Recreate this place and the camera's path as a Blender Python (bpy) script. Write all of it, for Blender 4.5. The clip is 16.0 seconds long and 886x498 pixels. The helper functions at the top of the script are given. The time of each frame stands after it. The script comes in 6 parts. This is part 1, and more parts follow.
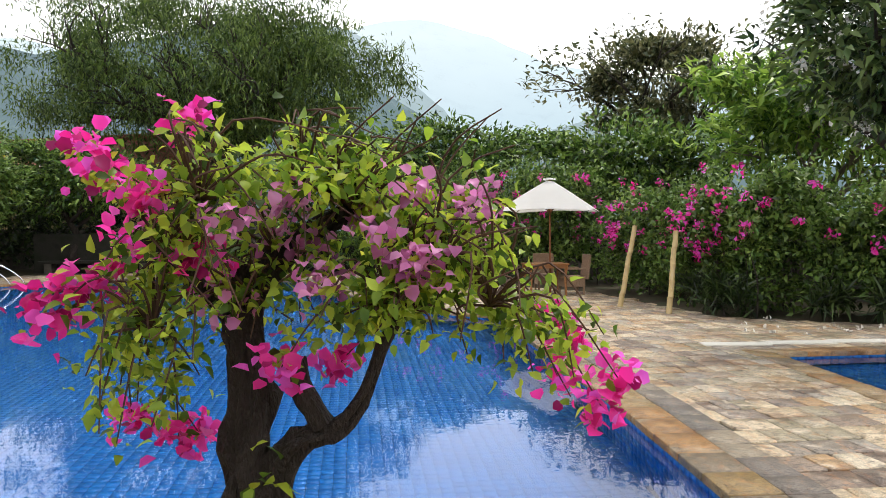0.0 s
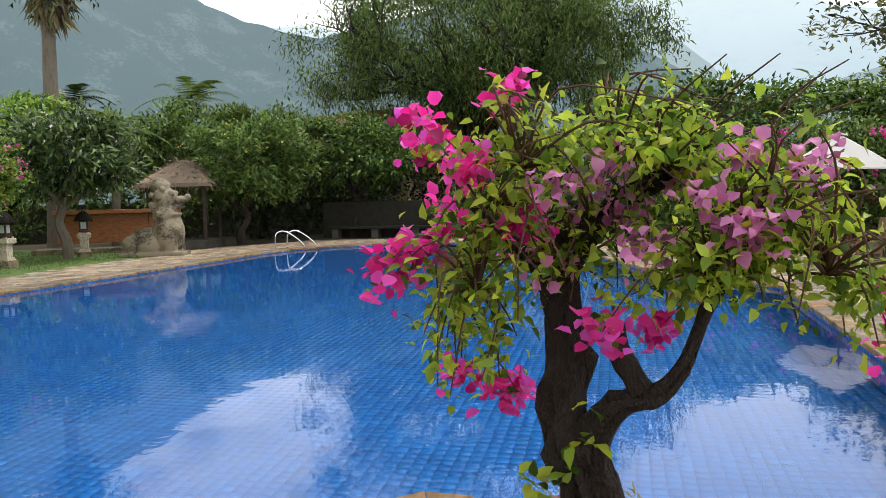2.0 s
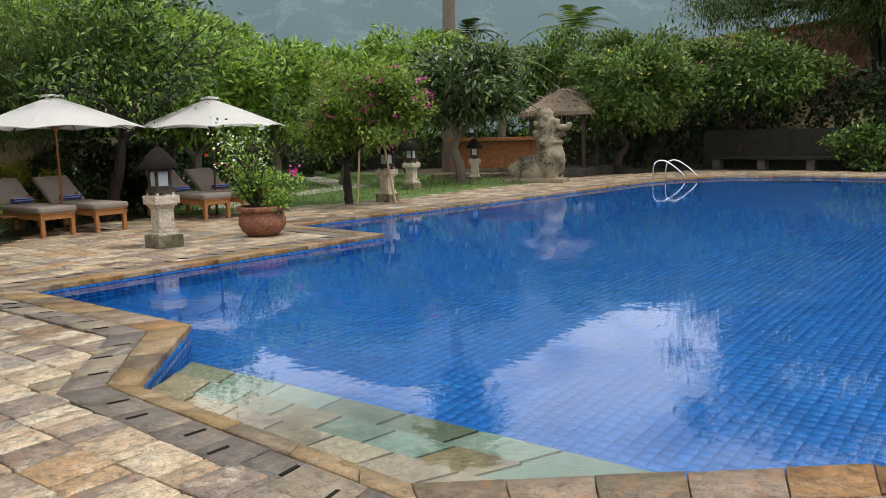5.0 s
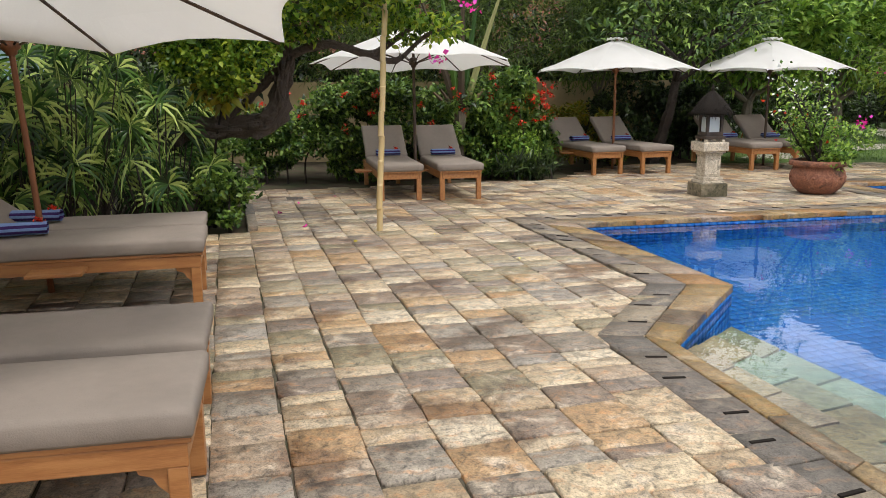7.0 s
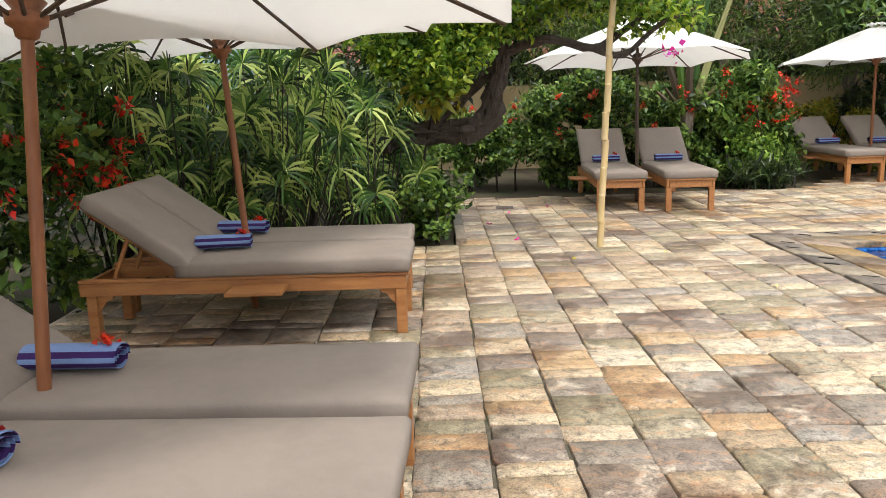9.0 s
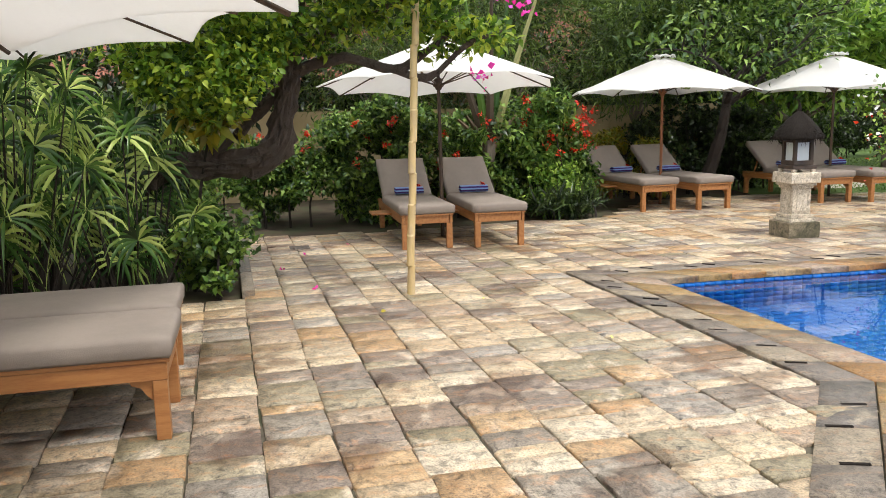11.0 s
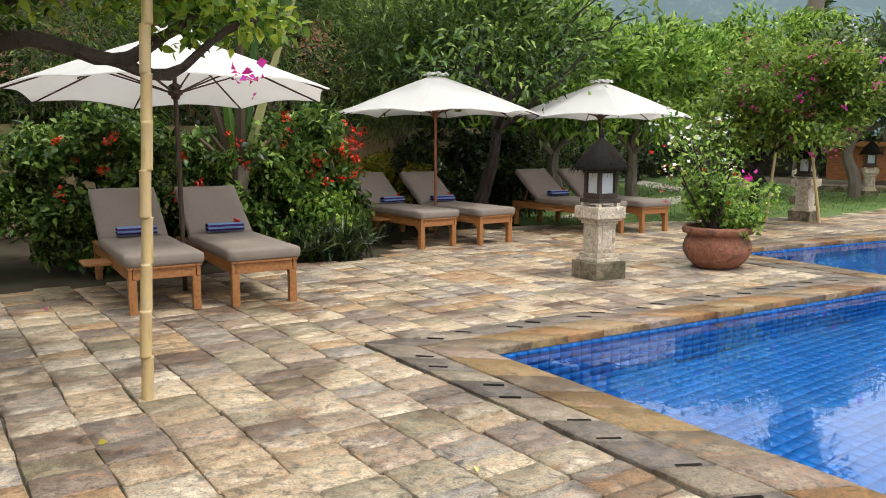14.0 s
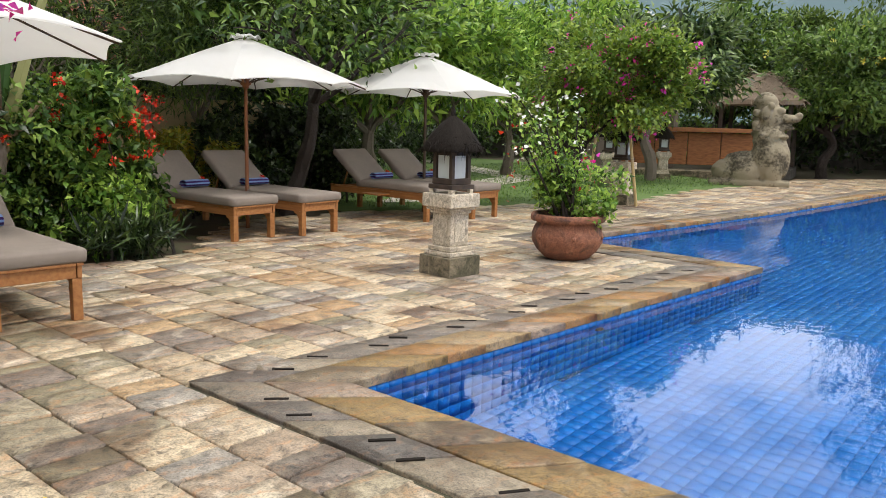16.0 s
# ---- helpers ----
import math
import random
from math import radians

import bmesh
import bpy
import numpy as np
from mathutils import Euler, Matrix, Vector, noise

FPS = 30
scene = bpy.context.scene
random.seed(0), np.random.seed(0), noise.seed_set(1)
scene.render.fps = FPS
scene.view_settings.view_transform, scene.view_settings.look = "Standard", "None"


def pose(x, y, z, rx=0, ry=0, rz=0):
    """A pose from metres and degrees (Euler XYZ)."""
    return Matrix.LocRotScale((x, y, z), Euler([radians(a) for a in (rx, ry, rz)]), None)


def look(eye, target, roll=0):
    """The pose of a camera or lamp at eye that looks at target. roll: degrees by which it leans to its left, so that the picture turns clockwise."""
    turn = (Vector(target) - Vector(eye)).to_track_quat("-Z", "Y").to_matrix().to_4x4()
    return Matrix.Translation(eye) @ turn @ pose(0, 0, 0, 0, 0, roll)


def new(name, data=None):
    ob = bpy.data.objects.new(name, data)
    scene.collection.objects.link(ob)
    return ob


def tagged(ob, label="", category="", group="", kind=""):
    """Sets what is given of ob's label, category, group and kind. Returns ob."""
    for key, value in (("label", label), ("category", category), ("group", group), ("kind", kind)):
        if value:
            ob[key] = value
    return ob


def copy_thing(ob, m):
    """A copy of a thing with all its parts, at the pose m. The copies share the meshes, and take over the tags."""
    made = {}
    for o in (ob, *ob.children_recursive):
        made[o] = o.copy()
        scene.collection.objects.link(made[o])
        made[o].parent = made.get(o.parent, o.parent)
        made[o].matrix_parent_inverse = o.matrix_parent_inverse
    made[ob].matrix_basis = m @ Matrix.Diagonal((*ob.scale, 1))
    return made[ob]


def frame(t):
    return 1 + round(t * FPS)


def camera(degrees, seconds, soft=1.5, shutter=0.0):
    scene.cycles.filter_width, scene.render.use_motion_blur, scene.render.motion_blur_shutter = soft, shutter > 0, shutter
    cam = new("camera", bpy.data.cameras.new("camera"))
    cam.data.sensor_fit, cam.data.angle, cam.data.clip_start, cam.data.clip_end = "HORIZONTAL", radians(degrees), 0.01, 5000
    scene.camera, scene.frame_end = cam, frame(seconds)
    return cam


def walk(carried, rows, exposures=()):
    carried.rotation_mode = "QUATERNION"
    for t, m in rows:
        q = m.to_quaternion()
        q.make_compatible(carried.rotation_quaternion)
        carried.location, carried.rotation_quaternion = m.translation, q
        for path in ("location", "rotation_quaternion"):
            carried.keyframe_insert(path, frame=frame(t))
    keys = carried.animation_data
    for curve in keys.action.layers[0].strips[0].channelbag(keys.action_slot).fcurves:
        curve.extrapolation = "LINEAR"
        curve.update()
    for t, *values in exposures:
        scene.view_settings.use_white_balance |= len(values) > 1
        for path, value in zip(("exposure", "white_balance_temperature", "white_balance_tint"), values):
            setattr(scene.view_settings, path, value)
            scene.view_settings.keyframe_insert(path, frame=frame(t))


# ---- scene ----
cam = camera(58.2, 16.0, soft=0.5)
PATH = [
    (0, (-0.522, 0.537, 1.601), (-0.547, 2.536, 1.547), -0.6),
    (0.5, (-0.556, 0.528, 1.604), (-0.728, 2.52, 1.546), -0.5),
    (1, (-0.588, 0.525, 1.604), (-0.898, 2.499, 1.526), -0.8),
    (1.5, (-0.608, 0.514, 1.602), (-1.061, 2.46, 1.504), -0.9),
    (2, (-0.638, 0.502, 1.605), (-1.296, 2.386, 1.475), -1.5),
    (2.5, (-0.673, 0.499, 1.599), (-1.489, 2.318, 1.443), -1.4),
    (3, (-0.699, 0.492, 1.592), (-1.636, 2.25, 1.407), -1.2),
    (5.5, (-1.119, 0.532, 1.612), (-2.699, 1.716, 1.299), -1.1),
    (6, (-1.205, 0.569, 1.632), (-2.965, 1.456, 1.292), -0.3),
    (6.5, (-1.326, 0.573, 1.623), (-3.212, 1.126, 1.254), 0.1),
    (7, (-1.494, 0.544, 1.615), (-3.438, 0.801, 1.217), -0.4),
    (7.5, (-1.641, 0.507, 1.625), (-3.599, 0.474, 1.216), -1.7),
    (8, (-1.881, 0.469, 1.583), (-3.817, 0.172, 1.18), -2.4),
    (10.5, (-3.24, 0.359, 1.542), (-5.212, 0.45, 1.222), -1.3),
    (11, (-3.574, 0.366, 1.547), (-5.531, 0.629, 1.224), -1.3),
    (11.5, (-3.954, 0.415, 1.554), (-5.901, 0.768, 1.261), -0.0),
    (12, (-4.304, 0.418, 1.527), (-6.242, 0.832, 1.256), -0.3),
    (12.5, (-4.641, 0.412, 1.522), (-6.559, 0.906, 1.245), -1.2),
    (13, (-5.027, 0.445, 1.518), (-6.921, 1.027, 1.244), -0.4),
    (13.5, (-5.377, 0.446, 1.522), (-7.216, 1.189, 1.26), -0.3),
    (14, (-5.692, 0.511, 1.534), (-7.46, 1.405, 1.26), 0.1),
    (14.5, (-6.045, 0.585, 1.542), (-7.754, 1.586, 1.26), 1.0),
    (15, (-6.41, 0.643, 1.52), (-8.028, 1.784, 1.239), 0.9),
    (15.5, (-6.722, 0.73, 1.496), (-8.264, 1.968, 1.198), 1.2),
    (16, (-7.05, 0.803, 1.491), (-8.518, 2.124, 1.173), 1.4),
]
walk(cam, [(t, look(eye, target, roll)) for t, eye, target, roll in PATH],
     exposures=[(0, 0.08), (3, -0.06), (5.5, -0.12), (7, 0.06), (7.5, 0.2), (8, 0.58), (10.5, 0.54), (11, 0.48), (13, 0.28), (16, 0.22)])

# ---- world, sun ----
SUN_EL, SUN_AZ = 60.0, 55.0          # degrees; azimuth clockwise from +y
world = bpy.data.worlds.new("world")
scene.world = world
world.use_nodes = True
wn, wl = world.node_tree.nodes, world.node_tree.links
wn.clear()
w_out = wn.new("ShaderNodeOutputWorld")
w_bg = wn.new("ShaderNodeBackground")
w_sky = wn.new("ShaderNodeTexSky")
w_sky.sky_type = "NISHITA"
w_sky.sun_disc = False
w_sky.sun_elevation = radians(SUN_EL)
w_sky.sun_rotation = radians(SUN_AZ)
w_sky.dust_density = 2.0
w_co = wn.new("ShaderNodeTexCoord")
w_map = wn.new("ShaderNodeMapping")
w_map.inputs["Scale"].default_value = (1.0, 1.0, 2.2)
w_noise = wn.new("ShaderNodeTexNoise")
w_noise.inputs["Scale"].default_value = 2.3
w_noise.inputs["Detail"].default_value = 7.0
w_noise.inputs["Roughness"].default_value = 0.55
w_ramp = wn.new("ShaderNodeValToRGB")
w_ramp.color_ramp.elements[0].position = 0.37
w_ramp.color_ramp.elements[1].position = 0.48
w_ramp.color_ramp.elements[0].color = (0.12, 0.12, 0.12, 1)
w_mix = wn.new("ShaderNodeMix")
w_mix.data_type = "RGBA"
w_mix.inputs["B"].default_value = (11.8, 11.8, 11.9, 1)
w_bg.inputs["Strength"].default_value = 0.14
wl.new(w_co.outputs["Generated"], w_map.inputs["Vector"])
wl.new(w_map.outputs["Vector"], w_noise.inputs["Vector"])
wl.new(w_noise.outputs["Fac"], w_ramp.inputs["Fac"])
wl.new(w_ramp.outputs["Color"], w_mix.inputs["Factor"])
wl.new(w_sky.outputs["Color"], w_mix.inputs["A"])
wl.new(w_mix.outputs["Result"], w_bg.inputs["Color"])
wl.new(w_bg.outputs["Background"], w_out.inputs["Surface"])

sun_data = bpy.data.lights.new("sun", "SUN")
sun_data.energy, sun_data.angle, sun_data.color = 2.0, radians(12), (1.0, 0.97, 0.92)
sun = new("sun", sun_data)
sun_dir = Vector((math.sin(radians(SUN_AZ)) * math.cos(radians(SUN_EL)), math.cos(radians(SUN_AZ)) * math.cos(radians(SUN_EL)), math.sin(radians(SUN_EL))))
sun.matrix_world = look(sun_dir * 60, (0, 0, 0))

# ---- materials ----
rng = np.random.default_rng(7)


def mat(name, colours, rough=0.6, scale=6.0, detail=5.0, bump=0.2, bump_scale=None, metal=0.0, per_piece=0.0, spec=0.4,
        translucent=0.0, stretch=(1, 1, 1), coords="Object", fine=0.15, trans_col=None, coat=0.0, relief=0.01):
    """A node material: a colour ramp over two scales of noise, varied per piece, with fine relief."""
    m = bpy.data.materials.new(name)
    m.use_nodes = True
    n, l = m.node_tree.nodes, m.node_tree.links
    b = n["Principled BSDF"]
    co = n.new("ShaderNodeTexCoord")
    mp = n.new("ShaderNodeMapping")
    mp.inputs["Scale"].default_value = stretch
    if coords == "World":
        ge = n.new("ShaderNodeNewGeometry")
        l.new(ge.outputs["Position"], mp.inputs["Vector"])
    else:
        l.new(co.outputs[coords], mp.inputs["Vector"])
    no = n.new("ShaderNodeTexNoise")
    no.inputs["Scale"].default_value, no.inputs["Detail"].default_value = scale, detail
    l.new(mp.outputs["Vector"], no.inputs["Vector"])
    nf = n.new("ShaderNodeTexNoise")
    nf.inputs["Scale"].default_value, nf.inputs["Detail"].default_value = scale * 9, 3.0
    l.new(mp.outputs["Vector"], nf.inputs["Vector"])
    add = n.new("ShaderNodeMath")
    add.operation = "MULTIPLY_ADD"
    add.inputs[1].default_value = fine
    l.new(nf.outputs["Fac"], add.inputs[0])
    l.new(no.outputs["Fac"], add.inputs[2])
    fac = add.outputs[0]
    if per_piece:
        oi = n.new("ShaderNodeObjectInfo")
        ge2 = n.new("ShaderNodeNewGeometry")
        s = n.new("ShaderNodeMath")
        l.new(oi.outputs["Random"], s.inputs[0])
        l.new(ge2.outputs["Random Per Island"], s.inputs[1])
        f = n.new("ShaderNodeMath")
        f.operation = "FRACT"
        l.new(s.outputs[0], f.inputs[0])
        k = n.new("ShaderNodeMath")
        k.operation = "MULTIPLY_ADD"
        k.inputs[1].default_value = per_piece
        l.new(f.outputs[0], k.inputs[0])
        sc = n.new("ShaderNodeMath")
        sc.operation = "MULTIPLY_ADD"
        sc.inputs[1].default_value = 1 - per_piece
        sc.inputs[2].default_value = -(1 - per_piece) * fine / 2
        l.new(fac, sc.inputs[0])
        l.new(sc.outputs[0], k.inputs[2])
        fac = k.outputs[0]
    ramp = n.new("ShaderNodeValToRGB")
    e = ramp.color_ramp.elements
    stops = colours
    lo, hi = (0.3, 0.75) if not per_piece else (0.12, 0.9)
    e[0].position, e[0].color = lo, (*stops[0], 1)
    e[1].position, e[1].color = hi, (*stops[-1], 1)
    for i, c in enumerate(stops[1:-1]):
        x = e.new(lo + (hi - lo) * (i + 1) / (len(stops) - 1))
        x.color = (*c, 1)
    l.new(fac, ramp.inputs["Fac"])
    l.new(ramp.outputs["Color"], b.inputs["Base Color"])
    b.inputs["Roughness"].default_value = rough
    b.inputs["Metallic"].default_value = metal
    b.inputs["Specular IOR Level"].default_value = spec
    b.inputs["Coat Weight"].default_value = coat
    if bump:
        bp = n.new("ShaderNodeBump")
        bp.inputs["Strength"].default_value = bump
        bp.inputs["Distance"].default_value = relief
        if bump_scale:
            nb = n.new("ShaderNodeTexNoise")
            nb.inputs["Scale"].default_value, nb.inputs["Detail"].default_value = bump_scale, 6.0
            l.new(mp.outputs["Vector"], nb.inputs["Vector"])
            l.new(nb.outputs["Fac"], bp.inputs["Height"])
        else:
            l.new(add.outputs[0], bp.inputs["Height"])
        l.new(bp.outputs["Normal"], b.inputs["Normal"])
    if translucent:
        tr = n.new("ShaderNodeBsdfTranslucent")
        if trans_col:
            tr.inputs["Color"].default_value = (*trans_col, 1)
        else:
            l.new(ramp.outputs["Color"], tr.inputs["Color"])
        mx = n.new("ShaderNodeMixShader")
        mx.inputs["Fac"].default_value = translucent
        l.new(b.outputs["BSDF"], mx.inputs[1])
        l.new(tr.outputs["BSDF"], mx.inputs[2])
        l.new(mx.outputs["Shader"], n["Material Output"].inputs["Surface"])
    return m


def leafy(name, colours, translucent=0.35, rough=0.38, vary=0.8):
    """Leaves of one plant: usual greens, plus colours with shade and highlights put in."""
    shaded_leaf = tuple(0.4 * c for c in colours[0])
    # Brightest tone: leaf highlights put into the colour.
    fresh = tuple(min(0.88, 1.4 * c) for c in colours[-1])
    return mat(name, [shaded_leaf, *colours, fresh], rough=rough, scale=0.9, bump=0, per_piece=vary, translucent=translucent, coords="World", fine=0.1, spec=0.4)



def stone_mat(name, palette, patch, vein, rough, patch_at=0.56, dark=0.5, damp=0.0):
    """Split natural stone: a colour for each piece, mottled at three scales with patches and rusty veins."""
    m = bpy.data.materials.new(name)
    m.use_nodes = True
    n, l = m.node_tree.nodes, m.node_tree.links
    b = n["Principled BSDF"]
    ge, oi = n.new("ShaderNodeNewGeometry"), n.new("ShaderNodeObjectInfo")

    def calc(op, a, c, d=None):
        k = n.new("ShaderNodeMath")
        k.operation = op
        for i, x in enumerate((a, c, d)):
            if x is None:
                continue
            if isinstance(x, (int, float)):
                k.inputs[i].default_value = x
            else:
                l.new(x, k.inputs[i])
        return k.outputs[0]

    piece = calc("FRACT", calc("ADD", oi.outputs["Random"], ge.outputs["Random Per Island"]), None)
    shift = n.new("ShaderNodeVectorMath")
    shift.operation = "ADD"
    co = n.new("ShaderNodeCombineXYZ")
    l.new(calc("MULTIPLY", piece, 61.0), co.inputs["X"])
    l.new(calc("MULTIPLY", piece, 37.0), co.inputs["Z"])
    l.new(ge.outputs["Position"], shift.inputs[0])
    l.new(co.outputs["Vector"], shift.inputs[1])
    vec = shift.outputs["Vector"]

    def tex(scale, detail, rough_, dist):
        t = n.new("ShaderNodeTexNoise")
        for k, x in (("Scale", scale), ("Detail", detail), ("Roughness", rough_), ("Distortion", dist)):
            t.inputs[k].default_value = x
        l.new(vec, t.inputs["Vector"])
        return t.outputs["Fac"]

    def ramp(fac, stops, mode="LINEAR"):
        r = n.new("ShaderNodeValToRGB")
        r.color_ramp.interpolation = mode
        e = r.color_ramp.elements
        e[0].position, e[0].color = stops[0][0], (*stops[0][1], 1)
        e[1].position, e[1].color = stops[-1][0], (*stops[-1][1], 1)
        for p, c in stops[1:-1]:
            e.new(p).color = (*c, 1)
        l.new(fac, r.inputs["Fac"])
        return r.outputs["Color"]

    def mix(fac, a, c, kind="MIX"):
        k = n.new("ShaderNodeMix")
        k.data_type, k.blend_type = "RGBA", kind
        if isinstance(fac, (int, float)):
            k.inputs["Factor"].default_value = fac
        else:
            l.new(fac, k.inputs["Factor"])
        for x, sock in ((a, "A"), (c, "B")):
            if isinstance(x, tuple):
                k.inputs[sock].default_value = (*x, 1)
            else:
                l.new(x, k.inputs[sock])
        return k.outputs["Result"]

    grey = lambda x: (x, x, x)
    big, midn, fine = tex(3.2, 8, 0.6, 0.8), tex(17, 10, 0.72, 0.7), tex(85, 6, 0.75, 0.0)
    col = ramp(piece, [(i / len(palette), c) for i, c in enumerate(palette)], "CONSTANT")
    col = mix(ramp(big, [(patch_at, grey(0)), (patch_at + 0.1, grey(0.75))]), col, patch)
    wv = n.new("ShaderNodeTexWave")
    for k, x in (("Scale", 2.2), ("Distortion", 9.0), ("Detail", 4.0), ("Detail Scale", 1.6)):
        wv.inputs[k].default_value = x
    l.new(vec, wv.inputs["Vector"])
    col = mix(ramp(calc("MULTIPLY", wv.outputs["Fac"], midn), [(0.42, grey(0)), (0.62, grey(0.6))]), col, vein)
    col = mix(1.0, col, ramp(midn, [(0.34, grey(dark)), (0.5, grey(0.95)), (0.66, grey(1.3))]), "MULTIPLY")
    col = mix(1.0, col, ramp(fine, [(0.36, grey(0.42)), (0.48, grey(1.0)), (0.62, grey(1.22))]), "MULTIPLY")
    if damp:                              # large uneven stains that run over several stones
        st = n.new("ShaderNodeTexNoise")
        st.inputs["Scale"].default_value, st.inputs["Detail"].default_value, st.inputs["Roughness"].default_value = 1.3, 9.0, 0.62
        l.new(ge.outputs["Position"], st.inputs["Vector"])
        col = mix(ramp(st.outputs["Fac"], [(0.54, grey(0)), (0.6, grey(damp))]), col, (0.5, 0.42, 0.38), "MULTIPLY")
    l.new(col, b.inputs["Base Color"])
    l.new(calc("MULTIPLY_ADD", midn, 0.35, rough - 0.17), b.inputs["Roughness"])
    bp = n.new("ShaderNodeBump")
    bp.inputs["Strength"].default_value, bp.inputs["Distance"].default_value = 0.9, 0.018
    l.new(calc("MULTIPLY_ADD", fine, 0.25, midn), bp.inputs["Height"])
    l.new(bp.outputs["Normal"], b.inputs["Normal"])
    return m


M_PAVER = stone_mat("sandstone_paving", [(0.403, 0.300, 0.188), (0.269, 0.222, 0.172), (0.551, 0.440, 0.294), (0.320, 0.274, 0.218), (0.462, 0.314, 0.172), (0.566, 0.477, 0.348), (0.247, 0.194, 0.153), (0.424, 0.274, 0.144), (0.522, 0.417, 0.286), (0.336, 0.294, 0.244), (0.492, 0.374, 0.241), (0.284, 0.238, 0.150), (0.396, 0.300, 0.210), (0.254, 0.188, 0.138), (0.566, 0.454, 0.303), (0.358, 0.300, 0.202)],
                    (0.630, 0.528, 0.404), (0.401, 0.188, 0.070), 0.38, 0.55, 0.24, 0.85)
M_COPING = stone_mat("wet_ochre_coping", [(0.29, 0.19, 0.075), (0.2, 0.15, 0.095), (0.34, 0.235, 0.12), (0.3, 0.22, 0.16), (0.32, 0.17, 0.06)], (0.37, 0.29, 0.19), (0.32, 0.13, 0.035), 0.34, 0.55, 0.36, 0.8)
M_GUTTER = stone_mat("dark_gutter_stone", [(0.19, 0.155, 0.12), (0.14, 0.12, 0.1), (0.24, 0.195, 0.145), (0.17, 0.14, 0.115), (0.29, 0.235, 0.165)], (0.34, 0.28, 0.2), (0.24, 0.14, 0.075), 0.42, 0.57, 0.38, 0.6)
M_WHITESTONE = mat("pale_limestone", [(0.5, 0.48, 0.42), (0.7, 0.67, 0.6)], rough=0.55, scale=5, coords="World", per_piece=0.3)
M_JOINT = mat("dark_joint", [(0.025, 0.022, 0.017), (0.1, 0.085, 0.06), (0.04, 0.045, 0.02)], rough=0.9, scale=5, coords="World")
M_SOIL = mat("garden_soil", [(0.03, 0.025, 0.015), (0.07, 0.05, 0.03), (0.05, 0.06, 0.025)], rough=0.95, scale=2.5, bump=0.6, coords="World")
M_LAWN = mat("lawn", [(0.03, 0.075, 0.014), (0.06, 0.125, 0.022), (0.1, 0.16, 0.04)], rough=0.9, scale=3, bump=0.6, coords="World", fine=0.5)
M_PATH = mat("pale_path", [(0.35, 0.32, 0.27), (0.5, 0.46, 0.38)], rough=0.8, scale=4, coords="World")
M_TILE = mat("blue_pool_tile", [(0.002, 0.082, 0.31), (0.003, 0.118, 0.4), (0.005, 0.155, 0.5)], rough=0.5, scale=1.2, bump=0, per_piece=0.32, coords="World")
M_GROUT = mat("pool_grout", [(0.002, 0.028, 0.12), (0.003, 0.036, 0.15)], rough=0.7, scale=3, bump=0, coords="World")
M_SHELF = stone_mat("green_shelf_stone", [(0.18, 0.21, 0.14), (0.27, 0.31, 0.23), (0.13, 0.14, 0.075), (0.28, 0.24, 0.15), (0.22, 0.27, 0.2), (0.2, 0.15, 0.07)], (0.28, 0.29, 0.2), (0.24, 0.16, 0.06), 0.5, 0.56, 0.6)
M_SHELF_EDGE = stone_mat("rosy_shelf_stone", [(0.42, 0.28, 0.18), (0.34, 0.24, 0.12), (0.48, 0.33, 0.2), (0.3, 0.2, 0.1)], (0.5, 0.36, 0.24), (0.26, 0.15, 0.06), 0.45, 0.56, 0.5, 0.5)
M_TEAK = mat("oiled_teak", [(0.15, 0.055, 0.017), (0.27, 0.108, 0.034), (0.35, 0.155, 0.052)], rough=0.45, scale=5, stretch=(0.6, 6, 6), bump=0.25, fine=0.35)
M_TEAK_GREY = mat("weathered_teak", [(0.24, 0.13, 0.065), (0.40, 0.24, 0.12), (0.36, 0.26, 0.17)], rough=0.6, scale=5, stretch=(0.6, 6, 6), bump=0.3, fine=0.35)
M_POLE = mat("umbrella_wood", [(0.16, 0.055, 0.022), (0.26, 0.1, 0.04)], rough=0.45, scale=6, stretch=(6, 6, 0.6))
M_DARKPOLE = mat("dark_umbrella_wood", [(0.035, 0.022, 0.015), (0.085, 0.05, 0.03)], rough=0.5, scale=6, stretch=(6, 6, 0.6))
M_BAMBOO = mat("bamboo", [(0.36, 0.25, 0.1), (0.55, 0.41, 0.19), (0.48, 0.36, 0.2)], rough=0.4, scale=7, stretch=(3, 3, 0.8), bump=0.15)
M_CUSHION = mat("taupe_canvas", [(0.2, 0.168, 0.142), (0.25, 0.21, 0.178)], rough=0.9, scale=2.2, bump=0.25, bump_scale=160, fine=0.3, spec=0.15)
M_CANOPY = mat("white_canvas", [(0.76, 0.755, 0.735), (0.86, 0.855, 0.84)], rough=0.85, scale=1.3, bump=0.2, bump_scale=60, translucent=0.55, trans_col=(0.86, 0.845, 0.82), spec=0.1)
M_STONE = stone_mat("carved_sandstone", [(0.58, 0.5, 0.385), (0.54, 0.465, 0.36), (0.62, 0.54, 0.42)], (0.42, 0.34, 0.24), (0.15, 0.12, 0.085), 0.85, 0.58, 0.4)
M_MOSSY = stone_mat("mossy_stone", [(0.25, 0.2, 0.13), (0.22, 0.18, 0.12)], (0.05, 0.05, 0.025), (0.07, 0.065, 0.03), 0.9, 0.48, 0.3)
M_DARKWOOD = mat("dark_lantern_wood", [(0.018, 0.013, 0.01), (0.06, 0.04, 0.028)], rough=0.6, scale=8, bump=0.3)
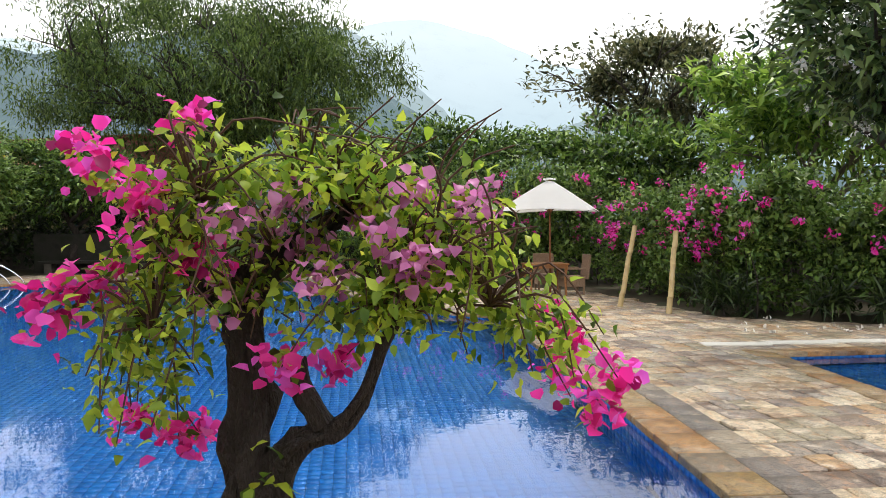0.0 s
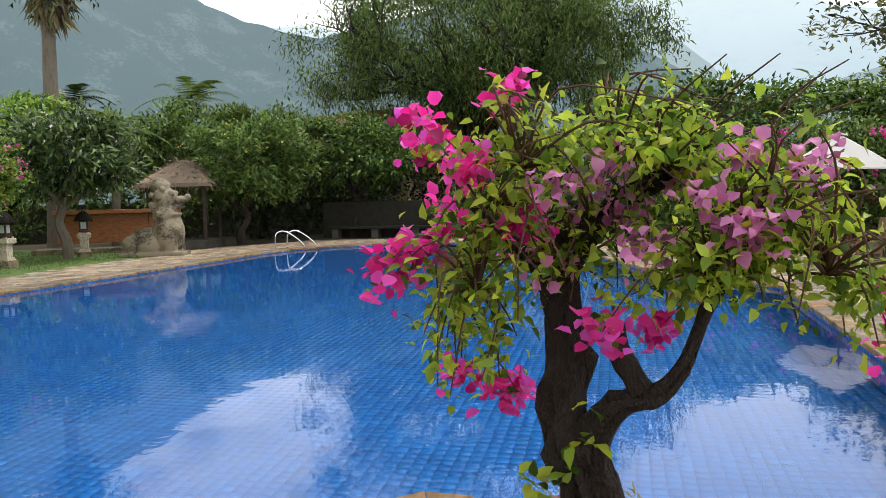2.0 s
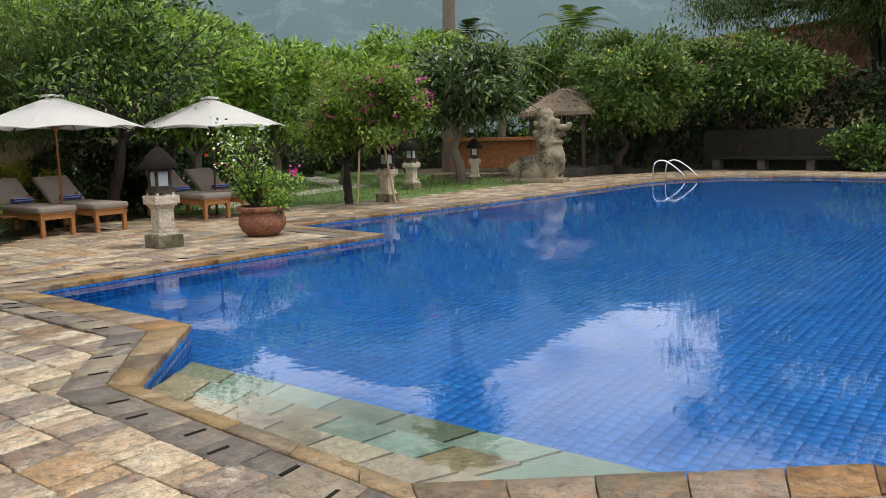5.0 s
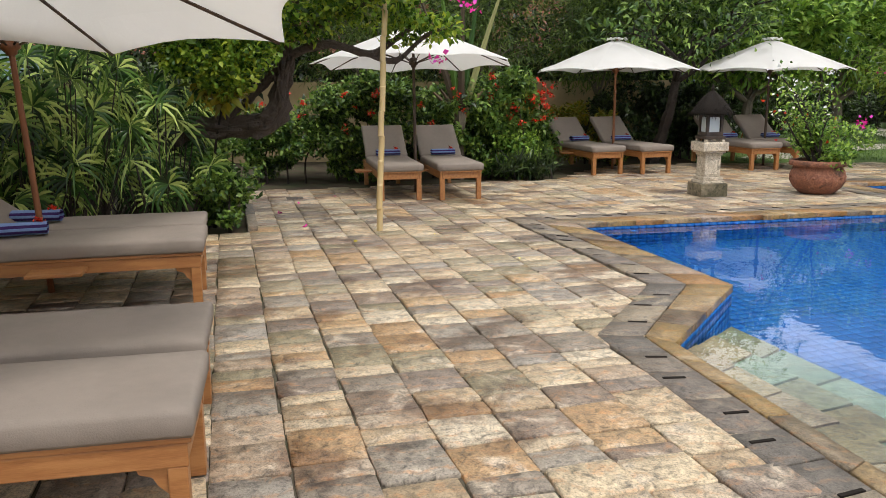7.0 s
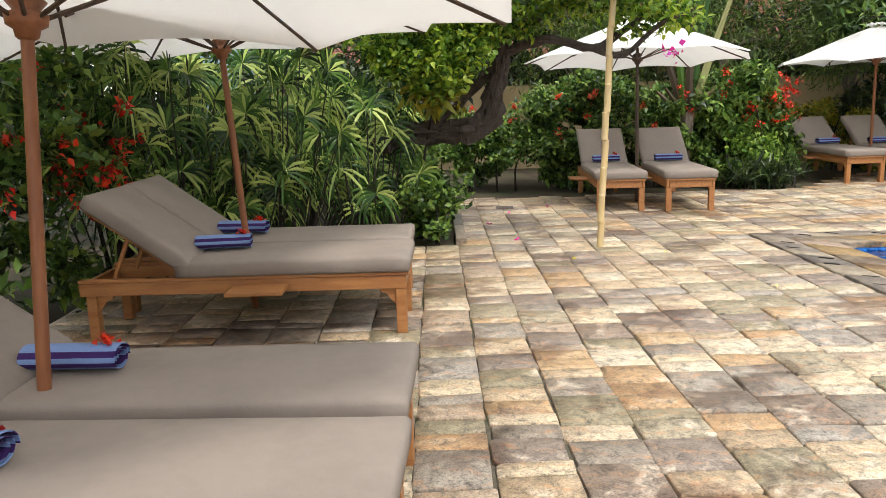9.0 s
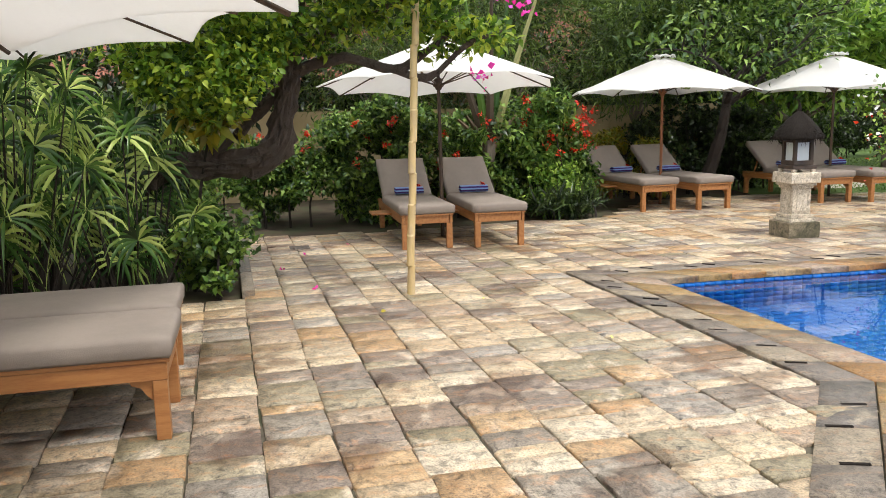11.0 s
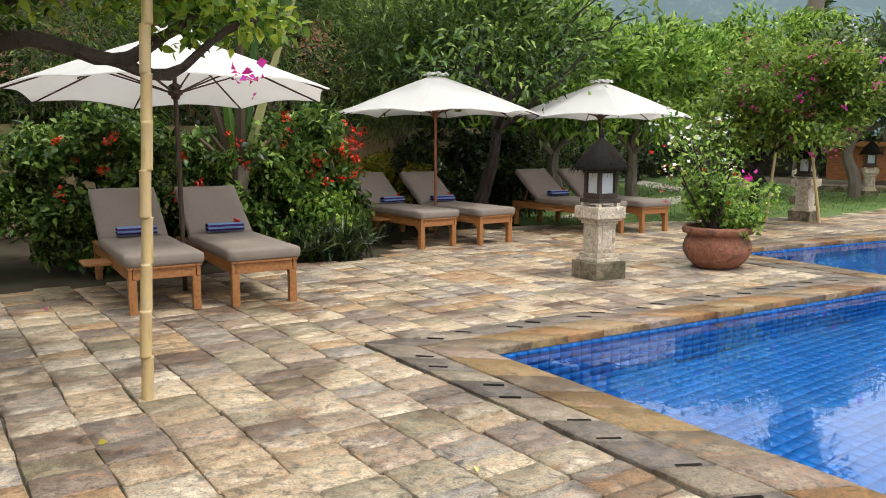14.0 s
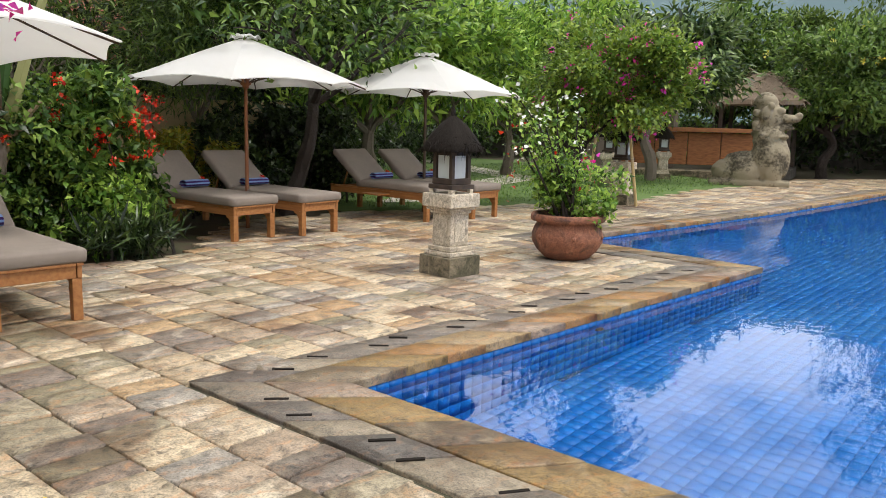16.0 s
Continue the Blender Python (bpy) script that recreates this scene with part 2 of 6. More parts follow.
M_THATCH = mat("black_palm_thatch", [(0.005, 0.004, 0.004), (0.022, 0.018, 0.015)], spec=0.1, rough=0.95, scale=14, stretch=(3, 3, 1), bump=1.0, fine=0.5)
M_STRAW = mat("straw_thatch", [(0.13, 0.1, 0.075), (0.28, 0.21, 0.15)], rough=0.95, scale=10, stretch=(3, 3, 1), bump=1.0, fine=0.5)
M_FROST = mat("frosted_pane", [(0.62, 0.68, 0.68), (0.72, 0.77, 0.76)], rough=0.35, scale=3, bump=0, translucent=0.3)
M_TERRA = stone_mat("stained_terracotta", [(0.26, 0.1, 0.055), (0.23, 0.09, 0.05)], (0.045, 0.032, 0.026), (0.3, 0.14, 0.085), 0.75, 0.52, 0.6)
M_CHROME = mat("chrome", [(0.75, 0.76, 0.78), (0.85, 0.86, 0.88)], rough=0.12, metal=1.0, bump=0)
M_BARK = mat("dark_bark", [(0.004, 0.003, 0.003), (0.014, 0.010, 0.008), (0.034, 0.025, 0.02)], rough=0.85, scale=16, stretch=(1, 1, 0.4), bump=1.0, fine=0.6, coords="World", relief=0.04)
M_BARK_OLD = mat("rugged_brown_bark", [(0.01, 0.008, 0.006), (0.03, 0.022, 0.017), (0.1, 0.075, 0.06)], rough=0.85, scale=22, stretch=(1, 1, 0.5), bump=1.0, fine=0.6, coords="World", relief=0.05)
M_BARK_GREY = mat("grey_bark", [(0.07, 0.058, 0.045), (0.17, 0.14, 0.11)], rough=0.9, scale=9, stretch=(1, 1, 0.35), bump=1.0, fine=0.5, coords="World")
M_TWIG = mat("twig", [(0.04, 0.02, 0.014), (0.1, 0.05, 0.03)], rough=0.8, scale=20, bump=0.3)
M_WALL = mat("ochre_plaster", [(0.32, 0.24, 0.12), (0.45, 0.35, 0.2)], rough=0.9, scale=1.4, coords="World")
M_ROOFTILE = mat("red_roof_tile", [(0.14, 0.05, 0.03), (0.27, 0.1, 0.06), (0.2, 0.085, 0.06)], rough=0.8, scale=5, per_piece=0.6, coords="World")
M_REDWOOD = mat("orange_carved_wood", [(0.2, 0.07, 0.025), (0.38, 0.15, 0.05)], rough=0.55, scale=6, stretch=(1, 1, 4))
# Dark stone with the shade already put into its base colour.
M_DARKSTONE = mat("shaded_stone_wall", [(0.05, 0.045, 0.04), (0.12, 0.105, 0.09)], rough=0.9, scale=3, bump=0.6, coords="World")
M_WICKER = mat("wicker", [(0.16, 0.1, 0.06), (0.3, 0.2, 0.13)], rough=0.8, scale=40, bump=0.8)
M_PETAL_WHITE = leafy("white_petal", [(0.75, 0.72, 0.66), (0.85, 0.83, 0.78)], 0.3)
M_MAGENTA = leafy("magenta_bract", [(0.82, 0.025, 0.3), (0.94, 0.06, 0.46), (0.9, 0.1, 0.56)], 0.55)
M_LILAC = leafy("faded_lilac_bract", [(0.6, 0.17, 0.42), (0.74, 0.32, 0.58), (0.66, 0.22, 0.5)], 0.45)
M_RED = leafy("red_blossom", [(0.6, 0.02, 0.01), (0.75, 0.06, 0.02)], 0.3)
M_YELLOW = leafy("yellow_blossom", [(0.75, 0.6, 0.06), (0.8, 0.7, 0.2)], 0.3)
L_LIME = leafy("lime_leaf", [(0.06, 0.14, 0.016), (0.19, 0.31, 0.028), (0.42, 0.49, 0.05), (0.14, 0.24, 0.027)], 0.5)
L_BOUG = leafy("bougainvillea_leaf", [(0.12, 0.23, 0.025), (0.3, 0.45, 0.04), (0.56, 0.62, 0.07), (0.2, 0.33, 0.035), (0.42, 0.54, 0.06)], 0.55)
L_MID = leafy("mid_leaf", [(0.036, 0.086, 0.017), (0.09, 0.173, 0.029), (0.162, 0.245, 0.043)], 0.25)
L_BRIGHT = leafy("bright_leaf", [(0.1, 0.208, 0.032), (0.2, 0.352, 0.048), (0.32, 0.448, 0.08)], 0.4)
# Leaf green darkened further, so that shade inside planting is in the colour.
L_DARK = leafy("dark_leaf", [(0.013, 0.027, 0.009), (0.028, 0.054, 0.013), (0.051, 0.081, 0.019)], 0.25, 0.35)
L_OLIVE = leafy("feathery_leaf", [(0.035, 0.068, 0.014), (0.085, 0.14, 0.027), (0.16, 0.225, 0.045)], 0.4, 0.5, 0.5)
L_GREY = leafy("grey_green_leaf", [(0.06, 0.08, 0.035), (0.12, 0.136, 0.056), (0.18, 0.176, 0.08)], 0.3)
L_GOLD = leafy("croton_leaf", [(0.25, 0.22, 0.02), (0.4, 0.32, 0.03), (0.15, 0.2, 0.02)], 0.3)
L_DRY = leafy("dry_frond", [(0.18, 0.13, 0.08), (0.3, 0.22, 0.14), (0.24, 0.24, 0.1)], 0.3, 0.7)

M_WATER = bpy.data.materials.new("pool_water")
M_WATER.use_nodes = True
_n, _l = M_WATER.node_tree.nodes, M_WATER.node_tree.links
_b = _n["Principled BSDF"]
_b.inputs["Base Color"].default_value = (0.7, 0.95, 1.0, 1)
_b.inputs["Roughness"].default_value = 0.0
_b.inputs["IOR"].default_value = 1.33
_b.inputs["Transmission Weight"].default_value = 1.0
_g = _n.new("ShaderNodeNewGeometry")
_w1 = _n.new("ShaderNodeTexNoise")
_w1.inputs["Scale"].default_value, _w1.inputs["Detail"].default_value = 2.6, 3.0
_bp = _n.new("ShaderNodeBump")
_bp.inputs["Strength"].default_value, _bp.inputs["Distance"].default_value = 0.075, 0.02
_l.new(_g.outputs["Position"], _w1.inputs["Vector"])
_w2 = _n.new("ShaderNodeTexNoise")
_w2.inputs["Scale"].default_value, _w2.inputs["Detail"].default_value = 11.0, 2.0
_l.new(_g.outputs["Position"], _w2.inputs["Vector"])
_ma = _n.new("ShaderNodeMath")
_ma.operation = "MULTIPLY_ADD"
_ma.inputs[1].default_value = 0.22
_l.new(_w2.outputs["Fac"], _ma.inputs[0])
_l.new(_w1.outputs["Fac"], _ma.inputs[2])
_l.new(_ma.outputs[0], _bp.inputs["Height"])
_l.new(_bp.outputs["Normal"], _b.inputs["Normal"])

# ---- builders ----


def mesh_of(bm, name, material, smooth=False):
    me = bpy.data.meshes.new(name)
    bm.to_mesh(me)
    bm.free()
    if smooth:
        me.polygons.foreach_set("use_smooth", [True] * len(me.polygons))
    me.materials.append(material)
    return me


def part(name, bm, material, parent, label="", smooth=False):
    """Links a bmesh as one mesh object under a thing or a part."""
    ob = new(name, mesh_of(bm, name, material, smooth))
    ob.parent = parent
    if label:
        ob["label"] = label
    return ob


def thing(name, label, category, group="", kind="", at=(0, 0, 0), rz=0):
    ob = new(name)
    ob.matrix_world = pose(*at, 0, 0, rz)
    return tagged(ob, label, category, group, kind)


def box(bm, x0, x1, y0, y1, z0, z1, bevel=0.0, m=None):
    r = bmesh.ops.create_cube(bm, size=1)
    vs = r["verts"]
    bmesh.ops.scale(bm, vec=(x1 - x0, y1 - y0, z1 - z0), verts=vs)
    bmesh.ops.translate(bm, vec=((x0 + x1) / 2, (y0 + y1) / 2, (z0 + z1) / 2), verts=vs)
    if bevel:
        es = list({e for v in vs for e in v.link_edges})
        g = bmesh.ops.bevel(bm, geom=es, offset=bevel, segments=2, affect="EDGES", profile=0.6)
        vs = list({v for f in g["faces"] for v in f.verts} | {v for v in vs if v.is_valid})
    if m is not None:
        bmesh.ops.transform(bm, matrix=m, verts=vs)
    return vs


def boxed(*a, **k):
    bm = bmesh.new()
    box(bm, *a, **k)
    return bm


def tube(bm, pts, radii, sides=8, wobble=0.0, cap=True):
    """A tapered limb through points."""
    pts = [Vector(p) for p in pts]
    if len(pts) > 2:                      # smooth the line
        fine_p, fine_r = [], []
        for i in range(len(pts) - 1):
            p0, p1, p2, p3 = pts[max(i - 1, 0)], pts[i], pts[i + 1], pts[min(i + 2, len(pts) - 1)]
            for k in range(4):
                t = k / 4
                fine_p.append(0.5 * ((2 * p1) + (p2 - p0) * t + (2 * p0 - 5 * p1 + 4 * p2 - p3) * t * t + (3 * p1 - p0 - 3 * p2 + p3) * t ** 3))
                fine_r.append(radii[i] * (1 - t) + radii[i + 1] * t)
        pts, radii = fine_p + [pts[-1]], fine_r + [radii[-1]]
    rings, side = [], Vector((1, 0.2, 0.1))
    for i, p in enumerate(pts):
        d = (pts[min(i + 1, len(pts) - 1)] - pts[max(i - 1, 0)]).normalized()
        a = (side - d * side.dot(d)).normalized()
        b = d.cross(a)
        side = a
        ring = []
        for k in range(sides):
            an = 2 * math.pi * k / sides
            r = radii[i] * (1 + wobble * noise.noise((p * 9 + a * math.cos(an) * 2 + b * math.sin(an) * 2)) + wobble * 0.5 * noise.noise((p * 23 + a * math.cos(an) * 4 + b * math.sin(an) * 4)))
            ring.append(bm.verts.new(p + (a * math.cos(an) + b * math.sin(an)) * r))
        rings.append(ring)
    for r0, r1 in zip(rings, rings[1:]):
        for k in range(sides):
            bm.faces.new((r0[k], r0[(k + 1) % sides], r1[(k + 1) % sides], r1[k]))
    if cap:
        bm.faces.new(rings[0][::-1])
        bm.faces.new(rings[-1])
    return bm


def tubed(pts, radii, sides=8, wobble=0.0):
    return tube(bmesh.new(), pts, radii, sides, wobble)


def lathe(bm, profile, sides=32, squash=0.0):
    rings = []
    for r, z in profile:
        rings.append([bm.verts.new((r * math.cos(2 * math.pi * k / sides), r * math.sin(2 * math.pi * k / sides), z)) for k in range(sides)])
    for a, b in zip(rings, rings[1:]):
        for k in range(sides):
            bm.faces.new((a[k], a[(k + 1) % sides], b[(k + 1) % sides], b[k]))
    bm.faces.new(rings[0][::-1])
    bm.faces.new(rings[-1])
    return bm


def raw(name, verts, faces, material, smooth=False):
    me = bpy.data.meshes.new(name)
    verts = np.asarray(verts, np.float32)
    faces = np.asarray(faces, np.int32)
    k = faces.shape[1]
    me.vertices.add(len(verts))
    me.vertices.foreach_set("co", verts.ravel())
    me.loops.add(faces.size)
    me.loops.foreach_set("vertex_index", faces.ravel())
    me.polygons.add(len(faces))
    me.polygons.foreach_set("loop_start", np.arange(0, faces.size, k, dtype=np.int32))
    if smooth:
        me.polygons.foreach_set("use_smooth", np.ones(len(faces), bool))
    me.update(calc_edges=True)
    me.materials.append(material)
    return me


def rawpart(name, me, parent, label=""):
    ob = new(name, me)
    ob.parent = parent
    if label:
        ob["label"] = label
    if name in ("foliage", "crown", "leaves", "blossoms", "fans", "fronds", "fibre", "straw", "dry_weeds", "bract_cluster", "faded_bract_cluster", "shoots", "grass"):
        ob["kind"] = "stuff"
    return ob


def leaves(name, pts, size, material, aspect=0.5, fold=0.25, curl=0.25, up=0.35, out=None, jitter=0.35, hang=0.0, shape=False, bract=False):
    """One mesh of many folded leaves at pts, pointed or, as bracts, broad and blunt. out: centre that the leaves face away from."""
    pts = np.asarray(pts, float)
    n = len(pts)
    d = rng.normal(size=(n, 3))
    if out is not None:
        o = pts - np.asarray(out, float)
        d += 1.2 * o / (np.linalg.norm(o, axis=1, keepdims=True) + 1e-6)
    d[:, 2] += up - hang
    d /= np.linalg.norm(d, axis=1, keepdims=True)
    s = np.cross(d, rng.normal(size=(n, 3)) * 0.6 + (0, 0, 1))
    s /= np.linalg.norm(s, axis=1, keepdims=True) + 1e-9
    u = np.cross(s, d)
    L = size * (1 + jitter * rng.uniform(-1, 1, n))[:, None]
    W = L * aspect * 0.5
    if bract:
        m1, m2, W = pts + d * L * 0.3, pts + d * L * 0.74 + u * L * 0.06, W * 1.05
        v = np.stack([pts, m1 + s * W * 0.92 + u * W * fold, m1, m1 - s * W * 0.92 + u * W * fold,
                      m2 + s * W * 0.9 + u * W * fold * 0.5, m2, m2 - s * W * 0.9 + u * W * fold * 0.5, pts + d * L * 1.02 - u * L * curl], 1).reshape(-1, 3)
    elif shape:
        m1, m2 = pts + d * L * 0.28 + u * L * 0.03, pts + d * L * 0.6 + u * L * 0.02 - u * L * curl * 0.3
        v = np.stack([pts, m1 + s * W * 0.9 + u * W * fold, m1, m1 - s * W * 0.9 + u * W * fold,
                      m2 + s * W * 0.8 + u * W * fold * 0.8, m2, m2 - s * W * 0.8 + u * W * fold * 0.8, pts + d * L - u * L * curl], 1).reshape(-1, 3)
    if bract or shape:
        base = np.arange(n)[:, None] * 8
        f = np.stack([base + q for q in ((0, 1, 2), (0, 2, 3), (1, 4, 5), (1, 5, 2), (2, 5, 6), (2, 6, 3), (4, 7, 5), (5, 7, 6))], 1).reshape(-1, 3)
        return raw(name, v, f, material, True)
    mid = pts + d * L * 0.42 + u * L * 0.04
    v = np.stack([pts, mid + s * W + u * W * fold, mid, mid - s * W + u * W * fold, pts + d * L - u * L * curl], 1).reshape(-1, 3)
    base = np.arange(n)[:, None] * 5
    f = np.stack([base + (0, 1, 2), base + (1, 4, 2), base + (2, 4, 3), base + (0, 2, 3)], 1).reshape(-1, 3)
    return raw(name, v, f, material)


def blob_points(n, centre, radii, shell=0.55, lumps=9, lump=0.32, seed=1, floor=None):
    """Points in an uneven crown: several overlapping lumps inside an ellipsoid."""
    r = np.random.default_rng(seed)
    c = r.normal(size=(lumps, 3))
    c /= np.linalg.norm(c, axis=1, keepdims=True)
    c *= r.uniform(0.35, 0.85, (lumps, 1))
    pick = r.integers(0, lumps, n)
    d = r.normal(size=(n, 3))
    d /= np.linalg.norm(d, axis=1, keepdims=True)
    rad = (shell + (1 - shell) * r.random((n, 1))) * (lump * r.uniform(0.7, 1.25, (lumps, 1)))[pick]
    p = (c[pick] + d * rad * 1.35) * np.asarray(radii) + np.asarray(centre)
    if floor is not None:
        p[:, 2] = np.maximum(p[:, 2], floor + r.random(n) * 0.15)
    return p


def hedge_points(n, line, depth, h0, h1, seed=1, lumpy=0.35):
    """Points in a hedge along a line: many leafy clumps of uneven size, with hollows between them."""
    r = np.random.default_rng(seed)
    line = np.asarray(line, float)
    seg = np.linalg.norm(np.diff(line, axis=0), axis=1)
    cum = np.r_[0, np.cumsum(seg)]
    k = int(max(30, cum[-1] * max(h1 - h0, 0.4) * (1.2 + abs(depth)) * 5.0))
    s = r.random(k) * cum[-1]
    i = np.clip(np.searchsorted(cum, s) - 1, 0, len(seg) - 1)
    t = ((s - cum[i]) / seg[i])[:, None]
    p = line[i] * (1 - t) + line[i + 1] * t
    d = np.diff(line, axis=0)[i] / seg[i][:, None]
    nrm = np.stack([-d[:, 1], d[:, 0]], 1)
    wav = 0.5 + 0.5 * np.sin(s * 1.7 + seed) * np.sin(s * 0.63 + 2 * seed)
    top = h1 * (1 - lumpy * 0.75 * wav - lumpy * 0.2 * np.sin(s * 4.3))
    z = h0 + (top - h0) * (0.04 + 0.93 * r.random(k) ** 0.7)
    hh = np.clip((z - h0) / np.maximum(top - h0, 0.1), 0, 1)
    off = depth * (r.random(k) ** 1.4 * 0.85 + 0.22 * hh ** 2 + 0.1 * (1 - hh)) + 0.12
    c = np.c_[p + nrm * off[:, None], z]
    rad = r.uniform(0.07, 0.17, k) * (0.6 + 0.35 * abs(depth)) * (1 + 0.4 * (h1 > 3))
    j = r.integers(0, k, n)
    q = r.normal(size=(n, 3))
    q *= (0.55 + 0.9 * r.random((n, 1))) / np.linalg.norm(q, axis=1, keepdims=True)
    v = c[j] + q * rad[j][:, None] * (1.45, 1.45, 1.1)
    v[:, 2] = np.maximum(v[:, 2], h0 + 0.02)
    return v


def limbs(bm, base, top, r0, n, spread, seed=1, sides=7, levels=2, crook=0.15, apart=None):
    """A trunk with forking limbs; returns the tips. apart: a list that takes each limb and branch as (level, mesh)."""
    r = random.Random(seed)
    base, top = Vector(base), Vector(top)
    ln = (top - base).length
    mid = [base.lerp(top, k / 3) + Vector((r.uniform(-1, 1), r.uniform(-1, 1), 0)) * ln * crook * (0 < k < 3) for k in range(4)]
    tube(bm, mid, [r0 * 1.15, r0, r0 * 0.85, r0 * 0.7], sides, 0.25)
    tips = []

    def grow(p, d, length, rad, level):
        e = p + d * length
        m1 = p.lerp(e, 0.5) + Vector((r.uniform(-1, 1), r.uniform(-1, 1), r.uniform(-0.5, 1))) * length * 0.14
        if apart is not None:
            apart.append((level, bmesh.new()))
        tube(bm if apart is None else apart[-1][1], [p, m1, e], [rad, rad * 0.75, rad * 0.45], max(5, sides - level - 1), 0.15)
        tips.append(e)
        if level < levels:
            for _ in range(3):
                dd = (d + Vector((r.uniform(-1, 1), r.uniform(-1, 1), r.uniform(-0.4, 0.8))) * 0.8).normalized()
                grow(m1 if _ == 0 else e, dd, length * r.uniform(0.5, 0.8), rad * 0.5, level + 1)

    for i in range(n):
        a = 2 * math.pi * (i + r.random() * 0.6) / n
        d = Vector((math.cos(a) * spread, math.sin(a) * spread, r.uniform(0.5, 1.0))).normalized()
        grow(mid[3] if i % 2 else mid[2].lerp(mid[3], 0.6), d, ln * r.uniform(0.45, 0.7), r0 * 0.55, 0)
    return tips

# ---- plan ----
WATER_Z = -0.075
POOL = [(-10.64, 3.33), (-7.5, 3.74), (-6.2, 2.85), (-3.6, 3.05), (-2.16, 4.47), (-1.9, 4.47), (-1.2, 3.7), (1.2, 3.5), (1.1, 5.2), (0.95, 7.5),
        (0.6, 11.3), (0.3, 14.8), (-1.5, 16.2), (-4, 22), (-6, 26.8), (-10.9, 27), (-12, 26.7), (-13.3, 25.8), (-14.2, 24.2), (-14.35, 22.4),
        (-14.1, 19.5), (-13.8, 15.2), (-13.7, 8.95), (-11.05, 9.05)]
RIM = list(POOL)                         # the line that coping and gutter follow
POOL[2], POOL[3] = (-6.13, 2.64), (-3.64, 2.84)   # along the shelf the coping is narrow and the water comes further in
SIDE_POOL = [(3.45, 10.43), (3.75, 5.0), (9.0, 5.0), (9.0, 11.1)]
DECK = [(14, -3.2), (14, 12.6), (6.3, 13.2), (4.2, 14.3), (2.9, 19.6), (1.6, 21.5), (-3, 29), (-12, 30.2), (-16, 29.5), (-18, 25), (-17.3, 21), (-17.2, 18),
        (-16.4, 14.6), (-17.0, 12.3), (-17.6, 8.2), (-17.5, 6.3), (-15.13, 4.2), (-15.13, 3.3), (-14.74, 0.7), (-14.65, -0.9), (-10.62, -0.36), (-10.62, -3.2)]


def inside(p, poly):
    x, y = p[0], p[1]
    hit = False
    for (x0, y0), (x1, y1) in zip(poly, poly[1:] + poly[:1]):
        if (y0 > y) != (y1 > y) and x < (x1 - x0) * (y - y0) / (y1 - y0) + x0:
            hit = not hit
    return hit


def grown(poly, d):
    """The outline moved outwards by d, with mitred corners (poly runs anticlockwise)."""
    res = []
    for i, p in enumerate(poly):
        a, b, c = Vector(poly[i - 1]), Vector(p), Vector(poly[(i + 1) % len(poly)])
        n0, n1 = (b - a).normalized(), (c - b).normalized()
        n0, n1 = Vector((n0.y, -n0.x)), Vector((n1.y, -n1.x))
        m = (n0 + n1) / max(0.35, 1 + n0.dot(n1))
        res.append(tuple(b + m * d))
    return res


def sheet(name, loops, z, material):
    from_loops = [[Vector((x, y, z)) for x, y in lp] for lp in loops]
    from mathutils.geometry import tessellate_polygon
    tris = tessellate_polygon(from_loops)
    flat = [v for lp in from_loops for v in lp]
    bm = bmesh.new()
    vs = [bm.verts.new(v) for v in flat]
    for t in tris:
        try:
            f = bm.faces.new([vs[i] for i in t])
        except ValueError:
            continue
    bmesh.ops.recalc_face_normals(bm, faces=bm.faces)
    for f in bm.faces:
        if f.normal.z < 0:
            f.normal_flip()
    return new(name, mesh_of(bm, name, material))


# ---- ground, deck base, pools ----
FAR = [(-1500, -1500), (1500, -1500), (1500, 1500), (-1500, 1500)]
SIDE_CCW = [SIDE_POOL[0], SIDE_POOL[1], SIDE_POOL[2], SIDE_POOL[3]]
POOL_OUT, SIDE_OUT = grown(POOL, 0.03), grown(SIDE_CCW, 0.03)
tagged(sheet("ground", [FAR, POOL_OUT, SIDE_OUT], -0.045, M_SOIL), "dark garden soil and ground cover running to the hills", "ground", kind="structure")
floor_ob = tagged(sheet("floor", [DECK, POOL_OUT, SIDE_OUT], -0.022, M_JOINT), "sandstone paved pool deck with dark mossy joints", "deck", kind="structure")
tagged(sheet("lawn", [[(-17.0, 12.3), (-16.4, 14.6), (-17.2, 18), (-17.3, 21), (-23, 24), (-34, 24), (-34, 10), (-20, 8.6), (-17.6, 8.2)]], -0.012, M_LAWN), "short green garden lawn beside the deck", "lawn", kind="structure")
tagged(sheet("path", [[(-18.6, 9.5), (-18.2, 10.6), (-20.0, 13.5), (-21.5, 17.5), (-30, 21.2), (-30, 20.2), (-22.4, 16.6), (-21, 12.8)]], -0.004, M_PATH), "pale stone garden path across the lawn", "path", kind="structure")


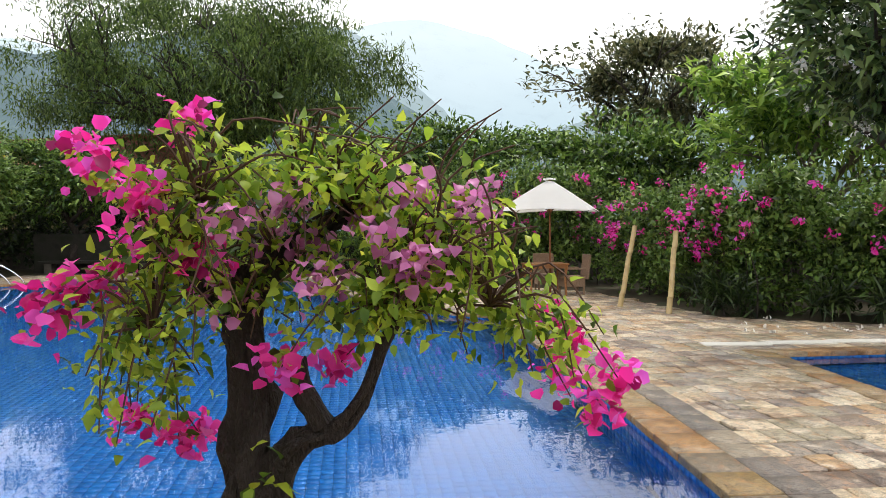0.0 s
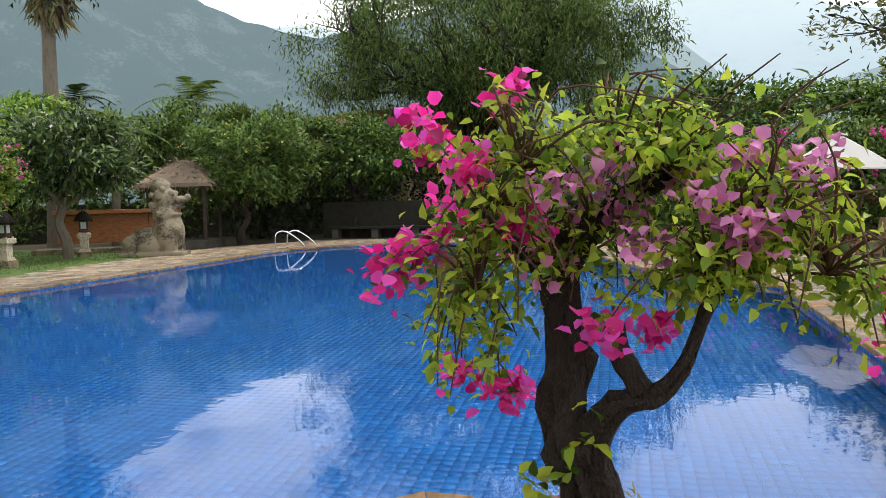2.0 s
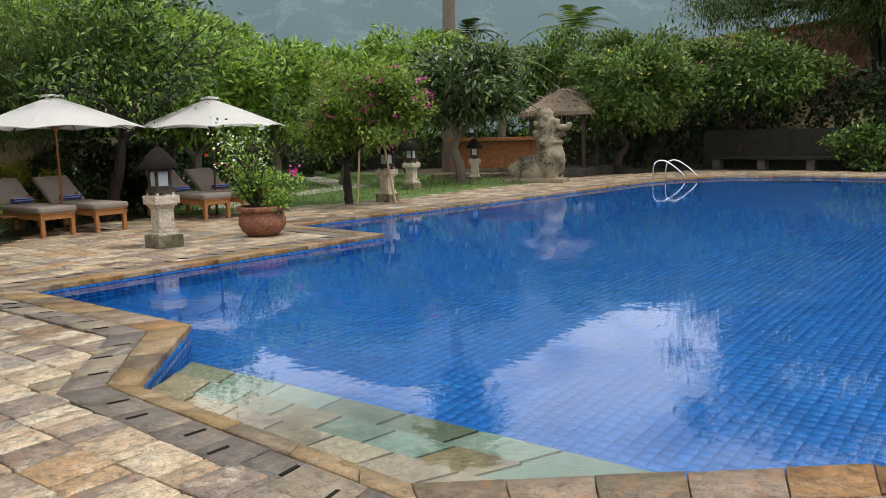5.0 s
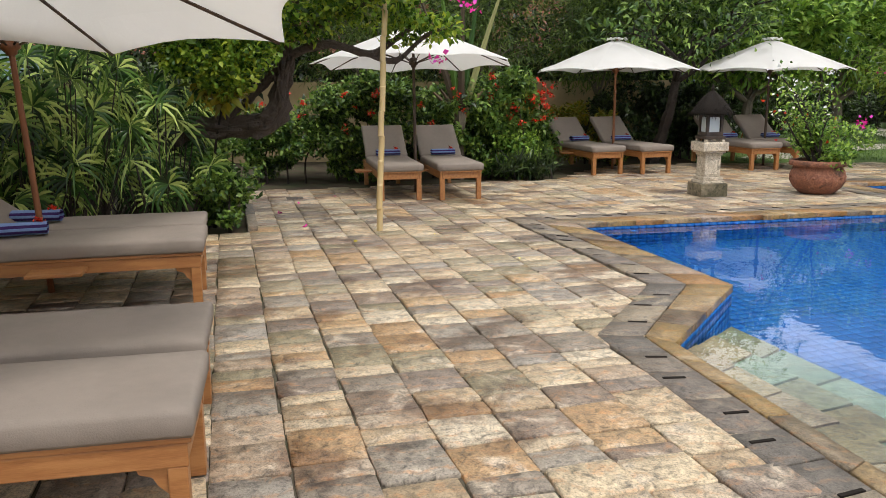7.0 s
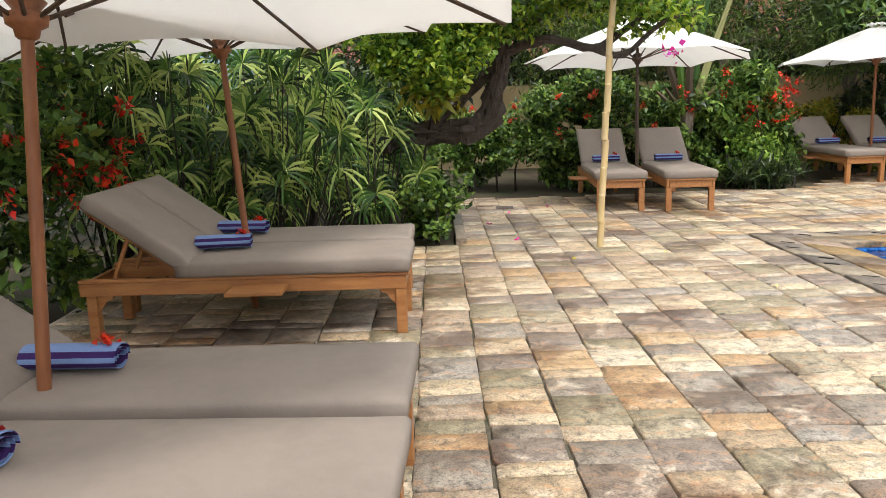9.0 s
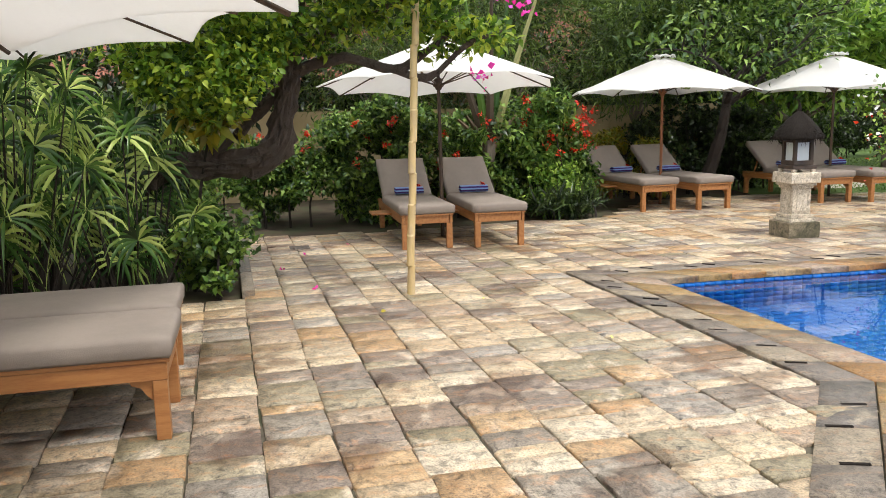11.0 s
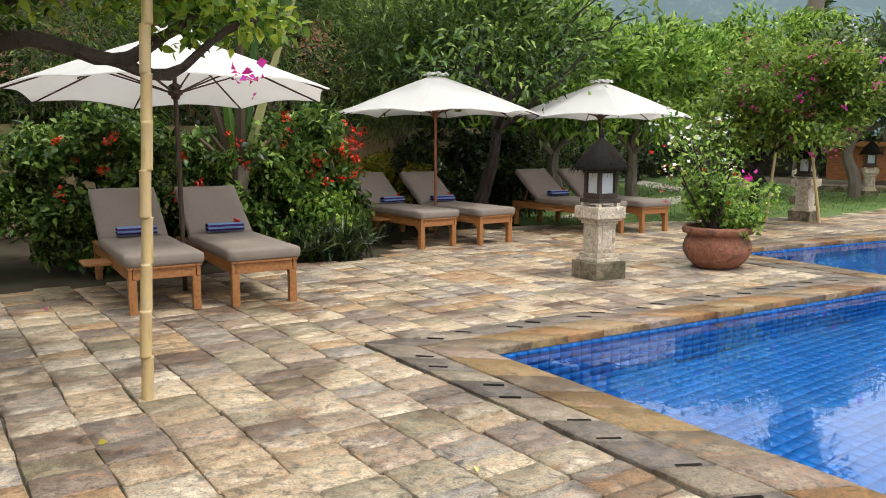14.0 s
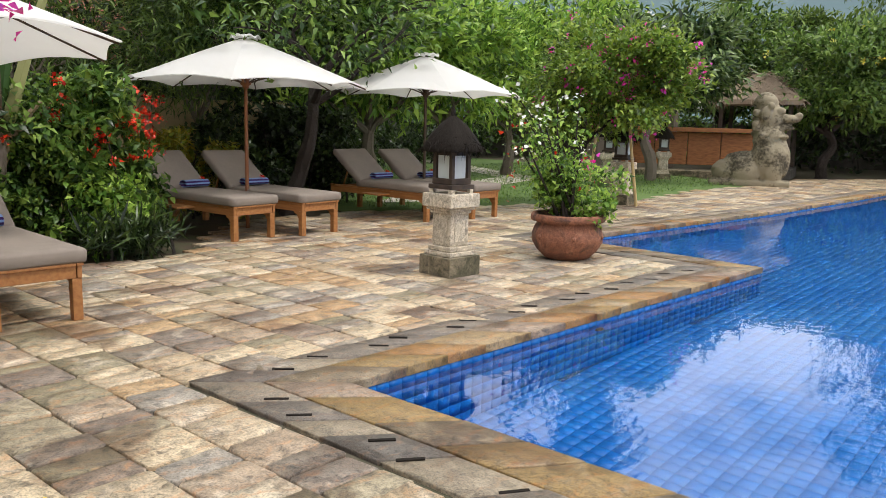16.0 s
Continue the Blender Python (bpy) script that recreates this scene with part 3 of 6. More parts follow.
def pool(name, outline, depth, label, tile=0.105):
    zb = -depth
    bm = bmesh.new()
    out2 = grown(outline, 0.02)
    lo = [bm.verts.new((x, y, zb)) for x, y in out2]
    hi = [bm.verts.new((x, y, -0.03)) for x, y in out2]
    n = len(out2)
    for i in range(n):
        bm.faces.new((lo[i], lo[(i + 1) % n], hi[(i + 1) % n], hi[i]))
    sh = tagged(new(name, mesh_of(bm, name, M_GROUT)), label, "pool", kind="structure")
    fl = sheet("pool_floor", [out2], zb, M_GROUT)
    fl.parent = sh
    xs, ys = [p[0] for p in outline], [p[1] for p in outline]
    a = radians(7.0)
    ca, sa = math.cos(a), math.sin(a)
    cx, cy = sum(xs) / n, sum(ys) / n
    span = max(max(xs) - min(xs), max(ys) - min(ys)) * 0.8
    g = np.arange(-span, span, tile)
    gx, gy = np.meshgrid(g, g)
    px, py = cx + gx * ca - gy * sa, cy + gx * sa + gy * ca
    ok = np.zeros(px.shape, bool)
    for (x0, y0), (x1, y1) in zip(outline, outline[1:] + outline[:1]):
        if y0 != y1:
            ok ^= ((y0 > py) != (y1 > py)) & (px < (x1 - x0) * (py - y0) / (y1 - y0) + x0)
    px, py = px[ok], py[ok]
    h, hb, t = tile * 0.474, tile * 0.482, 0.002
    v = []
    for sx, sy, s, z in ((-1, -1, h, t), (1, -1, h, t), (1, 1, h, t), (-1, 1, h, t), (-1, -1, hb, 0), (1, -1, hb, 0), (1, 1, hb, 0), (-1, 1, hb, 0)):
        v.append(np.stack([px + sx * s * ca - sy * s * sa, py + sx * s * sa + sy * s * ca, np.full(len(px), zb + z)], 1))
    v = np.stack(v, 1).reshape(-1, 3)
    b = np.arange(len(px))[:, None] * 8
    f = np.stack([b + q for q in ((0, 1, 2, 3), (4, 5, 1, 0), (5, 6, 2, 1), (6, 7, 3, 2), (7, 4, 0, 3))], 1).reshape(-1, 4)
    ft = rawpart("floor_tiles", raw("floor_tiles", v, f, M_TILE), sh)
    ft["kind"] = "stuff"
    # wall tiles
    vv, ff = [], []
    for (x0, y0), (x1, y1) in zip(outline, outline[1:] + outline[:1]):
        ln = math.hypot(x1 - x0, y1 - y0)
        dx, dy = (x1 - x0) / ln, (y1 - y0) / ln
        nx, ny = -dy, dx
        k = max(1, int(ln / 0.105))
        w = ln / k
        for i in range(k):
            for j in range(6 if depth > 1 else 5):
                z1 = -0.06 - j * 0.2 * depth / 1.2
                z0 = z1 - 0.19 * depth / 1.2
                b0 = len(vv)
                for s, z in ((i * w + 0.005, z0), ((i + 1) * w - 0.005, z0), ((i + 1) * w - 0.005, z1), (i * w + 0.005, z1)):
                    vv.append((x0 + dx * s + nx * 0.004, y0 + dy * s + ny * 0.004, z))
                for s, z in ((i * w, z0 - 0.004), ((i + 1) * w, z0 - 0.004), ((i + 1) * w, z1 + 0.004), (i * w, z1 + 0.004)):
                    vv.append((x0 + dx * s - nx * 0.015, y0 + dy * s - ny * 0.015, z))
                ff += [tuple(b0 + q for q in f4) for f4 in ((0, 1, 2, 3), (4, 5, 1, 0), (5, 6, 2, 1), (6, 7, 3, 2), (7, 4, 0, 3))]
    wt = rawpart("wall_tiles", raw("wall_tiles", vv, ff, M_TILE), sh)
    wt["kind"] = "stuff"
    return sh


pool("pool_shell", POOL, 1.15, "large swimming pool lined with small blue tiles")
pool("side_pool_shell", SIDE_CCW, 0.6, "small blue tiled side pool")
for nm, ol in (("water", POOL), ("side_pool_water", SIDE_CCW)):
    w = sheet(nm, [grown(ol, 0.015)], WATER_Z, M_WATER)
    w.visible_shadow = False
    tagged(w, "still clear blue pool water with faint ripples", "water", kind="structure")

# shallow stone shelf under the water
shelf = thing("pool_shelf", "shallow underwater shelf of greenish stone slabs along the pool edge", "shelf", kind="structure")
a0, a1, b0, b1 = Vector((-6.75, 3.35)), Vector((-2.98, 3.95)), Vector((-6.12, 2.66)), Vector((-3.4, 2.98))
for r in range(3):
    k = 7 + (r == 1)
    for i in range(k):
        q = [((b0.lerp(b1, i / k + 0.004)).lerp(a0.lerp(a1, i / k + 0.004), r / 3 + 0.007)), (b0.lerp(b1, (i + 1) / k - 0.004)).lerp(a0.lerp(a1, (i + 1) / k - 0.004), r / 3 + 0.007),
             (b0.lerp(b1, (i + 1) / k - 0.004)).lerp(a0.lerp(a1, (i + 1) / k - 0.004), r / 3 + 0.326), (b0.lerp(b1, i / k + 0.004)).lerp(a0.lerp(a1, i / k + 0.004), r / 3 + 0.326)]
        bm = bmesh.new()
        zt = WATER_Z - 0.012 - 0.04 * r
        up_v = [bm.verts.new((p.x, p.y, zt)) for p in q]
        dn_v = [bm.verts.new((p.x, p.y, -1.1)) for p in q]
        bm.faces.new(up_v)
        for j in range(4):
            bm.faces.new((dn_v[j], dn_v[(j + 1) % 4], up_v[(j + 1) % 4], up_v[j]))
        part("slab", bm, M_SHELF_EDGE if r == 0 or (r == 1 and i % 3 == 0) else M_SHELF, shelf)


def stone_ring(name, outline, d0, d1, length, material, label, zt, near, seed, inner=None):
    """Stones laid along an outline between two offsets; near: a test for those that are parts of their own."""
    r = random.Random(seed)
    A, B = grown(inner or outline, d0), grown(outline, d1)
    holder = thing(name, label, "coping", kind="structure")
    vv, ff = [], []
    n = len(outline)
    for i in range(n):
        a0, a1, b0, b1 = (Vector(p) for p in (A[i], A[(i + 1) % n], B[i], B[(i + 1) % n]))
        ln = (a1 - a0).length
        k = max(1, round(ln / length))
        cuts = [0] + [(j + r.uniform(-0.18, 0.18)) / k for j in range(1, k)] + [1]
        for t0, t1 in zip(cuts, cuts[1:]):
            g = 0.004 / max(ln, 0.3)
            q = [a0.lerp(a1, t0 + g), a0.lerp(a1, t1 - g), b0.lerp(b1, t1 - g), b0.lerp(b1, t0 + g)]
            z = zt + r.uniform(-0.003, 0.003)
            c = sum(q, Vector((0, 0))) / 4
            top = [c + (p - c) * 0.985 for p in q]
            verts = [(p.x, p.y, z - 0.06) for p in q] + [(p.x, p.y, z - 0.007) for p in q] + [(p.x, p.y, z + r.uniform(-0.0015, 0.0015)) for p in top]
            faces = [(0, 1, 5, 4), (1, 2, 6, 5), (2, 3, 7, 6), (3, 0, 4, 7), (4, 5, 9, 8), (5, 6, 10, 9), (6, 7, 11, 10), (7, 4, 8, 11), (8, 9, 10, 11)]
            if near(c):
                rawpart("stone", raw("stone", verts, faces, material), holder)
            else:
                b = len(vv)
                vv += verts
                ff += [tuple(b + x for x in f) for f in faces]
    ob = rawpart("far_stones", raw("far_stones", vv, ff, material), holder)
    ob["kind"] = "stuff"
    return holder


# ---- umbrellas, loungers ----


def canopy_bm(sides, rad, z0, z1, turn=0.0, sag=0.05):
    bm = bmesh.new()
    m = sides * 6
    rings = []
    steps = (0.06, 0.2, 0.4, 0.6, 0.8, 1.0)
    for layer in (0.0, -0.012):
        for s in steps:
            ring = []
            for k in range(m):
                a = 2 * math.pi * k / m
                w = (k % 6) / 6
                # straight sides between the ribs, hollowed a little
                ph = math.pi / sides
                rr = rad * math.cos(ph) / math.cos(((a + 1e-9) % (2 * ph)) - ph)
                hollow = math.sin(math.pi * w)
                z = z1 + (z0 - z1) * (s ** 1.08) + (0.05 if s == 1.0 else 0.02) * hollow * s
                r2 = rr * s * (1 - 0.02 * hollow * s)
                ring.append(bm.verts.new((r2 * math.cos(a + turn), r2 * math.sin(a + turn), z + layer)))
            rings.append(ring)
    n = len(steps)
    for g in (rings[:n], rings[n:]):
        for r0, r1 in zip(g, g[1:]):
            for k in range(m):
                bm.faces.new((r0[k], r0[(k + 1) % m], r1[(k + 1) % m], r1[k]))
    for e in (n - 1, 0):
        for k in range(m):
            bm.faces.new((rings[e][k], rings[e][(k + 1) % m], rings[n + e][(k + 1) % m], rings[n + e][k]))
    bmesh.ops.recalc_face_normals(bm, faces=bm.faces)
    return bm


def umbrella(at, label, wood, rad=1.6, rim=1.93, apex=2.52, sides=8, turn=0.2, lean=(0, 0), group="pool umbrellas", hub_drop=-0.02):
    u = thing("umbrella", label, "umbrella", group)
    u.matrix_world = pose(*at, lean[0], lean[1], 0)
    part("pole", tubed([(0, 0, 0), (0, 0, 1.2), (0, 0, apex)], [0.026, 0.025, 0.02], 12), wood, u, smooth=True)
    part("canopy", canopy_bm(sides, rad, rim, apex, turn), M_CANOPY, u, "white canvas canopy")
    part("vent_cap", canopy_bm(sides, rad * 0.13, apex - 0.014, apex + 0.045, turn), M_CANOPY, u)
    bm = bmesh.new()
    zh = rim - hub_drop
    lathe(bm, [(0.028, zh - 0.07), (0.04, zh - 0.06), (0.045, zh - 0.035), (0.07, zh - 0.02), (0.075, zh + 0.015), (0.045, zh + 0.03), (0.07, zh + 0.06), (0.03, zh + 0.09)], 16)
    part("hub", bm, M_DARKPOLE if wood is M_DARKPOLE else M_POLE, u, smooth=True)
    for k in range(sides):
        a = 2 * math.pi * k / sides + turn
        c, s = math.cos(a), math.sin(a)
        rb = part("rib", tubed([(0.03 * c, 0.03 * s, apex - 0.035), (rad * 0.985 * c, rad * 0.985 * s, rim - 0.022)], [0.011, 0.009], 6), M_DARKPOLE, u)
        mid = 0.52
        part("strut", tubed([(0.05 * c, 0.05 * s, zh), (rad * mid * c, rad * mid * s, apex + (rim - apex) * mid ** 1.08 - 0.03)], [0.009, 0.008], 6), M_DARKPOLE, rb)
    return u


def cushion(x0, x1, y0, y1, z0, z1, m=None):
    """A boxed cushion with rounded edges and a slightly crowned, uneven top."""
    bm = bmesh.new()
    nx, ny, rim = 14, 8, 0.024
    cx, cy = (x0 + x1) / 2, (y0 + y1) / 2
    rows = [(z0 + 0.004, rim), (z0, rim * 0.4), (z0 + rim * 0.6, 0.0), (z1 - rim * 1.1, -0.004), (z1 - rim * 0.4, rim * 0.25), (z1, rim)]

    def loop(z, inset):
        pts = [(x0 + inset + (x1 - x0 - 2 * inset) * i / nx, y0 + inset) for i in range(nx)] + [(x1 - inset, y0 + inset + (y1 - y0 - 2 * inset) * i / ny) for i in range(ny)]
        pts += [(x1 - inset - (x1 - x0 - 2 * inset) * i / nx, y1 - inset) for i in range(nx)] + [(x0 + inset, y1 - inset - (y1 - y0 - 2 * inset) * i / ny) for i in range(ny)]
        return [bm.verts.new((x, y, z + 0.003 * noise.noise(Vector((x * 6, y * 6, z))))) for x, y in pts]

    rings = [loop(z, i) for z, i in rows]
    k = len(rings[0])
    for r0, r1 in zip(rings, rings[1:]):
        for i in range(k):
            bm.faces.new((r0[i], r0[(i + 1) % k], r1[(i + 1) % k], r1[i]))
    grid = {}
    for i in range(nx + 1):
        for j in range(ny + 1):
            if j == 0:
                v = rings[-1][i % k]
            elif i == nx:
                v = rings[-1][nx + j]
            elif j == ny:
                v = rings[-1][nx + ny + (nx - i)]
            elif i == 0:
                v = rings[-1][2 * nx + ny + (ny - j)]
            else:
                x, y = x0 + rim + (x1 - x0 - 2 * rim) * i / nx, y0 + rim + (y1 - y0 - 2 * rim) * j / ny
                v = bm.verts.new((x, y, z1 + 0.008 + 0.005 * noise.noise(Vector((x * 5, y * 5, 3)))))
            grid[i, j] = v
    for i in range(nx):
        for j in range(ny):
            bm.faces.new((grid[i, j], grid[i + 1, j], grid[i + 1, j + 1], grid[i, j + 1]))
    bm.faces.new(rings[0][::-1])
    bmesh.ops.recalc_face_normals(bm, faces=bm.faces)
    if m is not None:
        bmesh.ops.transform(bm, matrix=m, verts=bm.verts)
    return bm


def lounger(wood, label, tray=True):
    """Foot end at x = 0, facing +x; 0.64 wide, 2.2 long."""
    lo = thing("sun_lounger", label, "sun lounger", "loungers round the pool")
    w = 0.31
    for y in (-w, w - 0.035):
        part("side_rail", boxed(-2.2, 0.0, y, y + 0.035, 0.31, 0.40, 0.006), wood, lo)
        part("top_rail", boxed(-2.2, 0.015, y - 0.008, y + 0.043, 0.402, 0.424, 0.005), wood, lo)
    part("front_rail", boxed(-0.04, -0.005, -w + 0.04, w - 0.04, 0.31, 0.40, 0.006), wood, lo)
    part("front_cap", boxed(-0.05, 0.015, -w - 0.008 + 0.055, w + 0.008 - 0.055, 0.402, 0.424, 0.005), wood, lo)
    part("rear_rail", boxed(-2.19, -2.155, -w + 0.04, w - 0.04, 0.31, 0.40, 0.006), wood, lo)
    for x in (-0.075, -2.16):
        for y in (-w + 0.002, w - 0.072):
            bm = bmesh.new()
            box(bm, x, x + 0.07, y, y + 0.07, 0.0, 0.31, 0.006)
            lg = part("leg", bm, wood, lo)
            s = -1 if x > -1 else 1
            x0 = x if s < 0 else x + 0.07
            bm = bmesh.new()
            pr = [(x0, 0.309), (x0 + s * 0.11, 0.309), (x0 + s * 0.10, 0.285), (x0 + s * 0.055, 0.27), (x0 + s * 0.035, 0.235), (x0, 0.2)]
            va = [bm.verts.new((px, y + 0.02, pz)) for px, pz in pr]
            vb = [bm.verts.new((px, y + 0.05, pz)) for px, pz in pr]
            bm.faces.new(va)
            bm.faces.new(vb[::-1])
            for i in range(6):
                bm.faces.new((va[i], vb[i], vb[(i + 1) % 6], va[(i + 1) % 6]))
            bmesh.ops.recalc_face_normals(bm, faces=bm.faces)
            part("bracket", bm, wood, lg)
    for i in range(9):
        part("slat", boxed(-0.12 - i * 0.15, -0.05 - i * 0.15, -w + 0.036, w - 0.036, 0.385, 0.4, 0.003), wood, lo)
    part("seat_cushion", cushion(-1.53, 0.025, -0.335, 0.335, 0.426, 0.535), M_CUSHION, lo, "taupe canvas seat cushion", True)
    back = Matrix.Translation((-1.5, 0, 0.425)) @ Matrix.Rotation(radians(36), 4, "Y")
    part("back_cushion", cushion(-0.8, 0.0, -0.335, 0.335, 0.03, 0.14, back), M_CUSHION, lo, "taupe canvas back cushion", True)
    part("backrest_frame", boxed(-0.77, -0.02, -0.28, 0.28, 0.0, 0.026, 0.004, back), wood, lo)
    for y in (-0.2, 0.17):
        part("prop", tubed([(-1.88, y, 0.68), (-2.0, y, 0.4)], [0.016, 0.016], 6), wood, lo)
    if tray:
        part("side_tray", boxed(-1.15, -0.78, -w - 0.26, -w - 0.01, 0.345, 0.368, 0.004), wood, lo)
    return lo


def stripe_material():
    m = mat("striped_towel", [(0.1, 0.16, 0.42), (0.14, 0.22, 0.5)], rough=0.95, scale=30, bump=0.6, spec=0.1)
    n, l = m.node_tree.nodes, m.node_tree.links
    b = n["Principled BSDF"]
    co = n.new("ShaderNodeTexCoord")
    wv = n.new("ShaderNodeTexWave")
    wv.bands_direction = "Z"
    wv.inputs["Scale"].default_value, wv.inputs["Distortion"].default_value = 7.5, 0.3
    rp = n.new("ShaderNodeValToRGB")
    rp.color_ramp.interpolation = "CONSTANT"
    rp.color_ramp.elements[0].color = (0.045, 0.022, 0.1, 1)
    rp.color_ramp.elements[1].position, rp.color_ramp.elements[1].color = 0.5, (0.17, 0.25, 0.45, 1)
    l.new(co.outputs["Object"], wv.inputs["Vector"])
    l.new(wv.outputs["Color"], rp.inputs["Fac"])
    l.new(rp.outputs["Color"], b.inputs["Base Color"])
    return m


M_TOWEL = stripe_material()


def towel():
    """A rolled towel lying along y on z = 0."""
    t = thing("towel", "rolled blue and purple striped towel with a red flower on top", "towel", "rolled towels")
    bm = bmesh.new()
    sides, turns = 26, 2.6
    prof = []
    for i in range(int(sides * turns)):
        a = 2 * math.pi * i / sides
        r = 0.02 + 0.045 * i / (sides * turns)
        prof.append((r * math.cos(a) * 1.25, 0.058 + r * math.sin(a) * 0.88))
    inner = [(x * 0.97, 0.058 + (z - 0.058) * 0.9) for x, z in prof]
    for y0, y1 in ((-0.19, 0.19),):
        ra, rb, rc, rd = ([bm.verts.new((x, y, z)) for x, z in p] for y in (y0, y1) for p in (prof, inner))
        for i in range(len(prof) - 1):
            bm.faces.new((ra[i], rc[i], rc[i + 1], ra[i + 1]))
            bm.faces.new((rb[i], rb[i + 1], rd[i + 1], rd[i]))
            bm.faces.new((ra[i], ra[i + 1], rb[i + 1], rb[i]))
            bm.faces.new((rc[i], rd[i], rd[i + 1], rc[i + 1]))
    bmesh.ops.recalc_face_normals(bm, faces=bm.faces)
    part("roll", bm, M_TOWEL, t)
    p = np.array([[0, 0.13, 0.112]]) + rng.normal(size=(26, 3)) * (0.018, 0.02, 0.008)
    rawpart("flower", leaves("flower", p, 0.045, M_RED, aspect=0.6, up=0.9), t, "small red blossom")
    return t


TEAK_LABEL = "teak sun lounger with taupe cushion and raised back on the deck"
L_master = lounger(M_TEAK, TEAK_LABEL)
T_master = towel()
LOUNGERS = [((-12.98, 1.45, 0), 4), ((-12.95, 2.33, 0), 4), ((-15.74, 5.53, 0), 9), ((-15.72, 6.46, 0), 9), ((-15.95, 8.75, 0), 6), ((-15.85, 9.6, 0), 6),
            ((-4.50, -0.03, 0), 94), ((-5.30, -0.12, 0), 95), ((-7.80, -0.52, 0), 96), ((-8.53, -0.63, 0), 96)]
for i, (p, rz) in enumerate(LOUNGERS):
    m = pose(*p, 0, 0, rz)
    if i == 0:
        L_master.matrix_world = m
        T_master.matrix_world = m @ pose(-1.3, 0.0, 0.541, 0, 0, 0)
    else:
        copy_thing(L_master, m)
        copy_thing(T_master, m @ pose(-1.3, 0.04 * (i % 3 - 1), 0.541, 0, 0, 6 * (i % 3 - 1) - (90 if i > 5 else 0)))

umbrella((-14.0, 1.77, -0.02), "open white canvas umbrella on a dark pole between two loungers", M_DARKPOLE, turn=0.15, rim=1.99, apex=2.6, lean=(0, -3))
umbrella((-16.75, 5.97, -0.02), "open white canvas umbrella on a teak pole between two loungers", M_POLE, turn=0.2, rim=1.92, apex=2.52)
umbrella((-17.0, 9.3, -0.02), "open white canvas umbrella on a dark pole between two loungers", M_DARKPOLE, turn=0.3, rim=1.92, apex=2.54)
umbrella((-4.95, -1.44, -0.02), "open cream canvas umbrella on a teak pole over two loungers", M_POLE, turn=0.49, rim=2.02, apex=2.62, rad=1.87, lean=(-2.2, -4), hub_drop=0.13)
umbrella((-8.17, -1.80, -0.02), "open cream canvas umbrella on a leaning teak pole over two loungers", M_POLE, turn=-0.045, rim=2.07, apex=2.68, rad=1.84, lean=(3.2, 0), hub_drop=0.1)
umbrella((1.8, 19.6, -0.02), "small square white umbrella over a garden table", M_POLE, rad=1.5, rim=1.98, apex=2.74, sides=4, turn=0.5, group="")

# ---- lamps, pots ----


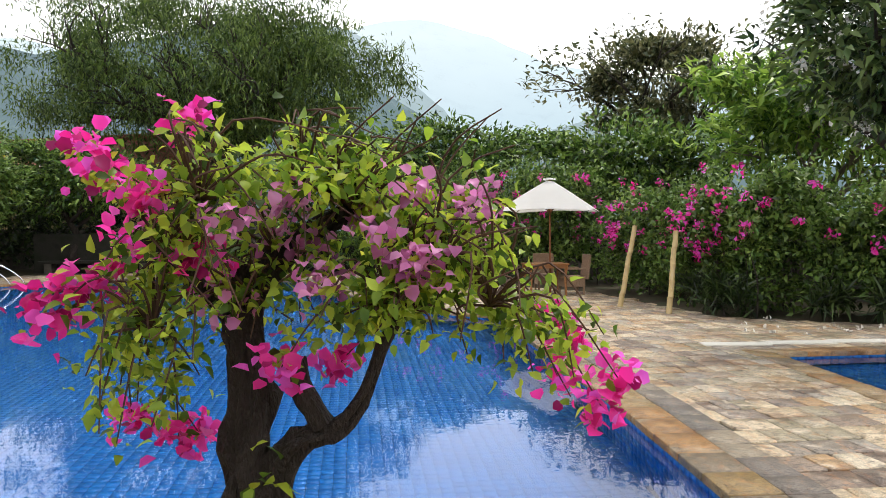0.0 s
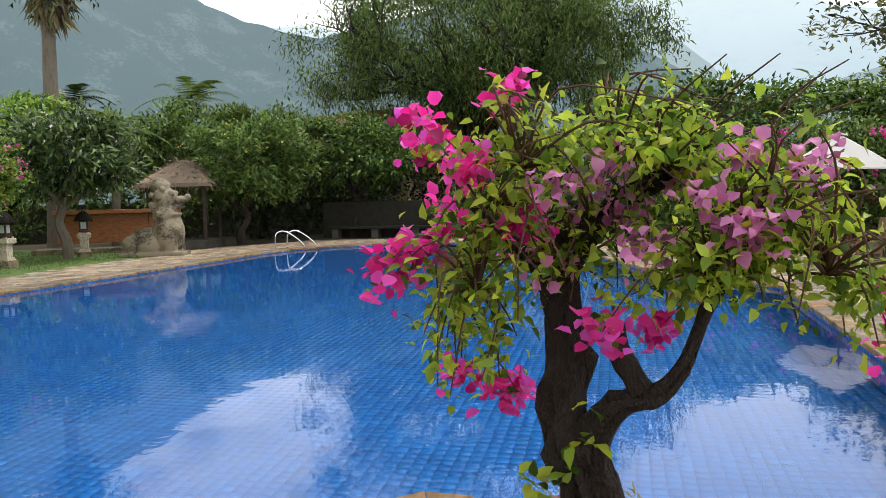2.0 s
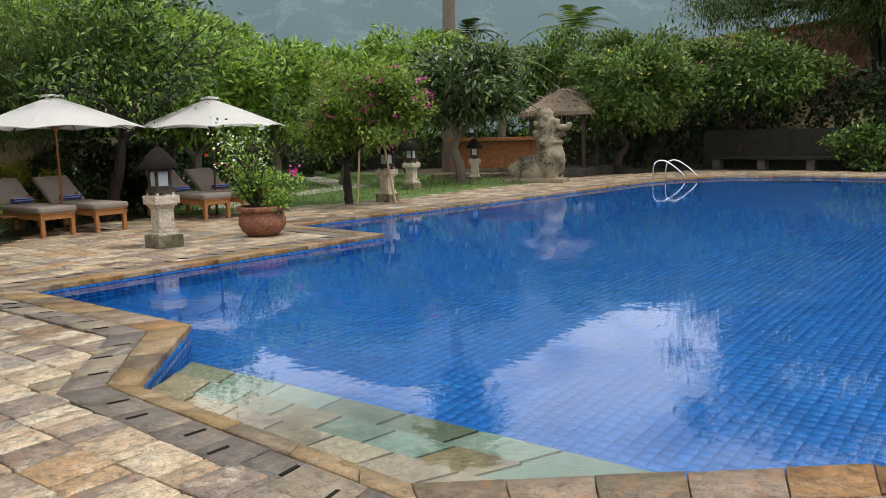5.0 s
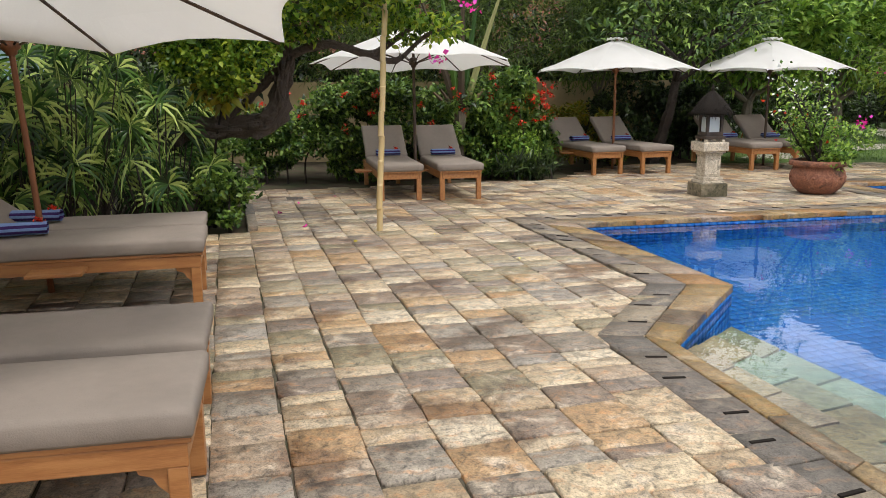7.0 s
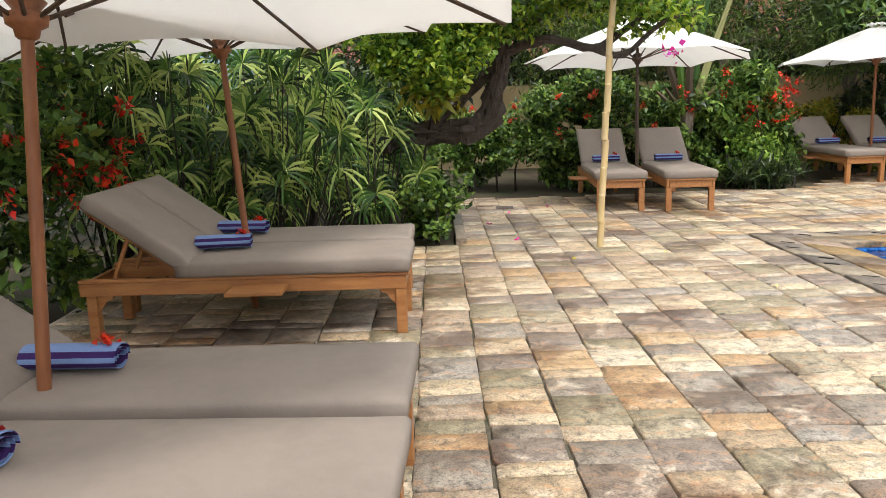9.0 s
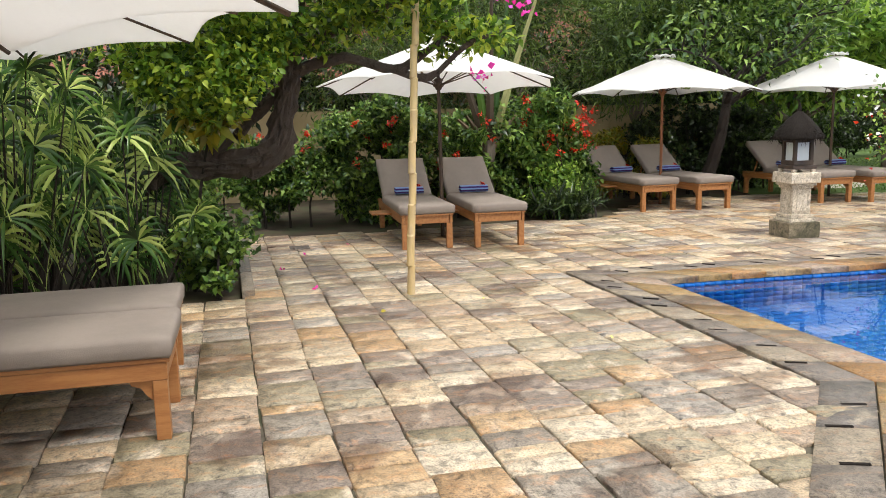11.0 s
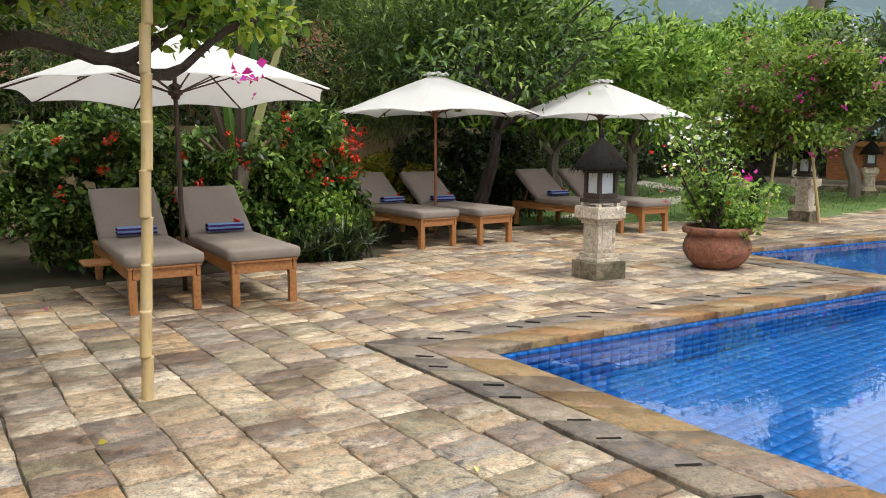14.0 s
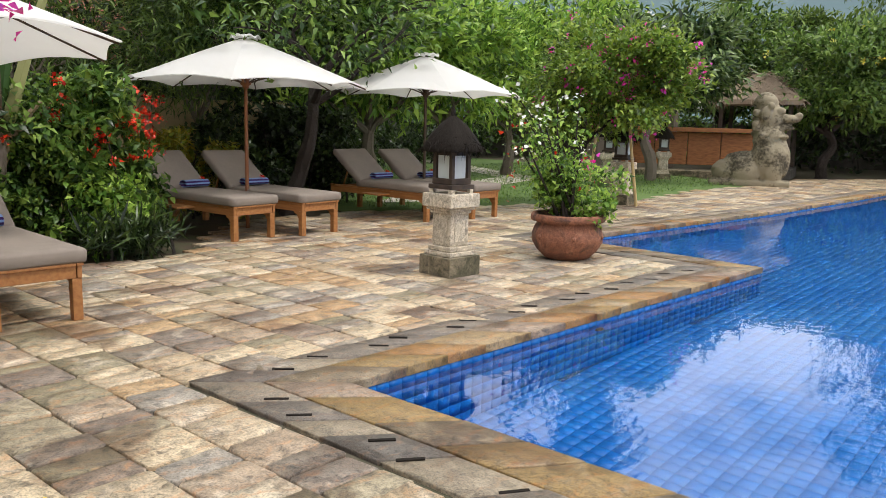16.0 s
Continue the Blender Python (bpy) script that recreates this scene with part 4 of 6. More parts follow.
def stone_lamp():
    la = thing("garden_lamp", "carved stone pillar lamp with a thatched wooden lantern", "garden lamp", "stone pillar lamps")
    part("base", boxed(-0.28, 0.28, -0.28, 0.28, -0.02, 0.19, 0.012), M_MOSSY, la, "mossy eroded stone base")
    bm = bmesh.new()
    for h, z0, z1 in ((0.235, 0.192, 0.235), (0.205, 0.237, 0.285), (0.165, 0.287, 0.60), (0.19, 0.602, 0.635), (0.225, 0.637, 0.665)):
        box(bm, -h, h, -h, h, z0, z1, 0.01)
    part("shaft", bm, M_STONE, la)
    for a in range(4):
        part("panel", boxed(0.166, 0.174, -0.09, 0.09, 0.33, 0.55, 0.003, Matrix.Rotation(a * math.pi / 2, 4, "Z")), M_STONE, la)
    part("capital", boxed(-0.265, 0.265, -0.265, 0.265, 0.667, 0.80, 0.018), M_STONE, la)
    for sx in (-1, 1):
        for sy in (-1, 1):
            part("foot", boxed(sx * 0.17 - 0.03, sx * 0.17 + 0.03, sy * 0.17 - 0.03, sy * 0.17 + 0.03, 0.80, 0.84, 0.006), M_STONE, la)
    part("lantern_base", boxed(-0.21, 0.21, -0.21, 0.21, 0.842, 0.885, 0.006), M_DARKWOOD, la, "dark wooden lantern base")
    part("lantern_sill", boxed(-0.175, 0.175, -0.175, 0.175, 0.887, 0.945, 0.004), M_DARKWOOD, la)
    part("lantern_head", boxed(-0.175, 0.175, -0.175, 0.175, 1.165, 1.235, 0.004), M_DARKWOOD, la)
    for sx in (-1, 1):
        for sy in (-1, 1):
            part("post", boxed(sx * 0.145 - 0.026, sx * 0.145 + 0.026, sy * 0.145 - 0.026, sy * 0.145 + 0.026, 0.925, 1.185, 0.003), M_DARKWOOD, la)
    for a in range(4):
        part("pane", boxed(0.136, 0.142, -0.105, 0.105, 0.945, 1.165, 0.0, Matrix.Rotation(a * math.pi / 2, 4, "Z")), M_FROST, la, "frosted glass pane")
    bm = bmesh.new()
    rings = []
    for r, z in ((0.375, 1.2), (0.385, 1.235), (0.28, 1.36), (0.17, 1.455), (0.075, 1.515), (0.03, 1.54)):
        ring = []
        for k in range(28):
            a = 2 * math.pi * k / 28
            sq = 1 / max(abs(math.cos(a)), abs(math.sin(a))) ** 0.45
            j = 1 + 0.06 * noise.noise(Vector((math.cos(a) * 6, math.sin(a) * 6, z * 9)))
            ring.append(bm.verts.new((r * sq * j * math.cos(a) * 0.9, r * sq * j * math.sin(a) * 0.9, z + 0.012 * noise.noise(Vector((a * 7, z, 1))))))
        rings.append(ring)
    for r0, r1 in zip(rings, rings[1:]):
        for k in range(28):
            bm.faces.new((r0[k], r0[(k + 1) % 28], r1[(k + 1) % 28], r1[k]))
    bm.faces.new(rings[0][::-1])
    bm.faces.new(rings[-1])
    ro = part("roof", bm, M_THATCH, la, "dark palm-fibre thatch roof", smooth=True)
    a = rng.uniform(0, 6.28, 900)
    q = rng.uniform(0.15, 1, 900)
    sq = 1 / np.maximum(np.abs(np.cos(a)), np.abs(np.sin(a))) ** 0.45
    pts = np.c_[np.cos(a) * q * 0.34 * sq, np.sin(a) * q * 0.34 * sq, 1.51 - 0.27 * q ** 1.3]
    rawpart("fibre", leaves("fibre", pts, 0.12, M_THATCH, aspect=0.08, out=(0, 0, 1.55), hang=1.0, up=0.0), ro)
    part("finial", tubed([(0, 0, 1.52), (0, 0, 1.58), (0, 0, 1.64)], [0.028, 0.03, 0.008], 10), M_THATCH, la)
    return la


lamp1 = stone_lamp()
lamp1.matrix_world = pose(-12.78, 6.05, 0, 0, 0, 3) @ Matrix.Diagonal((0.76, 0.76, 1.0, 1.0))
copy_thing(lamp1, pose(-16.1, 13.5, 0, 0, 0, 12))
copy_thing(lamp1, pose(-18.9, 16.9, 0, 0, 0, 12))
copy_thing(lamp1, pose(-20.0, 20.9, -0.05, 0, 0, 40))

POT = [(0.24, 0.0), (0.27, 0.015), (0.36, 0.1), (0.415, 0.2), (0.42, 0.28), (0.395, 0.36), (0.365, 0.41), (0.365, 0.43), (0.43, 0.445), (0.44, 0.475), (0.435, 0.51), (0.415, 0.53), (0.385, 0.52), (0.36, 0.46)]


def pot(name, at, s, label, h=1.0):
    p = thing(name, label, "flower pot", at=at)
    bm = bmesh.new()
    lathe(bm, [(r * s, z * s * h) for r, z in POT], 40)
    part("body", bm, M_TERRA, p, smooth=True)
    for k in range(6):
        a = 2 * math.pi * k / 6 + 0.35
        bm = bmesh.new()
        bmesh.ops.create_icosphere(bm, subdivisions=2, radius=0.028 * s, matrix=Matrix.Translation((0.415 * s * math.cos(a), 0.415 * s * math.sin(a), 0.27 * s * h)))
        part("boss", bm, M_TERRA, p, smooth=True)
    bm = bmesh.new()
    lathe(bm, [(0.355 * s, 0.44 * s * h), (0.345 * s, 0.462 * s * h), (0.1 * s, 0.48 * s * h)], 24)
    part("soil", bm, M_SOIL, p, smooth=True)
    return p


pot("flower_pot", (-12.72, 7.78, 0.002), 0.95, "round stained terracotta pot standing on the deck")
plant = thing("potted_bougainvillea", "leggy white-flowered shrub growing in the terracotta pot", "shrub")
bm = bmesh.new()
r_ = random.Random(4)
stems = []
for k in range(9):
    a = r_.uniform(0, 6.28)
    b = Vector((-12.72 + 0.1 * math.cos(a), 7.78 + 0.1 * math.sin(a), 0.43))
    e = Vector((-12.72 + r_.uniform(-0.45, 0.3), 7.78 + r_.uniform(-0.75, 0.25), r_.uniform(1.0, 1.85)))
    m1 = b.lerp(e, 0.5) + Vector((r_.uniform(-0.12, 0.12), r_.uniform(-0.12, 0.12), 0.05))
    part("stem", tubed([b, m1, e], [0.022, 0.014, 0.006], 6, 0.2), M_BARK, plant)
    stems.append((b, m1, e))
pts = []
for b, m1, e in stems:
    for _ in range(95):
        t = r_.uniform(0.35, 1.05)
        q = (b * (1 - t) ** 2 + m1 * 2 * t * (1 - t) + e * t * t)
        pts.append(q + Vector((r_.gauss(0, 0.1), r_.gauss(0, 0.1), r_.gauss(0, 0.08))))
pts += list(blob_points(2800, (-12.72, 7.9, 0.82), (0.5, 0.55, 0.42), seed=5, lumps=16))
rawpart("foliage", leaves("foliage", [tuple(p) for p in pts], 0.065, L_BRIGHT, aspect=0.6), plant)
pts = [tuple(e + Vector((r_.gauss(0, 0.09), r_.gauss(0, 0.09), r_.gauss(0, 0.1)))) for b, m1, e in stems for _ in range(9)]
rawpart("blossoms", leaves("blossoms", pts, 0.05, M_PETAL_WHITE, aspect=0.9), plant, "white papery blossoms")
pts = [tuple(e + Vector((r_.gauss(0, 0.14), r_.gauss(0, 0.14), -0.3 + r_.gauss(0, 0.15)))) for b, m1, e in stems[:4] for _ in range(5)]
part("pink_twig", tubed([(-12.72, 7.78, 0.45), (-13.0, 8.4, 0.85), (-13.3, 8.85, 1.0)], [0.008, 0.006, 0.003], 5), M_TWIG, plant)
rawpart("pink_flower", leaves("pink_flower", np.array([(-13.3, 8.85, 1.0)]) + rng.normal(size=(30, 3)) * 0.045, 0.06, M_MAGENTA, aspect=0.9), plant, "bright pink bracts")
rawpart("red_flowers", leaves("red_flowers", pts, 0.06, M_RED, aspect=0.9), plant)

# ---- pool ladder, bamboo props ----
lad = thing("pool_ladder", "chrome pool ladder rails curving over the water edge", "pool ladder")
lx, ly = -14.5, 24.3
for dy, dx in ((0.0, 0.0), (0.42, 0.22)):
    bm = tubed([(lx - 0.35 + dx, ly + dy - 0.3, -0.02), (lx - 0.34 + dx, ly + dy - 0.29, 0.42), (lx - 0.22 + dx, ly + dy - 0.2, 0.58), (lx + 0.02 + dx, ly + dy - 0.02, 0.53), (lx + 0.42 + dx, ly + dy + 0.3, 0.08), (lx + 0.5 + dx, ly + dy + 0.36, -0.5)], [0.024] * 6, 10)
    part("rail", bm, M_CHROME, lad, smooth=True)
for z in (-0.25, -0.45):
    part("tread", boxed(lx + 0.46, lx + 0.72, ly + 0.3, ly + 0.8, z - 0.02, z, 0.005), M_CHROME, lad)


def bamboo(base, top, r, label, group=""):
    t = thing("bamboo_pole", label, "bamboo pole", group)
    bm = bmesh.new()
    base, top = Vector(base), Vector(top)
    n = int((top - base).length / 0.27)
    P, R = [], []
    for i in range(n):
        for f, k in ((0.0, 1.05), (0.04, 1.0), (0.96, 0.98), (1.0, 1.05)):
            P.append(base.lerp(top, (i + f) / n) + Vector((0.006 * math.sin(i * 1.7), 0.006 * math.cos(i * 2.3), 0)))
            R.append(r * k * (1 - 0.15 * i / n))
    rings = []
    for p, rr in zip(P, R):
        rings.append([bm.verts.new(p + Vector((math.cos(2 * math.pi * k / 12) * rr, math.sin(2 * math.pi * k / 12) * rr, 0))) for k in range(12)])
    for a, b in zip(rings, rings[1:]):
        for k in range(12):
            bm.faces.new((a[k], a[(k + 1) % 12], b[(k + 1) % 12], b[k]))
    bm.faces.new(rings[0][::-1])
    bm.faces.new(rings[-1])
    part("cane", bm, M_BAMBOO, t, smooth=True)
    return t


bamboo((-10.57, 1.0, -0.02), (-10.6, 1.14, 3.0), 0.036, "upright bamboo pole propping up a tree branch")
bamboo((-15.67, 13.38, -0.02), (-15.75, 13.0, 2.1), 0.03, "thin bamboo stick propping the round flowering tree", "tree props")
bamboo((-16.3, 12.7, -0.02), (-16.1, 12.75, 2.2), 0.03, "thin bamboo stick propping the round flowering tree", "tree props")
bamboo((2.78, 16.34, -0.02), (3.12, 16.5, 1.6), 0.055, "leaning bamboo pole against the flowering hedge", "hedge props")
bamboo((3.4, 15.05, -0.02), (3.6, 15.3, 1.5), 0.055, "leaning bamboo pole against the flowering hedge", "hedge props")

# ---- the potted bougainvillea ----
BX, BY = -0.93, 2.2
plinth = thing("pot_plinth", "plain square stone block under the flower pot", "plinth", at=(BX, BY, 0))
part("block", boxed(-0.26, 0.26, -0.26, 0.26, -0.02, 0.49, 0.012), M_STONE, plinth)
pot("flower_pot", (BX, BY, 0.492), 0.66, "round terracotta pot on a stone block by the pool")
boug = thing("bougainvillea", "gnarled dark-trunked bougainvillea with lime leaves and magenta bracts", "flowering shrub")
bm = bmesh.new()
tube(bm, [(-0.90, 2.2, 0.78), (-0.91, 2.2, 0.98), (-0.965, 2.2, 1.1), (-0.95, 2.2, 1.25), (-0.975, 2.22, 1.42), (-0.9, 2.24, 1.54), (-0.78, 2.26, 1.62), (-0.68, 2.28, 1.68)], [0.08, 0.054, 0.044, 0.043, 0.04, 0.029, 0.019, 0.009], 26, 0.8)
tube(bm, [(-0.91, 2.19, 0.98), (-0.895, 2.18, 1.09), (-0.84, 2.16, 1.17), (-0.755, 2.15, 1.2), (-0.70, 2.14, 1.27), (-0.665, 2.14, 1.37), (-0.57, 2.12, 1.5)], [0.03, 0.03, 0.025, 0.019, 0.014, 0.011, 0.006], 20, 0.8)
tube(bm, [(-0.79, 2.15, 1.2), (-0.83, 2.15, 1.27), (-0.84, 2.16, 1.34)], [0.028, 0.024, 0.014], 10, 0.5)
tube(bm, [(-0.97, 2.2, 1.38), (-1.05, 2.16, 1.5), (-1.15, 2.1, 1.6)], [0.022, 0.014, 0.007], 8, 0.3)
tube(bm, [(-0.93, 2.24, 1.5), (-1.0, 2.4, 1.64), (-1.08, 2.45, 1.75)], [0.02, 0.013, 0.006], 8, 0.3)
part("trunk", bm, M_BARK, boug, "thick dark gnarled trunk")
r_ = random.Random(11)
HEADS = [(-1.08, 1.83), (-1.29, 1.73), (-1.21, 1.75), (-1.19, 1.62), (-1.23, 1.5), (-1.13, 1.52), (-1.33, 1.42), (-1.3, 1.48), (-1.08, 1.47), (-1.21, 1.2), (-1.1, 1.17), (-1.08, 1.15),
         (-0.86, 1.33), (-0.77, 1.31), (-0.67, 1.44), (-0.66, 1.58), (-0.47, 1.6), (-0.45, 1.66), (-0.6, 1.68), (-0.3, 1.38), (-0.26, 1.33), (-0.23, 1.24), (-0.28, 1.25), (-0.2, 1.3),
         (-0.95, 1.62), (-0.85, 1.66), (-0.78, 1.5), (-1.02, 1.55), (-1.12, 1.66), (-0.6, 1.52), (-1.17, 1.69), (-1.25, 1.56)]
leaf_pts = []
ROOTS = [Vector((-0.95, 2.22, 1.46)), Vector((-0.9, 2.24, 1.55)), Vector((-0.75, 2.27, 1.64)), Vector((-0.64, 2.14, 1.42)), Vector((-1.1, 2.13, 1.56)), Vector((-1.14, 2.16, 1.4)), Vector((-1.02, 2.1, 1.66)), Vector((-0.58, 2.16, 1.5)), Vector((-0.45, 2.15, 1.44)), Vector((-0.85, 2.3, 1.7))]


def twig(e, dens, bow=0.06):
    b = min(ROOTS, key=lambda q: (q - e).length + r_.uniform(0, 0.15))
    far = max(0.0, (e - b).length - 0.15)
    m1 = b.lerp(e, 0.45) + Vector((r_.uniform(-0.06, 0.06), r_.uniform(-0.08, 0.08), bow * 0.6 + (0.35 * far if e.z < b.z + 0.05 else 0.0) + r_.uniform(-0.03, 0.07)))
    part("twig", tubed([b, m1, e], [0.0036, 0.0025, 0.0013], 5), M_TWIG, boug)
    for _ in range(dens):
        t = r_.uniform(0.3, 1.0)
        q = b * (1 - t) ** 2 + m1 * 2 * t * (1 - t) + e * t * t
        leaf_pts.append(tuple(q + Vector((r_.gauss(0, 0.022), r_.gauss(0, 0.03), r_.gauss(0, 0.022)))))


HEADS += [(-0.97 + 0.05 * k, 1.45 + 0.2 * abs(math.sin(k * 2.3))) for k in range(11)]
for x, z in HEADS:
    y = BY + (r_.uniform(-0.16, 0.2) if not (-0.98 < x < -0.4 and 1.42 < z < 1.72) else r_.uniform(-0.24, 0.14))
    e = Vector((x, y, z))
    twig(e, 30)
    lil = -0.98 < x < -0.4 and 1.42 < z < 1.72
    q = np.array(e) + rng.normal(size=(36 if not lil else 22, 3)) * (0.025, 0.025, 0.022)
    if lil:
        rawpart("faded_bract_cluster", leaves("faded_bract_cluster", q, 0.025, M_LILAC, aspect=0.85, fold=0.5, hang=0.6, bract=True), boug, "faded lilac-pink bracts")
    else:
        rawpart("bract_cluster", leaves("bract_cluster", q, 0.03, M_MAGENTA, aspect=0.95, fold=0.45, curl=0.05, bract=True), boug, "bright magenta papery bracts")
for _ in range(120):
    a = r_.uniform(0, 6.28)
    rad = r_.uniform(0.35, 1.0) ** 0.6
    x = -0.84 + 0.38 * rad * math.cos(a)
    z = 1.55 + 0.25 * rad * math.sin(a)
    if x > -0.98 and z < 1.38:
        continue
    twig(Vector((x, BY + r_.uniform(-0.22, 0.3), z)), 32, 0.06)
for _ in range(14):
    twig(Vector((r_.uniform(-1.3, -1.02), BY + r_.uniform(-0.25, 0.2), r_.uniform(1.17, 1.42))), 28, 0.05)
for _ in range(9):
    twig(Vector((r_.uniform(-0.5, -0.22), BY + r_.uniform(-0.2, 0.2), r_.uniform(1.25, 1.42))), 24, 0.04)
for _ in range(8):
    twig(Vector((r_.uniform(-0.9, -0.55), BY + r_.uniform(-0.2, 0.2), r_.uniform(1.74, 1.84))), 8, 0.08)
for _ in range(110):
    twig(Vector((r_.uniform(-1.12, -0.35), BY + r_.uniform(-0.26, 0.1), r_.uniform(1.38, 1.84))), 2, 0.05)
rawpart("leaves", leaves("leaves", leaf_pts, 0.029, L_BOUG, aspect=0.62, hang=0.5, fold=0.3, shape=True), boug, "lime-green pointed leaves")
pts = [(BX + 0.23 * math.cos(a) * q, BY + 0.23 * math.sin(a) * q, 0.80 + r_.uniform(0, 0.09)) for a, q in ((r_.uniform(0, 6.28), r_.uniform(0.4, 1)) for _ in range(420))]
rawpart("dry_weeds", leaves("dry_weeds", pts, 0.045, L_DRY, aspect=0.2, up=0.9), boug, "dry reddish weeds in the soil")
pts = [(-1.0 + r_.gauss(0, 0.03), 2.12 + r_.gauss(0, 0.03), 1.0 + r_.gauss(0, 0.02)) for _ in range(14)] + [(-0.9 + r_.gauss(0, 0.02), 2.1, 1.12 + r_.gauss(0, 0.04)) for _ in range(12)]
rawpart("shoots", leaves("shoots", pts, 0.04, L_BOUG, aspect=0.7, shape=True), boug)

L_SPRING = leafy("spring_leaf", [(0.09, 0.16, 0.022), (0.2, 0.3, 0.04), (0.33, 0.42, 0.06), (0.13, 0.22, 0.03)], 0.35)
L_HEDGE = leafy("hedge_leaf", [(0.06, 0.12, 0.025), (0.14, 0.235, 0.045), (0.24, 0.34, 0.075), (0.1, 0.17, 0.035)], 0.35)
L_DEEP = leafy("deep_green_leaf", [(0.028, 0.06, 0.018), (0.075, 0.13, 0.036), (0.14, 0.2, 0.06)], 0.25, 0.35)

L_IXORA = leafy("ixora_leaf", [(0.045, 0.1, 0.02), (0.13, 0.24, 0.04), (0.28, 0.38, 0.07), (0.08, 0.15, 0.03)], 0.4, 0.35)

# ---- planting ----


def shrub(name, label, line, depth, h, n, size, material, flowers=None, seed=1, aspect=0.5, h0=0.0, lumpy=0.35, fl_n=0, fl_size=0.05, up=0.35, category="shrub", group=""):
    t = thing(name, label, category, group)
    p = hedge_points(n, line, depth, h0, h, seed, lumpy)
    rawpart("foliage", leaves("foliage", p, size, material, aspect=aspect, up=up), t)
    rr = random.Random(seed)
    for k in range(min(14, max(4, n // 900))):
        q = p[rr.randrange(n)]
        part("stem", tubed([(q[0], q[1], -0.03), (q[0] + rr.uniform(-0.1, 0.1), q[1], q[2] * 0.5), (q[0] + rr.uniform(-0.2, 0.2), q[1] + rr.uniform(-0.2, 0.2), q[2] * 0.92)], [0.022, 0.015, 0.006], 5), M_BARK, t)
    if flowers:
        rr2 = np.random.default_rng(seed + 50)
        c = hedge_points(fl_n, line, depth * 0.35, h * 0.35, h * 1.0, seed + 9, lumpy)
        c[: fl_n // 2, :2] = hedge_points(fl_n // 2, line, 0.02, h * 0.3, h, seed + 9, lumpy)[:, :2]
        pts = np.repeat(c, 14, 0) + rr2.normal(size=(fl_n * 14, 3)) * 0.028 * (fl_size / 0.05)
        rawpart("blossoms", leaves("blossoms", pts, fl_size, flowers, aspect=0.7, up=0.6), t)
    return t


def tree(name, label, base, height, crown, crown_r, n, size, material, bark=M_BARK, r0=0.12, limb_n=5, seed=1, aspect=0.5, lumps=14, lump=0.34, hang=0.0, flowers=None, fl_n=0, fl_size=0.08, up=0.3, lean=(0, 0), twigs=260, spread=0.9, group="", levels=2):
    t = thing(name, label, "tree", group)
    bm = bmesh.new()
    b = Vector(base)
    boughs = []
    tips = limbs(bm, b, b + Vector((lean[0], lean[1], height)), r0, limb_n, spread, seed, levels=levels, apart=boughs)
    part("trunk", bm, bark, t)
    for level, bough in boughs:
        if level == 0:
            limb = part("limb", bough, bark, t)
        else:
            part("branch", bough, bark, limb)
    p = blob_points(n, crown, crown_r, 0.25, lumps, lump, seed)
    k = min(len(tips), 60)
    rr = np.random.default_rng(seed + 3)
    tp = np.array([tuple(q) for q in tips])
    q = tp[rr.integers(0, len(tp), n // 4)] + rr.normal(size=(n // 4, 3)) * np.asarray(crown_r) * 0.13
    rawpart("crown", leaves("crown", np.r_[p, q], size, material, aspect=aspect, hang=hang, up=up, out=crown), t)
    if flowers:
        c = blob_points(fl_n, crown, np.asarray(crown_r) * 1.04, 0.8, lumps, lump, seed)
        pts = np.repeat(c, 6, 0) + rr.normal(size=(fl_n * 6, 3)) * fl_size * 0.5
        rawpart("blossoms", leaves("blossoms", pts, fl_size, flowers, aspect=0.7), t)
    return t


# south bed behind the near loungers
shrub("ixora_hedge", "ixora bushes with red flower heads behind the loungers", [(-1.5, -3.15), (-5, -3.1), (-7.2, -3.0), (-9.0, -2.9)], 1.4, 2.1, 26000, 0.13, L_IXORA, M_RED, 3, 0.42, fl_n=84, fl_size=0.06)
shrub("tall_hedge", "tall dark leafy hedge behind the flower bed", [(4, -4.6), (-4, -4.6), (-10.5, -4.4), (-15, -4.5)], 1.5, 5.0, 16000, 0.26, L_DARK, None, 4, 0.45)


